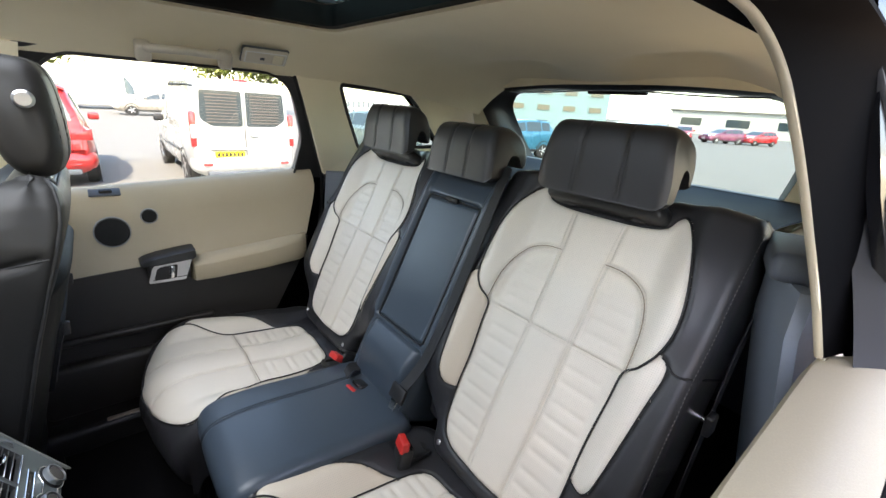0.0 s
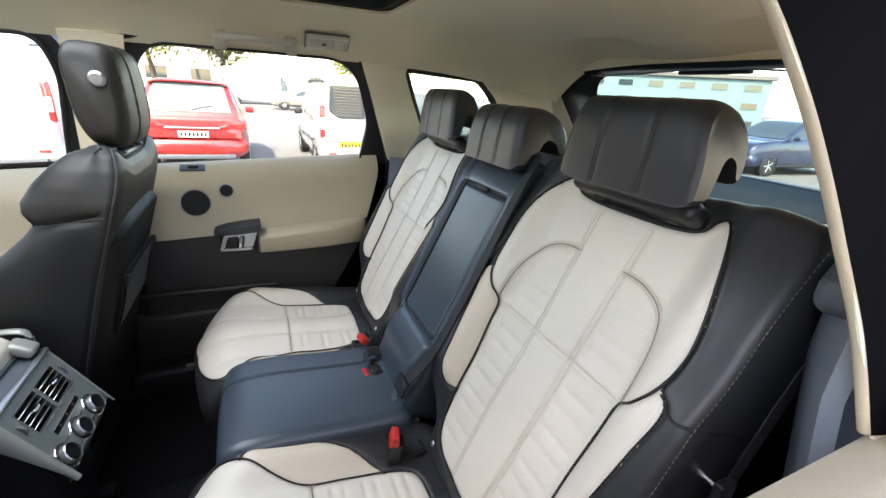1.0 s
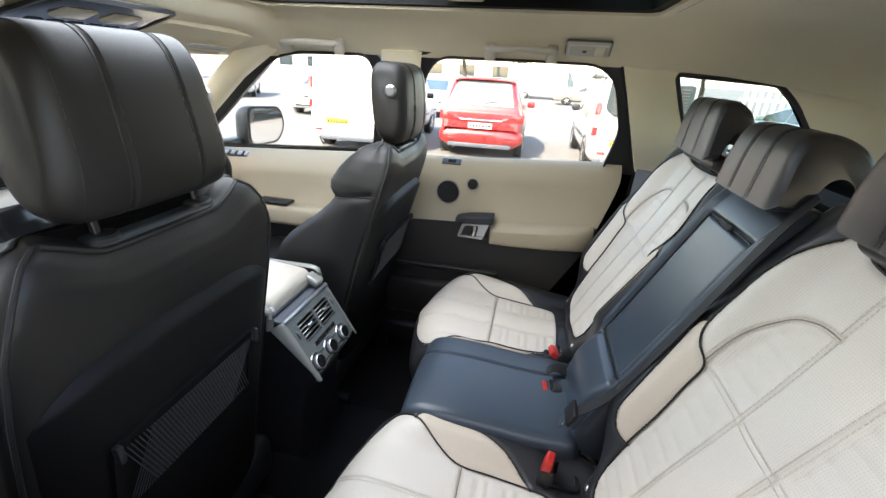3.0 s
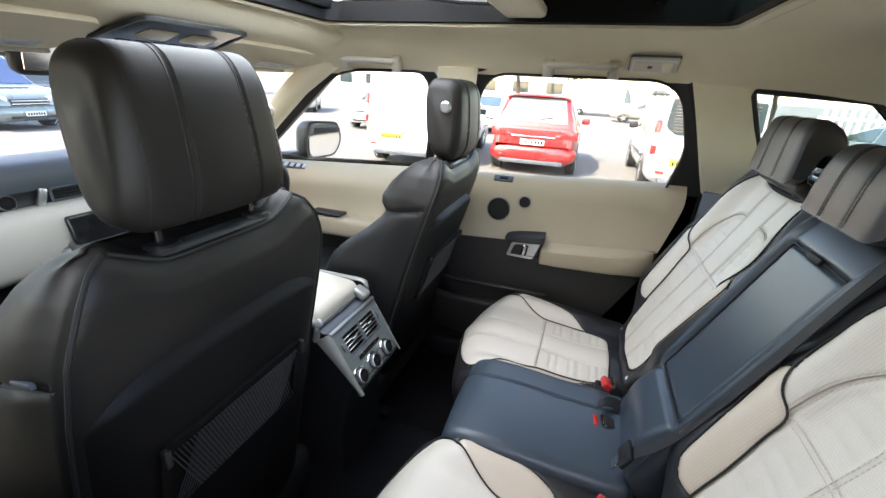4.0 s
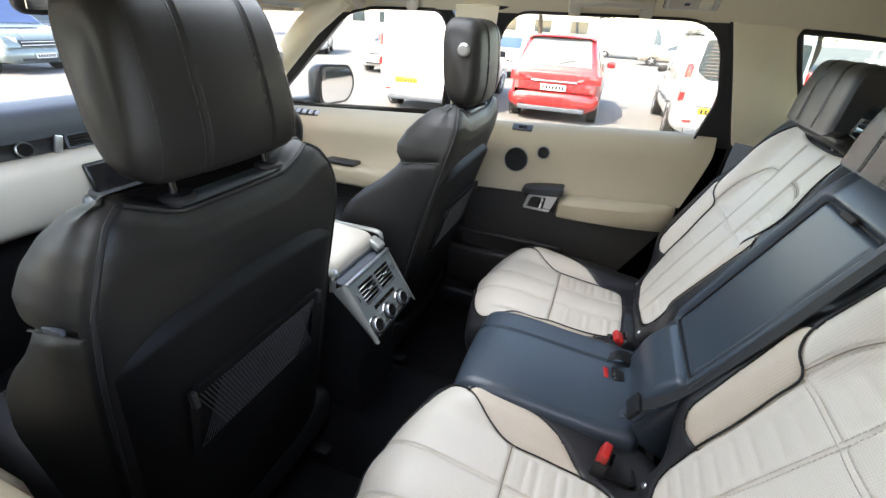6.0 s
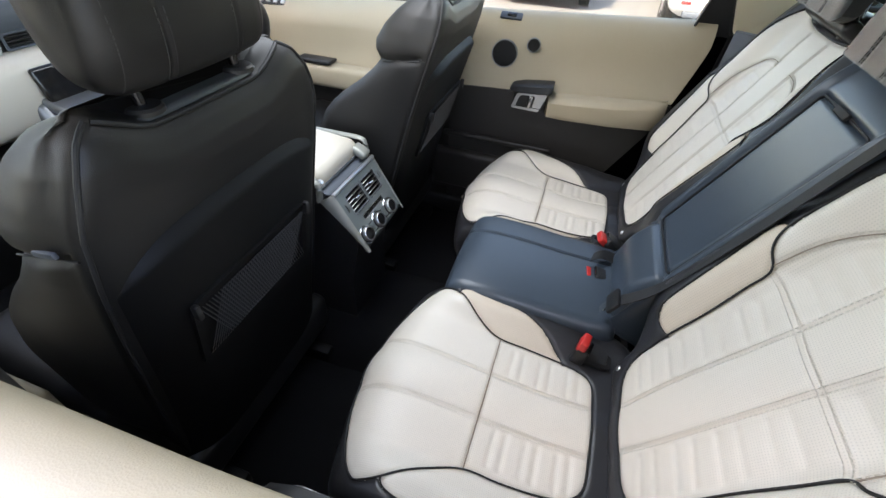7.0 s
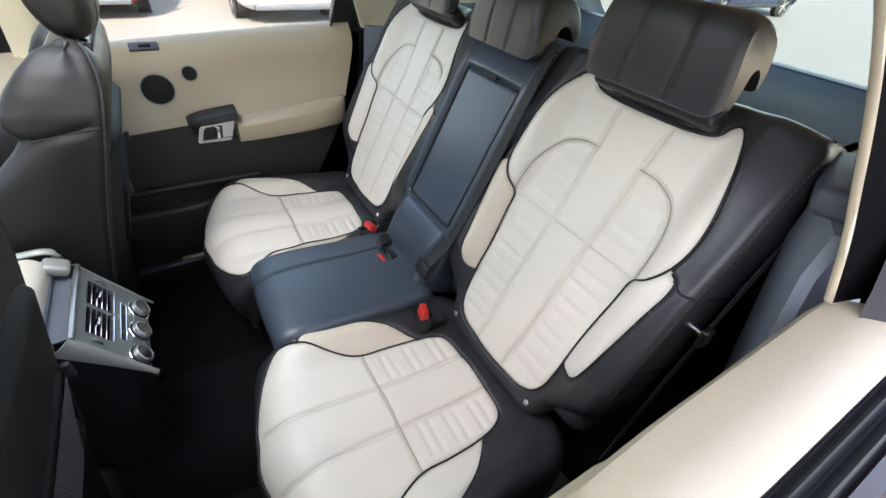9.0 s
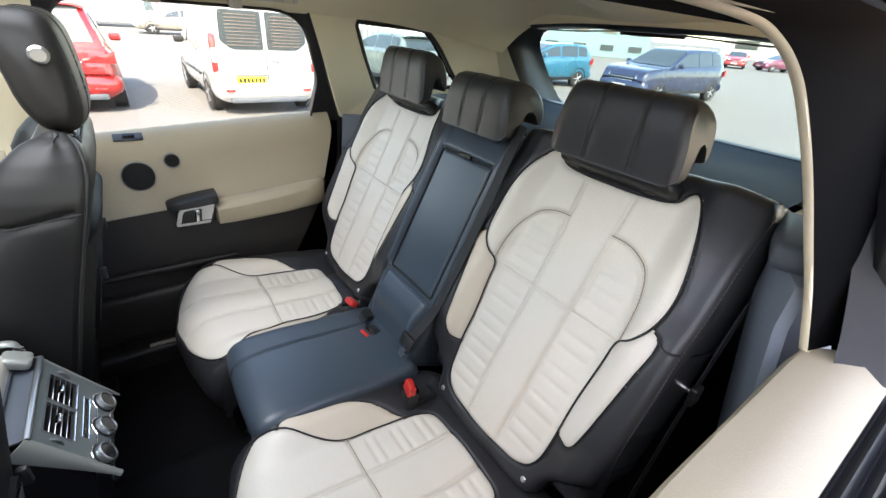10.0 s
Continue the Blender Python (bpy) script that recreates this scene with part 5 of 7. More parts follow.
    for s in (-1, 1):
        for o in (0.046, 0.056, 0.102):
            bm = bmesh.new()
            y = s * o
            pts = []
            for j in range(61):
                t = -1.25 + 2.9 * j / 60
                ex, ez = math.copysign(abs(math.cos(t)) ** 0.60, math.cos(t)), math.copysign(abs(math.sin(t)) ** 0.48, math.sin(t))
                ins = max(0.0, r - math.sqrt(max(0.0, r * r - max(0.0, abs(y) - hy + r) ** 2)))
                pts.append(Vector((cx + ex * (hx - ins * 0.6) * (1 - 0.26 * max(0.0, -ez) ** 2) - lean * hz * ez - 0.014 * (y / hy) ** 2, y * (1 - 0.07 * ez), cz + ez * (hz - ins))))
            for a, b in list(zip(pts, pts[1:]))[::1]:
                p, q = a.lerp(b, 0.15), a.lerp(b, 0.8)
                d = (q - p).normalized()
                e1 = Vector((0, 0.0008, 0))
                e2 = d.cross(e1).normalized() * 0.0008
                r0 = [bm.verts.new(p + c) for c in (e1, e2, -e1, -e2)]
                r1 = [bm.verts.new(q + c) for c in (e1, e2, -e1, -e2)]
                for m in range(4):
                    bm.faces.new((r0[m], r0[(m + 1) % 4], r1[(m + 1) % 4], r1[m]))
            part("stitching", bm, THREAD_DARK, pad)
        if s == inner:
            part("release_button", disc((cx, s * (hy + 0.002), cz + 0.022 + drop), (0, s, 0), 0.015, 0.010, 24, 0.004), SILVER, pad, "round silver release button")
        part("post", tube([(-0.020, s * 0.078, 1.30), (-0.034, s * 0.078, 1.42)], 0.0066, 14), GLOSS_BLACK, pad, "dark polished headrest post")
        part("collar", disc((-0.022, s * 0.078, 1.342), (0, 0, 1), 0.021, 0.008, 28, 0.003), BLACK_TRIM, pad)
    part("top_plate", soft_box((0.066, 0.235, 0.018), (-0.040, 0, 1.3345), 0.007, 3), SHELF_LEATHER, back, "smooth grey-black leather shelf")
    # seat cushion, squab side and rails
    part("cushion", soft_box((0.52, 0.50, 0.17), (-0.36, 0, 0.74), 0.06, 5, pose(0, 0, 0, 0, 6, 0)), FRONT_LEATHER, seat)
    part("side_shield", soft_box((0.50, 0.53, 0.12), (-0.34, 0, 0.61), 0.03, 3), BLACK_TRIM, seat)
    for s in (-1, 1):
        part("rail", soft_box((0.56, 0.04, 0.05), (-0.34, s * 0.19, 0.49), 0.008, 2), SHELL, seat)
    return seat


front_seat((-0.112, -0.378, 0), 0, "black leather front seat with net pocket and tall headrest", 1)
front_seat((-0.060, 0.400, 0), 5, "black leather front seat, slid back and reclined", -1, 0.012)


# ---- centre console ----
console = thing("centre_console", "silver-framed rear console with air vents and three knobs", "centre console")


def face(y, z, out=0.0):
    """A point on the raked rear face of the console, raised by out."""
    return Vector((-0.1235 - 0.60 * (z - 0.948) + 0.857 * out, y, z + 0.514 * out))


FACE_TURN = pose(0, 0, 0, 0, -math.degrees(math.atan(0.60)), 0)
FACE_OUT = (0.857, 0, 0.514)
FASCIA = mat("satin_fascia_metal", (0.165, 0.19, 0.188), 0.40, metal=0.45, vary=0.05, fine=900, bump=0.08)
CHEEK = mat("pale_satin_metal", (0.31, 0.315, 0.285), 0.40, metal=0.35, vary=0.05, fine=900, bump=0.08)
VENTS = ((-0.064, 0.006), (0.013, 0.081))
SLOT = (-0.046, 0.056, 0.909, 0.919)
rings = []
for z, hw in ((0.50, 0.100), (0.72, 0.098), (0.86, 0.096), (0.93, 0.097), (0.985, 0.098)):
    xr = face(0, max(z, 0.862)).x - 0.030 - (0.03 if z < 0.74 else 0.0)
    rings.append([Vector((x, y + 0.008, z)) for x, y in ((xr, -hw), (xr, hw), (-0.75, hw), (-0.75, -hw))])
part("body", loft(rings), BLACK_TRIM, console, "black console body")


def fascia_bm():
    """Face with rectangular openings for the two vents and the button slot, rolled over at the foot."""
    ys = sorted(set([-0.092, -0.08, -0.02, 0.03, 0.095, 0.106] + [v for p in VENTS for v in p] + list(SLOT[:2])))
    zs = [0.852, 0.858, 0.866, 0.88, 0.895, SLOT[2], SLOT[3], 0.931, 0.954, 0.977, 0.985, 0.992]
    bm = bmesh.new()
    grid = [[bm.verts.new(face(y, z, -0.018 * max(0.0, (0.870 - z) / 0.018) ** 2)) for y in ys] for z in zs]
    for j in range(len(zs) - 1):
        for i in range(len(ys) - 1):
            y, z = (ys[i] + ys[i + 1]) / 2, (zs[j] + zs[j + 1]) / 2
            if 0.931 < z < 0.977 and any(p < y < q for p, q in VENTS) or SLOT[0] < y < SLOT[1] and SLOT[2] < z < SLOT[3]:
                continue
            bm.faces.new((grid[j][i], grid[j][i + 1], grid[j + 1][i + 1], grid[j + 1][i]))
    bm.normal_update()
    bmesh.ops.solidify(bm, geom=bm.faces[:], thickness=0.003)
    return bm


fascia = part("fascia", fascia_bm(), FASCIA, console, "satin grey metal fascia", smooth=False)
part("backing", plate([(-0.072, 0.905, 0.004), (0.089, 0.905, 0.004), (0.089, 0.982, 0.004), (-0.072, 0.982, 0.004)], lambda y, z: face(y, z, -0.014), 0.003), ROOF_BLACK, fascia)
# cheeks roll from the face onto the flanks and taper to the foot
for s, y0 in ((-1, -0.0925), (1, 0.1065)):
    def cheek(a, z):
        wide = 0.004 + 0.026 * max(0.0, (z - 0.853) / 0.14) ** 1.3
        return face(y0 + s * (0.005 + 0.009 * (z - 0.853) / 0.14) * math.sin(a * math.pi / 2), z, -0.0003 - wide * (1 - math.cos(a * math.pi / 2)))
    part("cheek", sheet(cheek, np.linspace(0, 1, 9), np.linspace(0.853, 0.998, 12), 0.003 * -s), CHEEK, console, "pale satin metal side cheek")
    part("cheek_end", tube(smooth_line([cheek(1, 0.998), Vector((-0.176, y0 + s * 0.016, 1.012)), Vector((-0.186, y0 + s * 0.015, 1.034)), Vector((-0.26, y0 + s * 0.014, 1.036)), Vector((-0.50, y0 + s * 0.012, 1.034))], 5), 0.009, 12, flat=0.6), CHEEK, console, "pale satin metal rail")
part("edge_bar", tube([face(-0.096, 0.995, 0.001), face(0.0065, 0.996, 0.0015), face(0.110, 0.995, 0.001)], 0.0048, 12), SILVER, console, "bright silver top edge")
for y0, y1 in VENTS:
    yc = (y0 + y1) / 2
    vent = part("air_vent", ring_panel([(y0 - 0.001, 0.930, 0.003), (y1 + 0.001, 0.930, 0.003), (y1 + 0.001, 0.978, 0.003), (y0 - 0.001, 0.978, 0.003)],
                                       [(y0 + 0.0015, 0.9325, 0.002), (y1 - 0.0015, 0.9325, 0.002), (y1 - 0.0015, 0.9755, 0.002), (y0 + 0.0015, 0.9755, 0.002)],
                                       lambda y, z: face(y, z, 0.0008), 0.008), GUNMETAL, console, "dark air vent with silver slats", smooth=False)
    for k in range(4):
        z = 0.9415 + 0.0086 * k
        part("slat", soft_box((0.010, y1 - y0 - 0.002, 0.0016), face(yc, z, -0.006), 0.0005, 1, FACE_TURN), BLACK_TRIM, vent)
        part("slat_edge", soft_box((0.0015, y1 - y0 - 0.002, 0.0016), face(yc, z, -0.0006), 0.0004, 1, FACE_TURN), SILVER, vent)
    part("lip", tube([face(y0, 0.931, 0.001), face(y1, 0.931, 0.001)], 0.0013, 8), CHROME, vent)
    part("thumb_tab", soft_box((0.010, 0.020, 0.0065), face(yc + 0.002, 0.957, 0.002), 0.0025, 3, FACE_TURN), CHROME, vent, "bright thumb tab")
    yw = y1 + 0.012 if y0 > 0 else y0 - 0.012
    part("thumb_wheel", disc(face(yw, 0.955, -0.010) - Vector((0, 0.0035, 0)), (0, 1, 0), 0.0155, 0.007, 28, 0.0015), MOULDING, console, "grey ridged thumb wheel")
for z in SLOT[2:]:
    part("trim_line", tube([face(SLOT[0] - 0.001, z, 0.0005), face(SLOT[1] + 0.001, z, 0.0005)], 0.0011, 8), CHROME, console)
part("button_strip", soft_box((0.004, SLOT[1] - SLOT[0] - 0.002, 0.0085), face((SLOT[0] + SLOT[1]) / 2, 0.914, -0.0024), 0.001, 1, FACE_TURN), GLOSS_BLACK, console)
for k in range(3):
    part("indicator", disc(face(-0.024 + 0.0285 * k, 0.914, -0.0004), FACE_OUT, 0.0016, 0.0008, 10), MOULDING, console)
KNOBS = (-0.071, -0.005, 0.061)
line = []
for s in (1, -1):
    for k in range(61):
        y = s * (-0.096 + 0.182 * k / 60) + (-0.010 if s < 0 else 0.0)
        r = max([math.sqrt(max(0.0, 0.0235 ** 2 - (y - c) ** 2)) for c in KNOBS])
        inside = KNOBS[0] < y < KNOBS[2]
        line.append(face(y, 0.8845 + s * 0.857 * (max(r, 0.0135) if inside else r), 0.0008))
part("knob_surround", tube(line, 0.0011, 6, True), CHROME, console, "thin chrome outline round the knobs")
for y in KNOBS:
    kn = part("knob", disc(face(y, 0.8845, 0.0004), FACE_OUT, 0.0185, 0.012, 36, 0.0015, 0.0150), SILVER, console, "silver knob with a black cap")
    part("cap", disc(face(y, 0.8845, 0.0004), FACE_OUT, 0.0152, 0.0105, 32, 0.001), GLOSS_BLACK, kn)
    part("collar", disc(face(y, 0.8845, 0.0004), FACE_OUT, 0.0210, 0.003, 36, 0.001, 0.0180), BLACK_TRIM, kn)
# tray behind the face, then the padded lid
part("tray", sheet(lambda y, k: Vector((-0.157 - 0.055 * k, y, 0.993 + 0.024 * k - 0.010 * math.sin(math.pi * k))), np.linspace(-0.090, 0.104, 6), np.linspace(0, 1, 9), 0.004), SLATE_TRIM, console, "dark open tray")
part("tray_rib", tube([(-0.186, -0.088, 1.002), (-0.186, 0.102, 1.002)], 0.003, 8), SLATE_TRIM, console)
rings = []
for x, z, hw in ((-0.186, 1.024, 0.086), (-0.190, 1.036, 0.092), (-0.205, 1.046, 0.096), (-0.30, 1.052, 0.098), (-0.44, 1.052, 0.098), (-0.50, 1.045, 0.095), (-0.51, 1.02, 0.09)):
    rings.append([Vector((x, y + 0.006, zz)) for y, zz in ((-hw, 1.006), (-hw - 0.003, z - 0.012), (-hw + 0.012, z), (0, z + 0.004), (hw - 0.012, z), (hw + 0.003, z - 0.012), (hw, 1.006))])
part("armrest_lid", loft(rings), CREAM, console, "cream padded armrest lid")
part("hinge", soft_box((0.042, 0.036, 0.022), (-0.176, 0.093, 1.014), 0.008, 4, pose(0, 0, 0, 0, 28, 0)), CHEEK, console, "pale metal hinge block")
part("hinge_pin", disc((-0.176, -0.097, 1.026), (0, -1, 0), 0.010, 0.008, 20, 0.002), SILVER, console, "silver hinge pin")
part("front_panel", soft_box((0.50, 0.22, 0.03), (-0.76, 0, 1.025), 0.01, 3, pose(0, 0, 0, 0, 12, 0)), GUNMETAL, console, "gunmetal front console panel")
for k in range(2):
    for s in (-1, 1):
        kn = part("dial", disc((-0.70 - 0.11 * k, s * 0.06, 1.042 + 0.025 * k), (0.2, 0, 1), 0.026, 0.022, 28, 0.003), BLACK_TRIM, console, "climate dial")
        part("ring", disc((-0.70 - 0.11 * k, s * 0.06, 1.044 + 0.025 * k), (0.2, 0, 1), 0.031, 0.010, 28, 0.002, 0.026), CHROME, kn)
for k in range(6):
    part("switch", soft_box((0.020, 0.024, 0.008), (-0.60 - 0.001 * k, -0.085 + 0.034 * k, 1.022), 0.003, 2, pose(0, 0, 0, 0, 12, 0)), GLOSS_BLACK, console)

# ---- dashboard ----
dash = thing("dashboard", "slate topped dashboard with a cream lower pad", "dashboard")
ys = np.linspace(-0.73, 0.73, 30)


def band(prof, name, material, label="", thick=0.01):
    fine = smooth_line([(x, 0, z) for x, z in prof], 5)
    return part(name, sheet(lambda k, y: Vector((fine[int(k)].x - 0.06 * (abs(y) / 0.73) ** 2 * 0 + 0.0, y, fine[int(k)].z)), range(len(fine)), ys, thick), material, dash, label)


band([(-1.62, 1.215), (-1.40, 1.265), (-1.18, 1.300), (-1.08, 1.300), (-1.048, 1.285), (-1.036, 1.255), (-1.042, 1.226)], "top_pad", SLATE_TRIM, "slate soft top pad")
band([(-1.050, 1.228), (-1.052, 1.205), (-1.048, 1.186)], "vent_band", BLACK_TRIM, "black vent band")
band([(-1.050, 1.186), (-1.015, 1.182), (-0.985, 1.160), (-0.975, 1.10), (-0.985, 1.03), (-1.01, 1.005)], "lower_pad", CREAM, "cream leather lower pad")
band([(-1.015, 1.01), (-1.05, 0.96), (-1.10, 0.80), (-1.20, 0.55)], "knee_panel", BLACK_TRIM, "black knee panel")
for yc in (-0.60, 0.02, 0.60):
    v = part("air_vent", ring_panel([(yc - 0.105, 1.187, 0.008), (yc + 0.105, 1.187, 0.008), (yc + 0.105, 1.228, 0.008), (yc - 0.105, 1.228, 0.008)], [(yc - 0.097, 1.192, 0.006), (yc + 0.097, 1.192, 0.006), (yc + 0.097, 1.223, 0.006), (yc - 0.097, 1.223, 0.006)],
                                    lambda y, z: Vector((-1.038, y, z)), 0.006), SLATE_TRIM, dash, "dashboard air vent")
    for k in range(3):
        part("slat", soft_box((0.012, 0.19, 0.003), (-1.042, yc, 1.199 + 0.009 * k), 0.001, 1), BLACK_TRIM, v)
    for s in (-1, 1):
        part("accent", soft_box((0.012, 0.020, 0.048), (-1.036, yc + s * 0.125, 1.207), 0.004, 2, pose(0, 0, 0, s * 18, 0, 0)), SILVER, dash, "silver accent")
part("clock_ring", disc((-1.042, -0.18, 1.207), (1, 0, 0.1), 0.020, 0.008, 28, 0.002, 0.016), SILVER, dash, "silver clock ring")
part("clock_face", disc((-1.042, -0.18, 1.207), (1, 0, 0.1), 0.0165, 0.005, 28, 0.001), GLOSS_BLACK, dash)
part("screen", soft_box((0.02, 0.20, 0.13), (-0.962, 0.0, 1.095), 0.008, 3, pose(0, 0, 0, 0, -14, 0)), GLOSS_BLACK, dash, "black touch screen")
part("climate_panel", soft_box((0.10, 0.26, 0.14), (-0.985, 0.0, 1.00), 0.02, 3, pose(0, 0, 0, 0, -30, 0)), GUNMETAL, dash)
wheel = thing("steering_wheel", "black leather steering wheel", "steering wheel")
tilt = pose(-0.80, 0.385, 1.09, 0, -66, 0)
part("rim", tube([tilt @ Vector((0.185 * math.cos(a), 0.185 * math.sin(a), 0)) for a in np.linspace(0, 2 * math.pi, 49)[:-1]], 0.016, 10, True), BLACK_LEATHER, wheel)
b = soft_box((0.12, 0.16, 0.05), (0, 0, -0.01), 0.02, 4)
b.transform(tilt)
part("hub", b, BLACK_TRIM, wheel)
for a in (90, 210, 330):
    b = soft_box((0.12, 0.04, 0.02), (0.11, 0, 0), 0.006, 2)
    b.transform(tilt @ pose(0, 0, 0, 0, 0, a))
    part("spoke", b, SILVER, wheel)

# ---- windscreen, visors, mirrors, roof fittings ----
screen = thing("window_1", "clear raked windscreen", "windscreen", kind="structure")
part("pane", sheet(lambda y, t: Vector((-0.95 - 0.68 * t + 0.10 * (1 - (y / 0.7) ** 2) * -1, y * (1 + 0.12 * t), 1.590 - 0.40 * t)), np.linspace(-0.62, 0.62, 15), np.linspace(0, 1, 9)), CLEAR, screen)
part("header", soft_box((0.06, 1.24, 0.03), (-0.99, 0, 1.580), 0.012), HEADLINER, screen)
hood = part("bonnet", sheet(lambda u, y: Vector((-1.60 - 1.15 * u - 0.10 * u * (1 - (y / 0.86) ** 2), y, 1.05 - 0.07 * u - 0.16 * u ** 5 - 0.12 * abs(y / 0.86) ** 5 + 0.012 * math.sin(9 * abs(y)))),
                            np.linspace(0, 1, 14), np.linspace(-0.86, 0.86, 25), 0.02), BRONZE, screen)
for s in (-1, 1):
    part("front_wing", sheet(lambda u, k: Vector((-1.60 - 1.15 * u, s * (0.858 + 0.035 * math.sin(k * math.pi) - 0.05 * u ** 4), 0.932 - 0.07 * u - 0.16 * u ** 5 - k * (0.46 - 0.2 * u ** 4) + (0.30 * k * max(0.0, 1 - ((u - 0.52) / 0.30) ** 2) ** 0.5))),
                             np.linspace(0, 1, 25), np.linspace(0, 1, 9), 0.012), BRONZE, screen)
part("nose_panel", sheet(lambda y, k: Vector((-2.75 - 0.10 * (1 - (y / 0.86) ** 2) - 0.05 * math.sin(k * math.pi), y, 0.82 - 0.12 * abs(y / 0.86) ** 5 - 0.34 * k)), np.linspace(-0.81, 0.81, 19), np.linspace(0, 1, 8), 0.012), BRONZE, screen)
part("front_bulkhead", soft_box((0.05, 1.5, 0.8), (-1.55, 0, 0.80), 0.01), BLACK_TRIM, screen)


def visor(y, yaw):
    v = thing("sun_visor", "cream fabric sun visor folded up against the roof lining", "sun visor", "sun visors")
    zz = roof_z(-0.64, 0) - 0.010
    fn = lambda a, b: Vector((-0.65 + b, y + a, zz + 0.29 * b - 0.02 * abs(y + a)))
    part("flap", plate([(-0.20, -0.085, 0.04), (0.20, -0.085, 0.04), (0.20, 0.085, 0.04), (-0.20, 0.085, 0.04)], fn, 0.016), HEADLINER, v, "cream padded flap")
    part("label", plate([(-0.05, -0.016), (0.12, -0.016), (0.12, 0.020), (-0.05, 0.020)], lambda a, b: fn(a, b) - Vector((0, 0, 0.0185)), 0.001), PALE_MARK, v, "pale warning label")
    for a, w in ((-0.035, 0.018), (-0.01, 0.01), (0.04, 0.04), (0.09, 0.03)):
        part("print", soft_box((0.008, w, 0.0006), fn(a, 0.0) - Vector((0, 0, 0.0205)), 0), BLUE_MARK, v)
    part("arm", tube([fn(-0.19, -0.09), fn(0.19, -0.09)], 0.006, 8), PALE_PLASTIC, v)


visor(-0.36, 0)
visor(0.36, 0)
OVER_Z = lambda a: roof_z(-0.585 + min(a, 0.075), 0)
oc = thing("overhead_console", "gloss black overhead console with reading lamps", "overhead console")
part("housing", plate([(-0.085, -0.15, 0.04), (0.085, -0.13, 0.03), (0.085, 0.13, 0.03), (-0.085, 0.15, 0.04)], lambda a, b: Vector((-0.585 + a, b, OVER_Z(a) - 0.004)), 0.008), GLOSS_BLACK, oc)
part("console_frame", ring_panel([(-0.090, -0.156, 0.05), (0.092, -0.136, 0.03), (0.092, 0.136, 0.03), (-0.090, 0.156, 0.05)], [(-0.084, -0.149, 0.04), (0.084, -0.129, 0.03), (0.084, 0.129, 0.03), (-0.084, 0.149, 0.04)],
                         lambda a, b: Vector((-0.585 + a, b, OVER_Z(a) - 0.006)), 0.008), BLACK_TRIM, oc)
for s in (-1, 1):
    part("lamp_lens", soft_box((0.05, 0.07, 0.012), (-0.575, s * 0.052, OVER_Z(0.01) - 0.012), 0.005, 2, pose(0, 0, 0, 0, -17, 0)), LAMP_LENS, oc, "frosted lamp lens")
for k in range(5):
    part("button", soft_box((0.016, 0.030, 0.008), (-0.640, -0.084 + 0.042 * k, OVER_Z(-0.055) - 0.010), 0.003, 2, pose(0, 0, 0, 0, -17, 0)), SLATE_TRIM, oc)
mirror = thing("rear_view_mirror", "black rear-view mirror on the windscreen", "mirror")
part("housing", soft_box((0.05, 0.26, 0.075), (-0.90, -0.035, 1.556), 0.022, 4, pose(0, 0, 0, 0, 8, 6)), BLACK_TRIM, mirror)
part("glass", soft_box((0.004, 0.235, 0.055), (-0.873, -0.037, 1.557), 0.001, 1, pose(0, 0, 0, 0, 8, 6)), CHROME, mirror, "mirror glass")
part("stem", tube([(-0.92, -0.03, 1.56), (-0.98, -0.01, 1.60)], 0.020, 10), BLACK_TRIM, mirror)
part("sensor_box", soft_box((0.10, 0.26, 0.03), (-1.00, 0.0, 1.572), 0.02, 3), BLACK_TRIM, mirror)

MIRROR = mat("mirror_glass", (0.9, 0.9, 0.9), 0.02, metal=1.0, vary=0.0, bump=0.0)
for s in (1, -1):
    wm = thing("wing_mirror", "dark door mirror outside the front window", "mirror", "wing mirrors")
    egg = lambda k: [(-0.125 * k - 0.010, -0.074 * k, 0.05), (0.085 * k, -0.080 * k, 0.07), (0.148 * k, -0.010 * k, 0.07), (0.115 * k, 0.072 * k, 0.08), (-0.110 * k - 0.010, 0.088 * k, 0.05)]
    rings = [[Vector((-0.930 - d, s * 1.060 + s * a * k, 1.258 + b * k)) for a, b in smooth_or_sharp(egg(1.12), 6)] for d, k in ((0.0, 1.0), (0.012, 1.02), (0.045, 0.97), (0.080, 0.80), (0.098, 0.50), (0.102, 0.08))]
    part("shell", loft(rings), BLACK_TRIM, wm)
    part("glass", plate(egg(0.98), lambda a, b: Vector((-0.926, s * (1.060 + a), 1.258 + b)), 0.004), MIRROR, wm, "mirror glass")
    part("rim", ring_panel(egg(1.12), egg(0.99), lambda a, b: Vector((-0.929, s * (1.060 + a), 1.258 + b)), 0.010), GLOSS_BLACK, wm)
    part("foot", soft_box((0.08, 0.12, 0.05), (-1.00, s * 0.90, 1.19), 0.015, 3), BLACK_TRIM, wm)


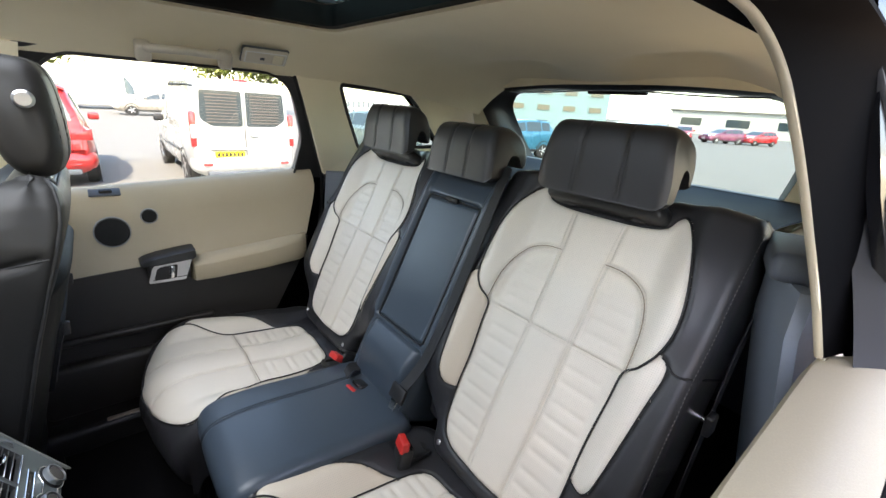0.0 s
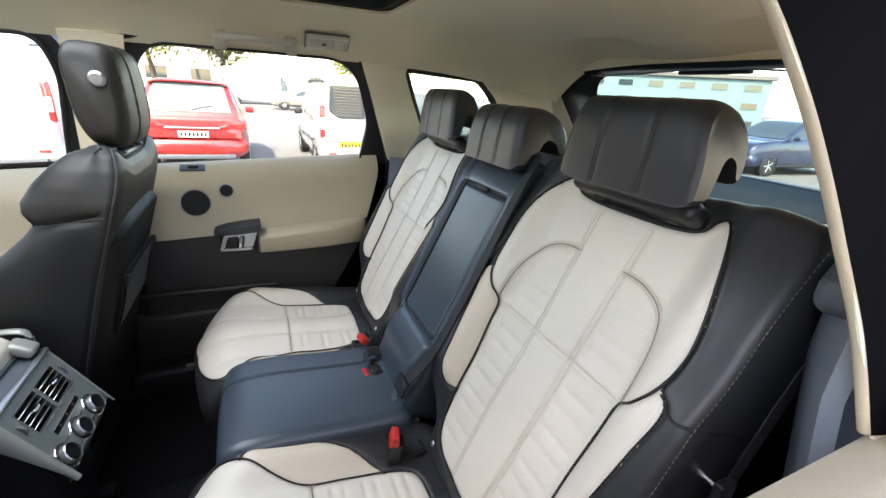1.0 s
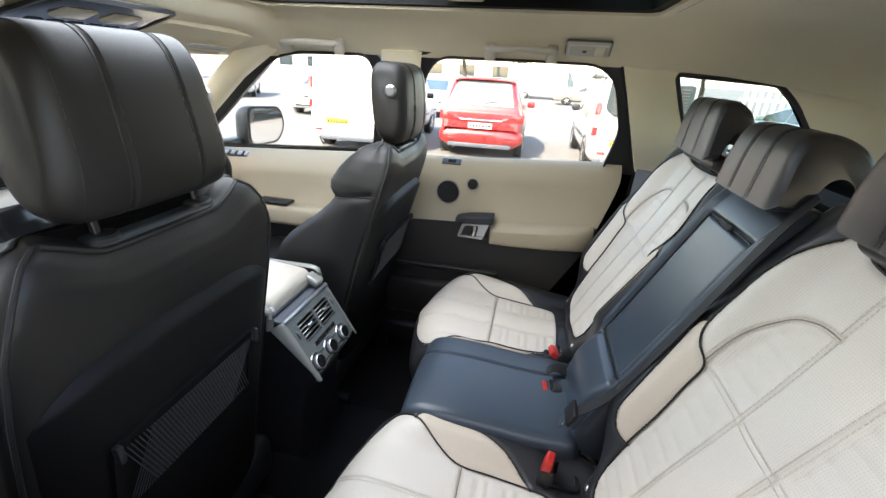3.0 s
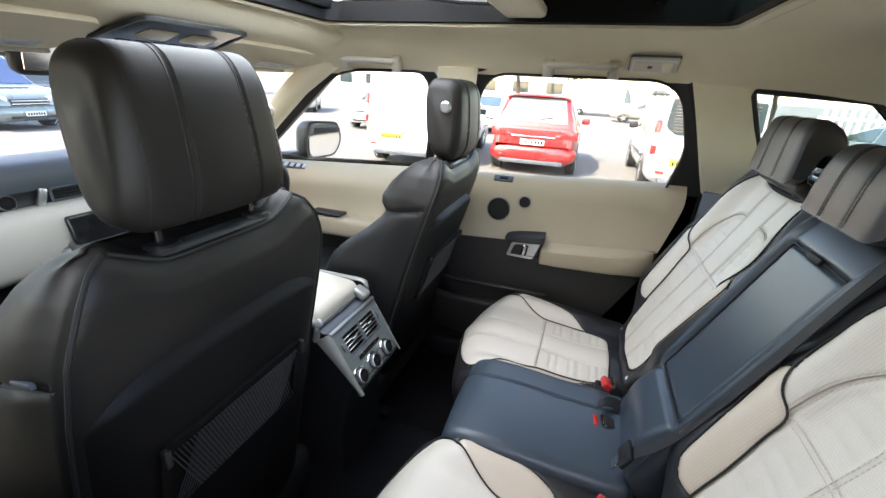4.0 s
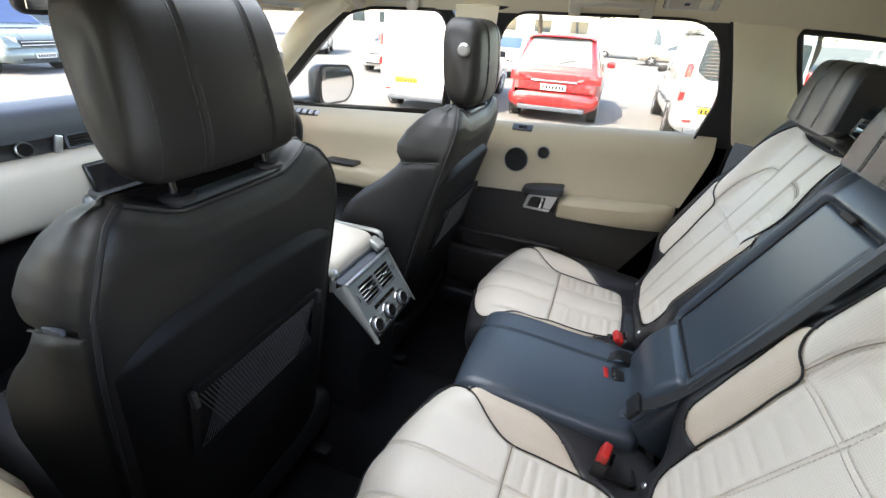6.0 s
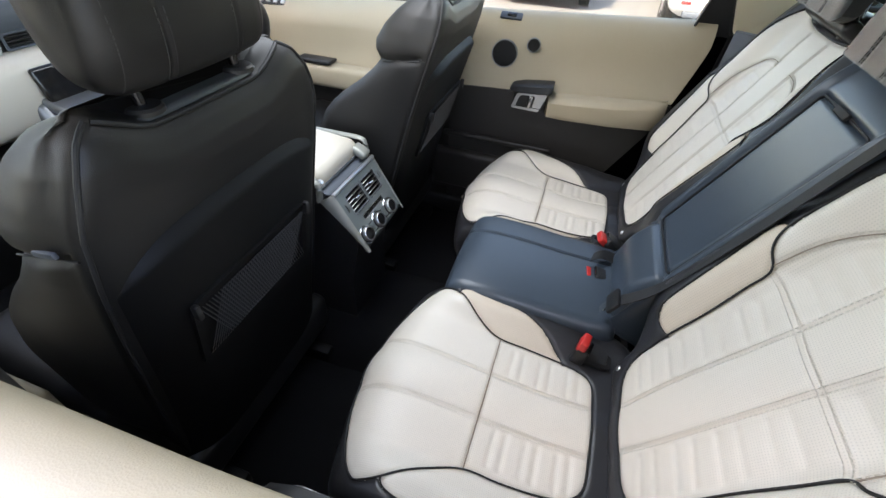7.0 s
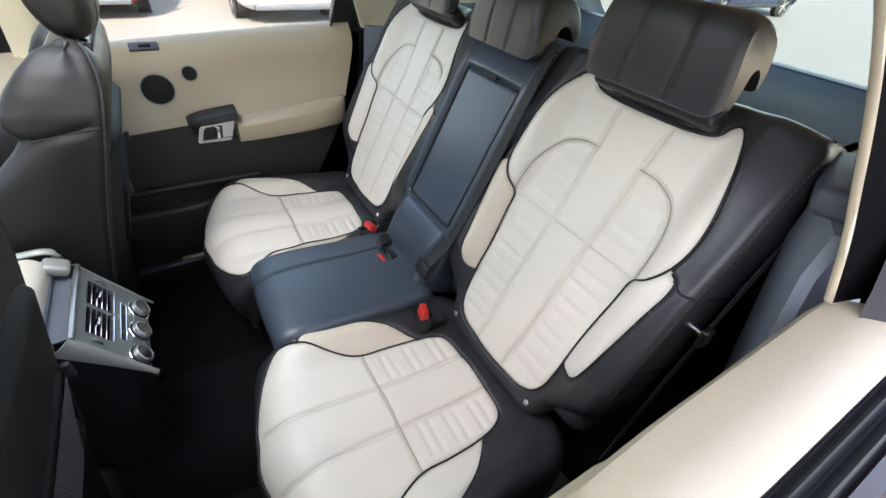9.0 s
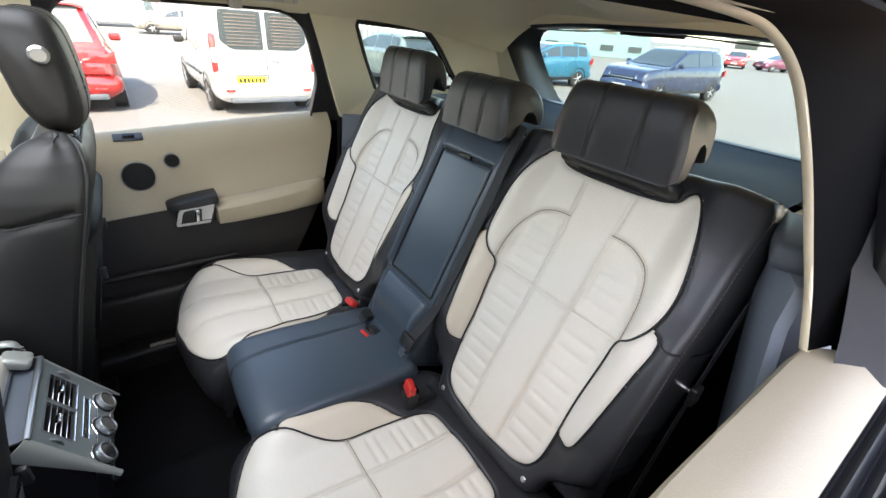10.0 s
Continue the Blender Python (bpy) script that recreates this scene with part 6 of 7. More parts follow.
def grab_handle(x0, x1, y, z, side):
    g = thing("grab_handle", "pale plastic grab handle on the roof edge", "grab handle", "grab handles")
    t = pose(0, 0, 0, side * 35, 0, 0)
    n = x1 - x0
    line = smooth_line([(x0 + 0.008, side * (y + 0.018), z + 0.004), (x0 + 0.014, side * (y - 0.006), z - 0.004), (x0 + 0.03, side * (y - 0.020), z - 0.006), (x0 + n / 2, side * (y - 0.022), z - 0.004), (x1 - 0.03, side * (y - 0.020), z - 0.006), (x1 - 0.014, side * (y - 0.006), z - 0.004), (x1 - 0.008, side * (y + 0.018), z + 0.004)], 6)
    part("grip", tube(line, 0.0135, 12, flat=0.75), PALE_PLASTIC, g)
    for x in (x0 + 0.008, x1 - 0.008):
        part("mount", soft_box((0.034, 0.034, 0.046), (x, side * (y + 0.006), z - 0.012), 0.008, 3, t), PALE_PLASTIC, g)
    part("recess", soft_box((n, 0.02, 0.030), (x0 + n / 2, side * (y + 0.026), z + 0.020), 0.006, 3, t), PALE_PLASTIC, g)


for s in (1, -1):
    grab_handle(0.178, 0.378, 0.578, 1.622 if s > 0 else 1.66, s)
    grab_handle(-0.505, -0.300, 0.575, 1.615 if s > 0 else 1.65, s)
    rl = thing("reading_lamp", "pale oblong reading lamp on the roof edge", "lamp", "reading lamps")
    ft = pose(0.468, s * 0.556, 1.628 if s > 0 else 1.662, s * -40, 0, 0)
    # oversized slate plate paints the shadow line round the lamp
    b = soft_box((0.126, 0.056, 0.010), (0, 0, 0.002), 0.005, 3)
    b.transform(ft)
    part("shadow_gap", b, SLATE_TRIM, rl)
    b = soft_box((0.122, 0.052, 0.014), (0, 0, -0.001), 0.006, 3)
    b.transform(ft)
    part("housing", b, PALE_PLASTIC, rl)
    b = soft_box((0.112, 0.043, 0.006), (0, 0, -0.006), 0.003, 2)
    b.transform(ft)
    part("rim", b, SILVER, rl)
    b = soft_box((0.104, 0.036, 0.006), (0, 0, -0.008), 0.003, 2)
    b.transform(ft)
    part("cover", b, PALE_PLASTIC, rl)
    b = soft_box((0.028, 0.032, 0.010), (0.032, 0, -0.009), 0.004, 3)
    b.transform(ft)
    part("lens", b, LAMP_LENS, rl, "frosted amber lens")
    b = soft_box((0.012, 0.008, 0.004), (-0.01, 0, -0.011), 0.001, 2)
    b.transform(ft)
    part("switch", b, SLATE_TRIM, rl)


# ---- car park ----
ASPHALT = mat("worn_asphalt", (0.152, 0.149, 0.142), 0.9, vary=0.14, scale=0.7, fine=60, bump=0.5, depth=0.004)
TYRE = mat("tyre_rubber", (0.02, 0.02, 0.02), 0.8, vary=0.2, fine=120, bump=0.4, depth=0.003)
ALLOY = mat("alloy", (0.55, 0.55, 0.56), 0.35, metal=0.9, vary=0.05, bump=0.0)
DARK_GLASS = mat("car_window_glass", (0.035, 0.05, 0.055), 0.05, vary=0.2, scale=2, bump=0.0, spec=0.9)
BLUE_GLASS = mat("blue_windscreen_glass", (0.05, 0.09, 0.20), 0.05, vary=0.2, scale=2, bump=0.0, spec=0.9)
RED_LENS = mat("red_lamp_lens", (0.55, 0.02, 0.02), 0.15, vary=0.1, bump=0.0, coat=1.0)
CLEAR_LENS = mat("clear_lamp_lens", (0.75, 0.75, 0.75), 0.1, vary=0.1, bump=0.0, coat=1.0)
# Base paler than the other car glass, standing in for reflections.
GREY_GLASS = mat("pale_reflecting_glass", (0.16, 0.19, 0.19), 0.06, vary=0.25, scale=3, bump=0.0, spec=0.9)
YELLOW = mat("yellow_plate", (0.85, 0.62, 0.02), 0.4, vary=0.03, bump=0.0)
WHITE_PLATE = mat("white_plate", (0.8, 0.8, 0.78), 0.4, vary=0.03, bump=0.0)


GROUND = -0.25


def out_there(x, y):
    """A place in the car park, on the ground."""
    return Vector((0.3 + (x - 0.3) * 1.165, -0.8 + (y + 0.8) * 1.165, GROUND))


def paint(name, color, metal=0.0):
    return mat(name, color, 0.28, metal=metal, vary=0.04, scale=1.5, fine=900, bump=0.0, coat=1.0)


SHAPES = {
    # belt line and top line of each kind, x from the rear (negative: from the front end), z over the ground; H marks the roof
    "hatch": ([(0, 0.58), (0.04, 0.80), (0.10, 0.97), (0.5, 1.03), (-1.2, 0.98), (-0.5, 0.88), (-0.15, 0.74), (0.0, 0.50)],
              [(0, 0.62), (0.02, 0.80), (0.06, 0.99), (0.12, 1.10), (0.30, -0.17), (0.42, -0.05), (0.60, -0.015), (1.1, 0.0), (1.75, -0.03), (2.15, -0.12), (-1.05, 1.03), (-0.5, 0.92), (-0.15, 0.79), (0.0, 0.54)]),
    "sedan": ([(0, 0.62), (0.05, 0.82), (0.2, 0.93), (1.0, 0.95), (-1.4, 0.92), (-0.5, 0.80), (-0.15, 0.66), (0.0, 0.46)],
              [(0, 0.66), (0.04, 0.86), (0.2, 0.985), (0.62, 1.01), (0.95, -0.22), (1.35, -0.04), (1.9, 0.0), (2.4, -0.04), (2.7, -0.10), (-1.25, 0.96), (-0.5, 0.84), (-0.15, 0.70), (0.0, 0.50)]),
    "suv": ([(0, 0.70), (0.05, 0.92), (0.12, 1.04), (0.6, 1.08), (-1.3, 1.05), (-0.5, 0.98), (-0.12, 0.84), (0.0, 0.55)],
            [(0, 0.74), (0.03, 0.94), (0.08, 1.10), (0.34, -0.20), (0.55, -0.05), (0.9, 0.0), (1.9, -0.02), (2.5, -0.12), (-1.25, 1.09), (-0.5, 1.02), (-0.12, 0.90), (0.0, 0.60)]),
    "van": ([(0, 1.02), (0.1, 1.04), (-1.3, 1.04), (-0.9, 1.00), (-0.3, 0.84), (-0.08, 0.70), (0.0, 0.50)],
            [(0, -0.10), (0.03, -0.045), (0.10, -0.015), (0.3, 0.0), (-2.1, 0.0), (-1.80, -0.06), (-1.62, -0.18), (-0.90, 1.16), (-0.55, 1.07), (-0.22, 0.95), (-0.06, 0.80), (0.0, 0.55)]),
}


def vehicle(name, label, category, colour, L, W, H, kind, at, yaw, glass=None, plate_mat=None, group="parked vehicles", blank=False):
    """A parked vehicle: x forward from its rear, y across."""
    v = thing(name, label, category, group)
    glass = glass or DARK_GLASS
    hw = W / 2
    van = kind == "van"
    lines = []
    for k, line in enumerate(SHAPES[kind]):
        flat = []
        for j, (x, z) in enumerate(line):
            front = x < 0 or j == len(line) - 1
            flat.append((L + x if front else x, H + z if (k == 1 and z <= 0) else z))
        lines.append(smooth_line([(x, 0, z) for x, z in flat], 4))
    (BX, BZ), (TX, TZ) = (([p.x for p in q], [p.z for p in q]) for q in lines)
    BX, TX = np.maximum.accumulate(BX), np.maximum.accumulate(TX)

    def section(x):
        """Half widths and heights of the body at x: belt, roof edge, top."""
        end = min(x, L - x)
        w = hw * ((0.93 if van and x < L / 2 else 0.84) + (0.07 if van and x < L / 2 else 0.16) * min(1, max(0, end) / 0.5) ** 0.55)
        zb, zt = float(np.interp(x, BX, BZ)), float(np.interp(x, TX, TZ))
        h = max(0.012, zt - zb)
        wr = w * (0.965 - (0.10 if van else 0.22) * min(1, h / 0.55))
        return w, zb, h, wr

    def outline(x):
        w, zb, h, wr = section(x)
        end = min(x, L - x)
        lo = 0.24 + 0.12 * max(0, 1 - end / 0.12)
        half = [(0, lo), (w * 0.80, lo), (w * 0.93, lo + 0.05), (w * 0.985, lo + 0.16), (w, lo + 0.30), (w * 0.995, lo + 0.30 + (zb - lo - 0.36) * 0.5), (w * 0.985, zb - 0.07), (w * 0.965, zb - 0.02), (w * 0.945, zb)]
        for q in (0.3, 0.6, 0.86):
            half.append((w * 0.945 + (wr - w * 0.945) * q / 0.86, zb + h * q))
        half += [(wr * 0.955, zb + 0.945 * h), (wr * 0.85, zb + 0.985 * h), (wr * 0.5, zb + 0.997 * h), (0, zb + h)]
        return [Vector((x, y, z)) for y, z in half + [(-y, z) for y, z in half[-2:0:-1]]]

    xs = sorted({round(float(x), 3) for x in list(TX) + list(np.linspace(0.0, L, 24)) + [0.02, 0.08, L - 0.08, L - 0.02]})
    body = part("body", loft([outline(x) for x in xs]), colour, v)

    def flank(s, x, q, out=0.006):
        w, zb, h, wr = section(x)
        return Vector((x, s * (w * 0.945 + (wr - w * 0.945) * q / 0.86 + out), zb + h * q + out * 0.3))

    def crown(x, y, out=0.007, way=-1):
        w, zb, h, wr = section(x)
        z = float(np.interp(abs(y), (0, wr * 0.5, wr * 0.85, wr * 0.955, wr), (zb + h, zb + 0.997 * h, zb + 0.985 * h, zb + 0.945 * h, zb + 0.86 * h)))
        return Vector((x + way * out * 0.6, y, z + out * 0.8))

    def screen_pane(name, x0, x1, q, way):
        return part(name, sheet(lambda a, b: crown(b, a * q * section(b)[3], 0.007, way), np.linspace(-1, 1, 13), np.linspace(x0, x1, 10), 0.004), glass, v)

    def side_pane(s, x0, x1, q0=0.10, q1=0.82):
        return part("window", sheet(lambda a, b: flank(s, a, b), np.linspace(x0, x1, 8), np.linspace(q0, q1, 5), 0.004), glass, v)
    rear = lambda y, z, out=0.0: Vector((-0.004 - out, y, z))
    if van:
        z0, z1 = H * 0.585, H * 0.90
        if not blank:
            for s in (-1, 1):
                w = part("window", plate([(s * 0.035, z0, 0.04), (s * hw * 0.60, z0, 0.05), (s * hw * 0.80, z0 + 0.13, 0.06), (s * hw * 0.77, z1, 0.05), (s * 0.035, z1, 0.04)], lambda y, z: rear(y, z, 0.004), 0.006), glass, v, "dark rear door glass")
                for k in range(10):
                    z = z0 + 0.07 + (z1 - z0 - 0.14) * k / 9
                    part("louvre", soft_box((0.010, hw * 0.56, 0.018), rear(s * hw * 0.40, z, 0.014), 0.004, 1), LOUVRE, w)
        part("door_gap", soft_box((0.008, 0.014, H * 0.66), rear(0, H * 0.55, 0.001), 0.002, 1), BLACK_TRIM, v)
        part("door_handle", soft_box((0.04, 0.16, 0.045), rear(-0.16, H * 0.50, 0.02), 0.016), SILVER, v)
        for s in (-1, 1):
            side_pane(s, L - 1.72, L - 1.18, 0.06, 0.80)
            part("roof_gutter", tube([flank(s, x, 0.86, 0.012) for x in np.linspace(0.1, L - 2.0, 8)], 0.012, 6), BLACK_TRIM, v)
            part("rub_strip", tube([(x, s * (hw + 0.004), 0.62) for x in np.linspace(1.2, L - 1.35, 4)], 0.022, 6), BLACK_TRIM, v)
        screen_pane("windscreen", L - 1.62, L - 0.93, 0.93, 1)
        part("bonnet_slot", soft_box((0.05, W * 0.50, 0.03), crown(L - 0.62, 0, 0.008), 0.01), BLACK_TRIM, v)
    else:
        r0, r1 = {"hatch": (0.13, 0.36), "suv": (0.11, 0.40), "sedan": (0.68, 1.15)}[kind]
        f0, f1 = {"hatch": (2.05, L - 1.07), "suv": (2.4, L - 1.28), "sedan": (2.62, L - 1.27)}[kind]
        screen_pane("rear_window", r0, r1, 0.86, -1)
        screen_pane("windscreen", f0, f1, 0.90, 1)
        mid = (r1 + f0) / 2 + 0.12
        for s in (-1, 1):
            side_pane(s, r1 + 0.02, mid - 0.52, 0.14)
            side_pane(s, mid - 0.46, mid + 0.30)
            side_pane(s, mid + 0.38, f0 + (L - 1.25 - f0) * 0.75, 0.10, 0.80)
            part("sill_trim", soft_box((L - 2.2, 0.03, 0.08), (L / 2, s * (hw * 0.985), 0.32), 0.01, 2), BLACK_TRIM, v)
            for x in (mid - 0.30, mid + 0.55):
                part("side_handle", soft_box((0.18, 0.02, 0.025), (x, s * (hw * 0.99), section(x)[1] - 0.12), 0.006, 2), colour, v)
        if kind != "sedan":
            part("spoiler", sheet(lambda a, b: crown(0.44, a * section(0.44)[3], 0.012) + Vector((-0.17 * b + 0.03 * a * a, 0, 0.012 * b - 0.008)), np.linspace(-0.97, 0.97, 13), np.linspace(0, 1, 4), 0.025), colour, v)
            part("rear_wiper", tube([crown(0.14, 0.0, 0.02), crown(0.16, -0.18, 0.022), crown(0.17, -0.36, 0.022)], 0.010, 6), BLACK_TRIM, v)
    # wheels under dark arches
    for x in (0.72 if not van else 0.80, L - 0.80):
        for s in (-1, 1):
            w = part("wheel", disc((x, s * (hw - 0.20), 0.31), (0, s, 0), 0.31, 0.20, 28, 0.05), TYRE, v)
            part("rim", disc((x, s * (hw - 0.035), 0.31), (0, s, 0), 0.205, 0.030, 28, 0.012, 0.05), ALLOY, w)
            for k in range(5):
                a = 2 * math.pi * k / 5
                part("spoke", tube([(x, s * (hw - 0.008), 0.31), (x + 0.19 * math.cos(a), s * (hw - 0.012), 0.31 + 0.19 * math.sin(a))], 0.022, 6), ALLOY, w)
            part("arch", disc((x, s * (hw - 0.006), 0.34), (0, s, 0), 0.365, 0.010, 28, 0.004, 0.325), BLACK_TRIM, v)
    # bumpers, lamps, plates
    bar = lambda x, z, r, w, way: tube(smooth_line([(x + way * 0.20, -w, z), (x + way * 0.05, -w * 0.93, z), (x, -w * 0.6, z), (x - way * 0.012, 0, z), (x, w * 0.6, z), (x + way * 0.05, w * 0.93, z), (x + way * 0.20, w, z)], 4), r, 10, flat=1.9)
    part("rear_bumper", bar(0.02, 0.47, 0.075, hw * 0.93, 1), colour, v)
    part("rear_diffuser", soft_box((0.12, W * 0.74, 0.10), (0.03, 0, 0.29), 0.03, 2), SLATE_TRIM, v)
    part("front_bumper", bar(L - 0.02, 0.46, 0.085, hw * 0.92, -1), colour, v)
    part("lower_grille", soft_box((0.05, W * 0.62, 0.07), (L + 0.045, 0, 0.36), 0.015, 2), BLACK_TRIM, v)
    gz = 0.66 if not van else 0.74
    grille = part("grille", soft_box((0.08, W * 0.50, 0.17), (L - 0.05, 0, gz), 0.02, 2), BLACK_TRIM, v)
    for k in range(2):
        part("grille_bar", soft_box((0.02, W * 0.48, 0.025), (L - 0.005, 0, gz - 0.04 + 0.08 * k), 0.008, 2), SILVER, grille)
    for s in (-1, 1):
        if van:
            lamp = part("tail_lamp", soft_box((0.09, 0.10, 0.62), (0.035, s * (hw * 0.925), H * 0.55), 0.03, 3), RED_LENS, v, "tall red and white tail lamp")
            part("reversing_lamp", soft_box((0.09, 0.085, 0.24), (0.024, s * (hw * 0.925), H * 0.535), 0.02, 2), CLEAR_LENS, lamp)
        else:
            zl = section(0.05)[1] + 0.02
            lamp = part("tail_lamp", loft([[Vector((0.012 + 0.34 * max(0, a - 0.55) ** 1.3 + 0.02, s * hw * (0.50 + 0.475 * min(1, a * 1.25)), zl + b * (0.05 + 0.17 * a) - 0.06 + 0.06 * a)) + Vector((dx, 0, 0)) for dx, b in ((-0.03, -0.5), (-0.045, 0.0), (-0.03, 0.5), (0.05, 0.5), (0.05, -0.5))] for a in np.linspace(0, 1, 9)]), RED_LENS, v, "red wrap-round tail lamp")
            part("reflector", soft_box((0.03, 0.16, 0.04), (-0.052, s * (hw * 0.66), 0.42), 0.012, 2), RED_LENS, v)
        if van:
            part("reflector", soft_box((0.03, 0.16, 0.05), (-0.056, s * (hw * 0.74), 0.47), 0.012, 2), RED_LENS, v)
        part("headlamp", loft([[Vector((L - 0.05 - 0.42 * a, s * hw * (0.55 + 0.39 * min(1, a * 1.4)), gz + 0.06 + 0.10 * a + b * (0.13 + 0.08 * a))) + Vector((dx, s * dx * 0.6, 0)) for dx, b in ((0.0, -0.6), (0.03, 0.0), (0.0, 0.6), (-0.10, 0.6), (-0.10, -0.6))] for a in np.linspace(0, 1, 7)]), CLEAR_LENS, v, "clear headlamp")
        part("door_mirror", soft_box((0.10, 0.20, 0.15), (L - 1.62 if van else L - 1.55, s * (hw + 0.09), section(L - 1.6)[1] + 0.09), 0.045, 4), BLACK_TRIM if van else colour, v)
    zp, yp = (0.72, 0.0) if not van else (0.64, 0.30)
    if kind in ("hatch", "suv"):
        part("boot_strip", soft_box((0.05, hw * 0.98, 0.035), (0.008, 0, 0.84), 0.010, 2), CHROME, v)
    rear_plate = part("number_plate", soft_box((0.02, 0.52, 0.115), (-0.012, yp, zp), 0.004, 1), plate_mat or YELLOW, v, "number plate")
    for k in range(7):
        part("bar", soft_box((0.004, 0.045, 0.075), (-0.024, yp - 0.205 + 0.068 * k, zp), 0), BLACK_TRIM, rear_plate)
    fp = part("number_plate", soft_box((0.02, 0.52, 0.115), (L + 0.072, 0, 0.44), 0.004, 1), WHITE_PLATE, v, "number plate")
    for k in range(7):
        part("bar", soft_box((0.004, 0.045, 0.075), (L + 0.084, -0.205 + 0.068 * k, 0.44), 0), BLACK_TRIM, fp)
    if van:
        part("plate_shroud", soft_box((0.05, 0.66, 0.05), (0.0, yp, zp + 0.10), 0.012, 2), SILVER, v)
        part("roof_lamp", soft_box((0.06, 0.26, 0.03), (0.10, 0, H - 0.005), 0.01, 2), RED_LENS, v)
    v.matrix_basis = Matrix.Translation(out_there(*at)) @ pose(0, 0, 0, 0, 0, yaw)
    return v


LOUVRE = mat("brown_louvre", (0.11, 0.085, 0.07), 0.5, vary=0.1, fine=200, bump=0.1)
WHITE = paint("white_paint", (0.66, 0.66, 0.65))
SILVER_WHITE = paint("silver_white_paint", (0.43, 0.43, 0.42), 0.2)
RED_PAINT = paint("red_paint", (0.36, 0.014, 0.014))
GREY_PAINT = paint("bronze_grey_paint", (0.30, 0.27, 0.23), 0.4)
BLUE_PAINT = paint("navy_paint", (0.016, 0.026, 0.065), 0.2)
AQUA_PAINT = paint("aqua_paint", (0.025, 0.14, 0.22), 0.2)
PURPLE_PAINT = paint("plum_paint", (0.16, 0.035, 0.075), 0.2)
PALE_BLUE = paint("pale_green_silver_paint", (0.17, 0.215, 0.21), 0.3)
DARK_PAINT = paint("dark_grey_paint", (0.05, 0.05, 0.055), 0.3)

vehicle("hatchback", "bright red five-door hatchback seen from behind", "car", RED_PAINT, 4.05, 1.92, 1.72, "hatch", (-0.72, 7.45), 91, GREY_GLASS, WHITE_PLATE)
vehicle("panel_van", "silver-white small panel van with louvred rear windows", "van", SILVER_WHITE, 4.42, 1.90, 1.98, "van", (2.05, 6.85), 91)
vehicle("panel_van", "white tall panel van parked rear-on", "van", WHITE, 5.0, 1.95, 2.25, "van", (-3.12, 6.9), 92, blank=True)
vehicle("hatchback", "white hatchback with its front to the lane", "car", WHITE, 4.1, 1.72, 1.48, "hatch", (-7.2, 15.6), -84)
vehicle("hatchback", "white small car behind the red one", "car", WHITE, 3.9, 1.68, 1.50, "hatch", (-3.6, 17.5), -90, BLUE_GLASS)
vehicle("saloon_car", "bronze-grey saloon parked side-on across the lane", "car", GREY_PAINT, 4.7, 1.82, 1.44, "sedan", (5.2, 28.0), 180)
vehicle("panel_van", "large white panel van far across the car park", "van", WHITE, 5.9, 2.05, 2.75, "van", (-1.6, 33.5), 2)
vehicle("hatchback", "silver car far down the row of parked cars", "car", SILVER_WHITE, 4.2, 1.75, 1.5, "hatch", (-14.5, 19.5), -60)
vehicle("people_carrier", "pale silver-green van facing the windscreen", "van", PALE_BLUE, 4.9, 1.98, 2.05, "van", (-16.66, 5.45), 8, BLUE_GLASS)
vehicle("saloon_car", "dark grey car half hidden behind a van", "car", DARK_PAINT, 4.4, 1.8, 1.45, "sedan", (-21.5, 10.0), 0)
vehicle("estate_car", "navy blue sport utility car parked side-on", "car", BLUE_PAINT, 4.7, 1.88, 1.68, "suv", (15.8, 6.6), 176)
vehicle("hatchback", "aqua blue hatchback beside a navy car", "car", AQUA_PAINT, 4.1, 1.74, 1.5, "hatch", (13.2, 9.6), 172)
vehicle("hatchback", "red hatchback in the far row of cars", "car", RED_PAINT, 4.1, 1.74, 1.5, "hatch", (44.0, 17.3), 200)
vehicle("hatchback", "plum purple hatchback in the far row of cars", "car", PURPLE_PAINT, 4.1, 1.74, 1.5, "hatch", (45.5, 13.2), 150)
vehicle("hatchback", "red car at the end of the far row", "car", RED_PAINT, 4.1, 1.74, 1.5, "hatch", (48.5, 11.6), 160)
vehicle("estate_car", "dark estate car in the far row of cars", "car", DARK_PAINT, 4.5, 1.8, 1.5, "suv", (52.0, 8.2), 170)
vehicle("hatchback", "light blue car seen through the quarter window", "car", PALE_BLUE, 4.2, 1.75, 1.5, "hatch", (6.3, 8.6), 92)

ground = link_mesh("ground", sheet(lambda y, x: Vector((x, y, GROUND)), np.linspace(-600, 600, 13), np.linspace(-600, 600, 13)), ASPHALT)
tagged(ground, "sunlit grey asphalt of the car park", "ground", kind="structure")

WALL_PALE = mat("pale_render", (0.48, 0.46, 0.42), 0.85, vary=0.1, scale=0.4, fine=30, bump=0.3, depth=0.004)
WALL_TEAL = mat("teal_cladding", (0.14, 0.22, 0.23), 0.6, vary=0.1, scale=0.3, fine=20, bump=0.2, depth=0.004)
BRICK = mat("red_brick", (0.30, 0.13, 0.09), 0.85, vary=0.2, scale=3, fine=30, bump=0.4, depth=0.006)
ROOFING = mat("grey_roof", (0.16, 0.15, 0.14), 0.8, vary=0.15, scale=1, fine=30)


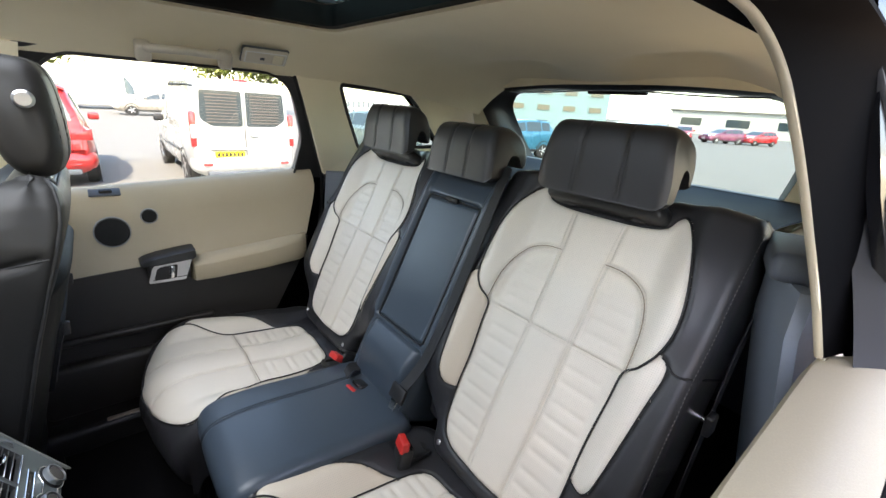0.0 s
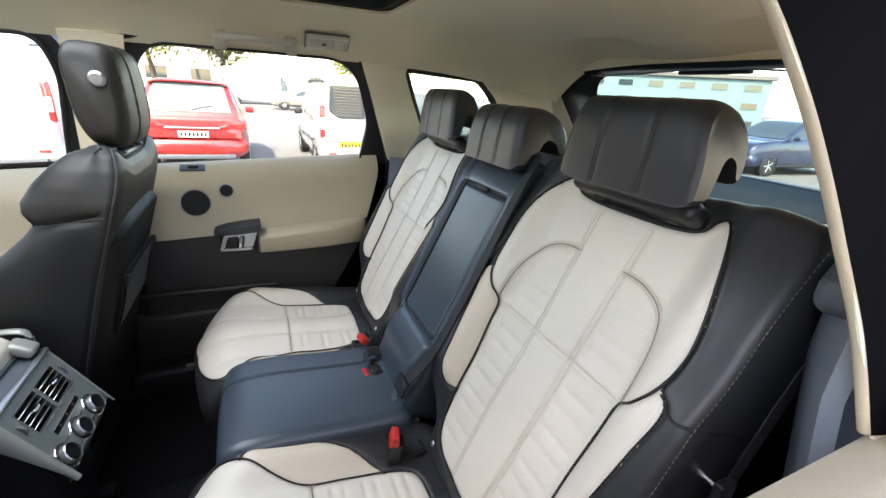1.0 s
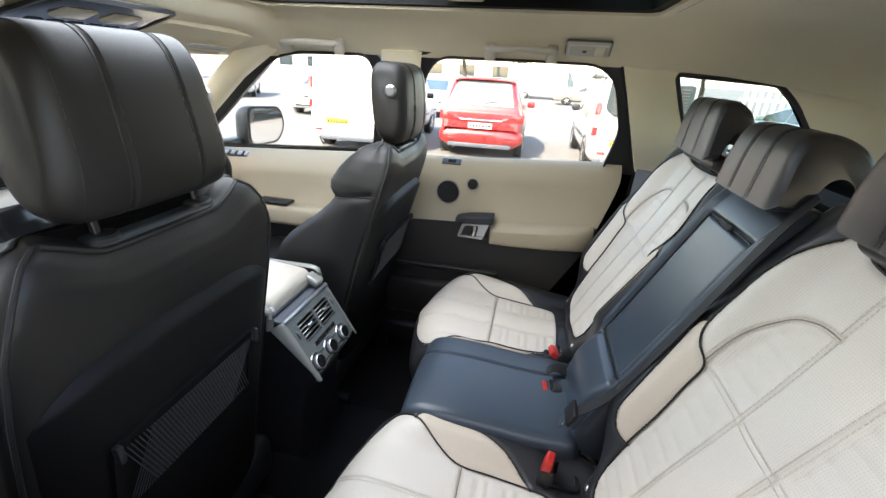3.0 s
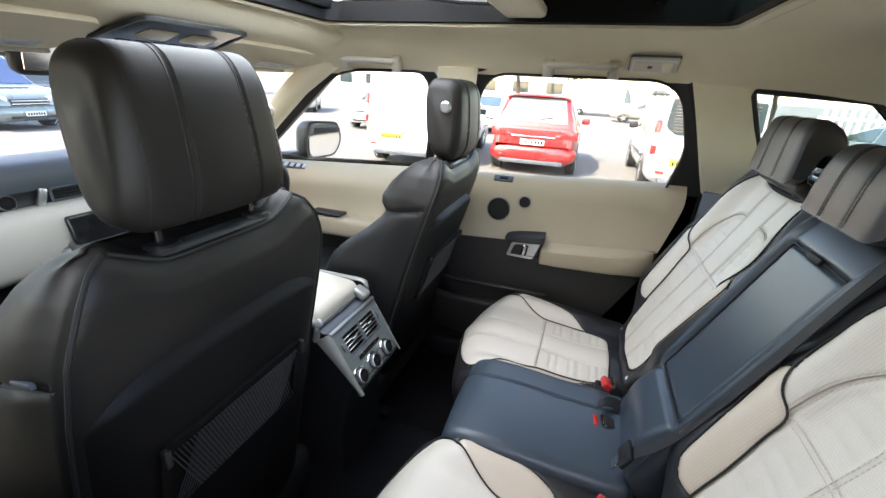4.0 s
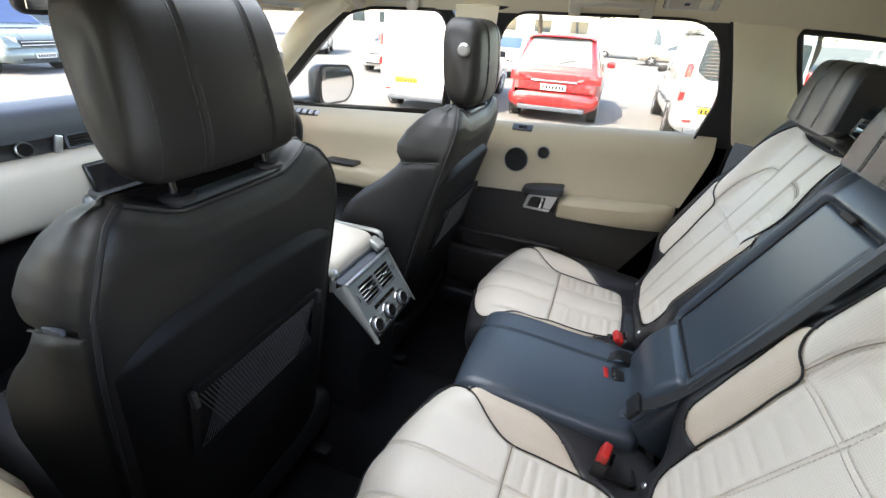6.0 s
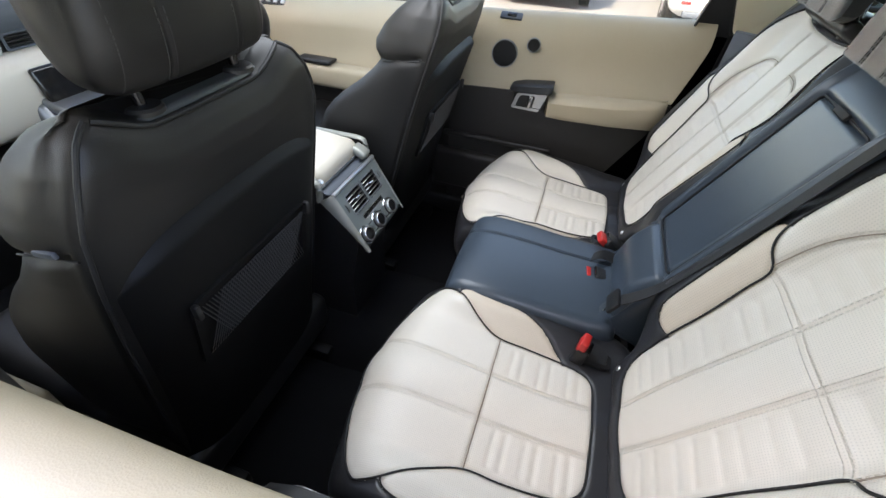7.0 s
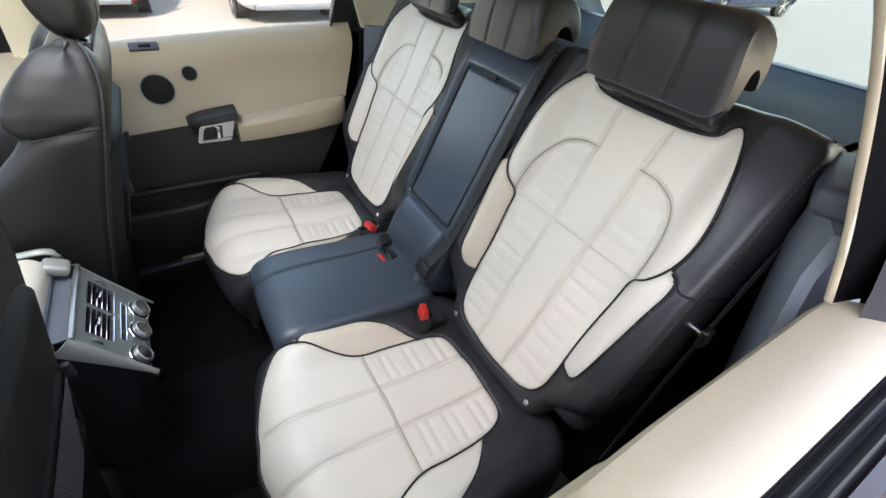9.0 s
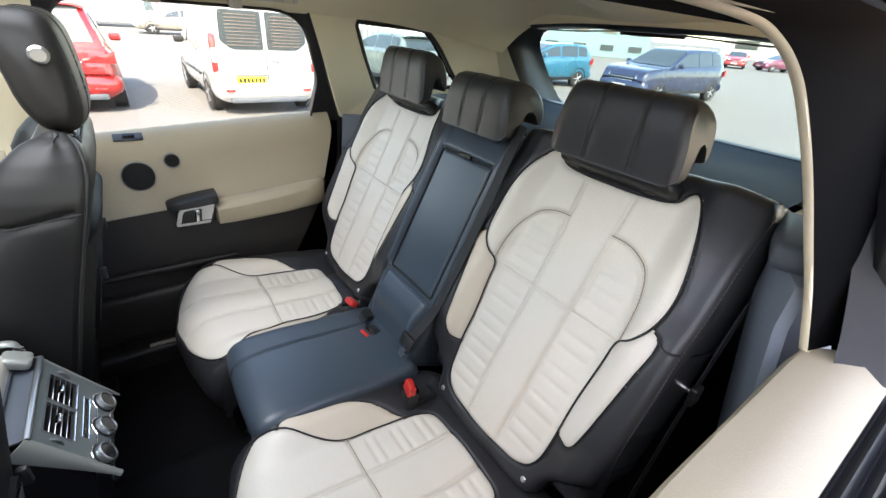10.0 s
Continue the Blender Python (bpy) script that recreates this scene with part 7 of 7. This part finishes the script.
def building(label, at, size, material, roof=True, cols=5, rows=1, yaw=0):
    b = thing("building", label, "building", "buildings")
    w, d, h = size
    part("wall", soft_box((w, d, h), (0, 0, h / 2), 0.03, 1), material, b)
    part("roof", soft_box((w + 0.6, d + 0.6, 0.35), (0, 0, h + 0.17), 0.05, 1), ROOFING, b)
    for r in range(rows):
        for k in range(cols):
            x, z = -w / 2 + w * (k + 0.5) / cols, h * (r + 0.55) / rows
            for s in (-1, 1):
                wd = part("window", soft_box((w / cols * 0.55, 0.10, h / rows * 0.42), (x, s * d / 2, z), 0.02, 1), material, b)
                part("pane", soft_box((w / cols * 0.47, 0.14, h / rows * 0.34), (x, s * d / 2, z), 0.01, 1), DARK_GLASS, wd)
    b.matrix_basis = Matrix.Translation((at[0], at[1], GROUND)) @ pose(0, 0, 0, 0, 0, yaw)


building("long pale rendered workshop beyond the cars", (-46, 20), (44, 9, 4.4), WALL_PALE, cols=9, yaw=90)
# second block is out of view, put there to keep direct sun off the car
building("plain pale rendered block beside the parking bay", (-3.1, -10.5), (5.0, 10, 8.9), WALL_PALE, cols=2, rows=3)
building("red brick gable building", (-40, -9), (14, 9, 6.5), BRICK, cols=4, rows=2, yaw=90)
building("white rendered offices behind the vans", (-20, 62), (34, 10, 7.5), WALL_PALE, cols=8, rows=2)
building("teal clad storage sheds beyond the rear cars", (39, 33), (16, 8, 4.6), WALL_TEAL, cols=6, rows=3, yaw=-42)
building("pale low building at the end of the car park", (96, 20), (40, 10, 4.0), WALL_PALE, cols=5, yaw=90)

# ---- white fence ----
fence = thing("fence", "white slatted fence along the parking bays", "fence")
for k in range(44):
    part("slat", soft_box((0.14, 0.03, 1.7), (9.0 + 0.30 * k, 21.0, 0.60), 0.008, 1), WHITE, fence)
for z in (0.5, 1.45):
    part("rail", soft_box((13.2, 0.05, 0.10), (15.4, 21.04, z - 0.35), 0.01, 1), WHITE, fence)

# ---- trees ----
BARK = mat("bark", (0.10, 0.075, 0.055), 0.9, vary=0.25, scale=4, fine=40, bump=0.8, depth=0.02)
LEAF = mat("spring_leaves", (0.17, 0.20, 0.028), 0.6, vary=0.35, scale=1.2, fine=30, bump=0.0)


def tree(at, height, spread, seed):
    rnd = random.Random(seed)
    t = thing("tree", "leafy yellow-green tree behind the parked vehicles", "tree", "trees")
    trunk = [Vector((0.15 * math.sin(k), 0.1 * math.cos(k * 1.7), height * 0.55 * k / 6)) for k in range(7)]
    bms = [loft([[p + Vector((r * math.cos(a), r * math.sin(a), 0)) for a in (2 * math.pi * j / 8 for j in range(8))] for p, r in zip(trunk, np.linspace(0.24, 0.10, 7))])]
    tips = []
    for k in range(9):
        a, z = rnd.uniform(0, 6.28), height * rnd.uniform(0.28, 0.55)
        p0 = Vector((0, 0, z))
        p2 = Vector((spread * rnd.uniform(0.5, 0.95) * math.cos(a), spread * rnd.uniform(0.5, 0.95) * math.sin(a), z + height * rnd.uniform(0.12, 0.4)))
        p1 = p0.lerp(p2, 0.5) + Vector((0, 0, 0.3))
        bms.append(tube([p0, p1, p2], 0.05, 6))
        tips += [p1, p2, p2 + Vector((rnd.uniform(-1, 1), rnd.uniform(-1, 1), 0.5))]
    tips.append(Vector((0, 0, height * 0.9)))
    part("trunk", joined(*bms), BARK, t)
    verts, faces = [], []
    for tip in tips:
        for _ in range(240):
            o = Vector((rnd.gauss(0, 0.42), rnd.gauss(0, 0.42), rnd.gauss(0, 0.34))) * spread * 0.5 + tip
            n = Vector((rnd.gauss(0, 1), rnd.gauss(0, 1), rnd.gauss(0, 1))).normalized()
            u = n.orthogonal().normalized() * rnd.uniform(0.10, 0.20)
            w = n.cross(u) * 0.6
            i = len(verts)
            verts += [o - u, o - w, o + u, o + w]
            faces.append((i, i + 1, i + 2, i + 3))
    me = bpy.data.meshes.new("crown")
    me.from_pydata([tuple(p) for p in verts], [], faces)
    me.materials.append(LEAF)
    crown = new("crown", me)
    crown.parent = t
    t.location = (*at, GROUND)


for k, (x, y, h, s) in enumerate(((-7, 41, 9, 3.6), (-12, 44, 10, 4.0), (-2, 45, 8, 3.4), (9, 40, 7, 3.2), (14, 43, 8, 3.6), (-34, 34, 9, 4.0))):
    tree((x, y), h, s, k)
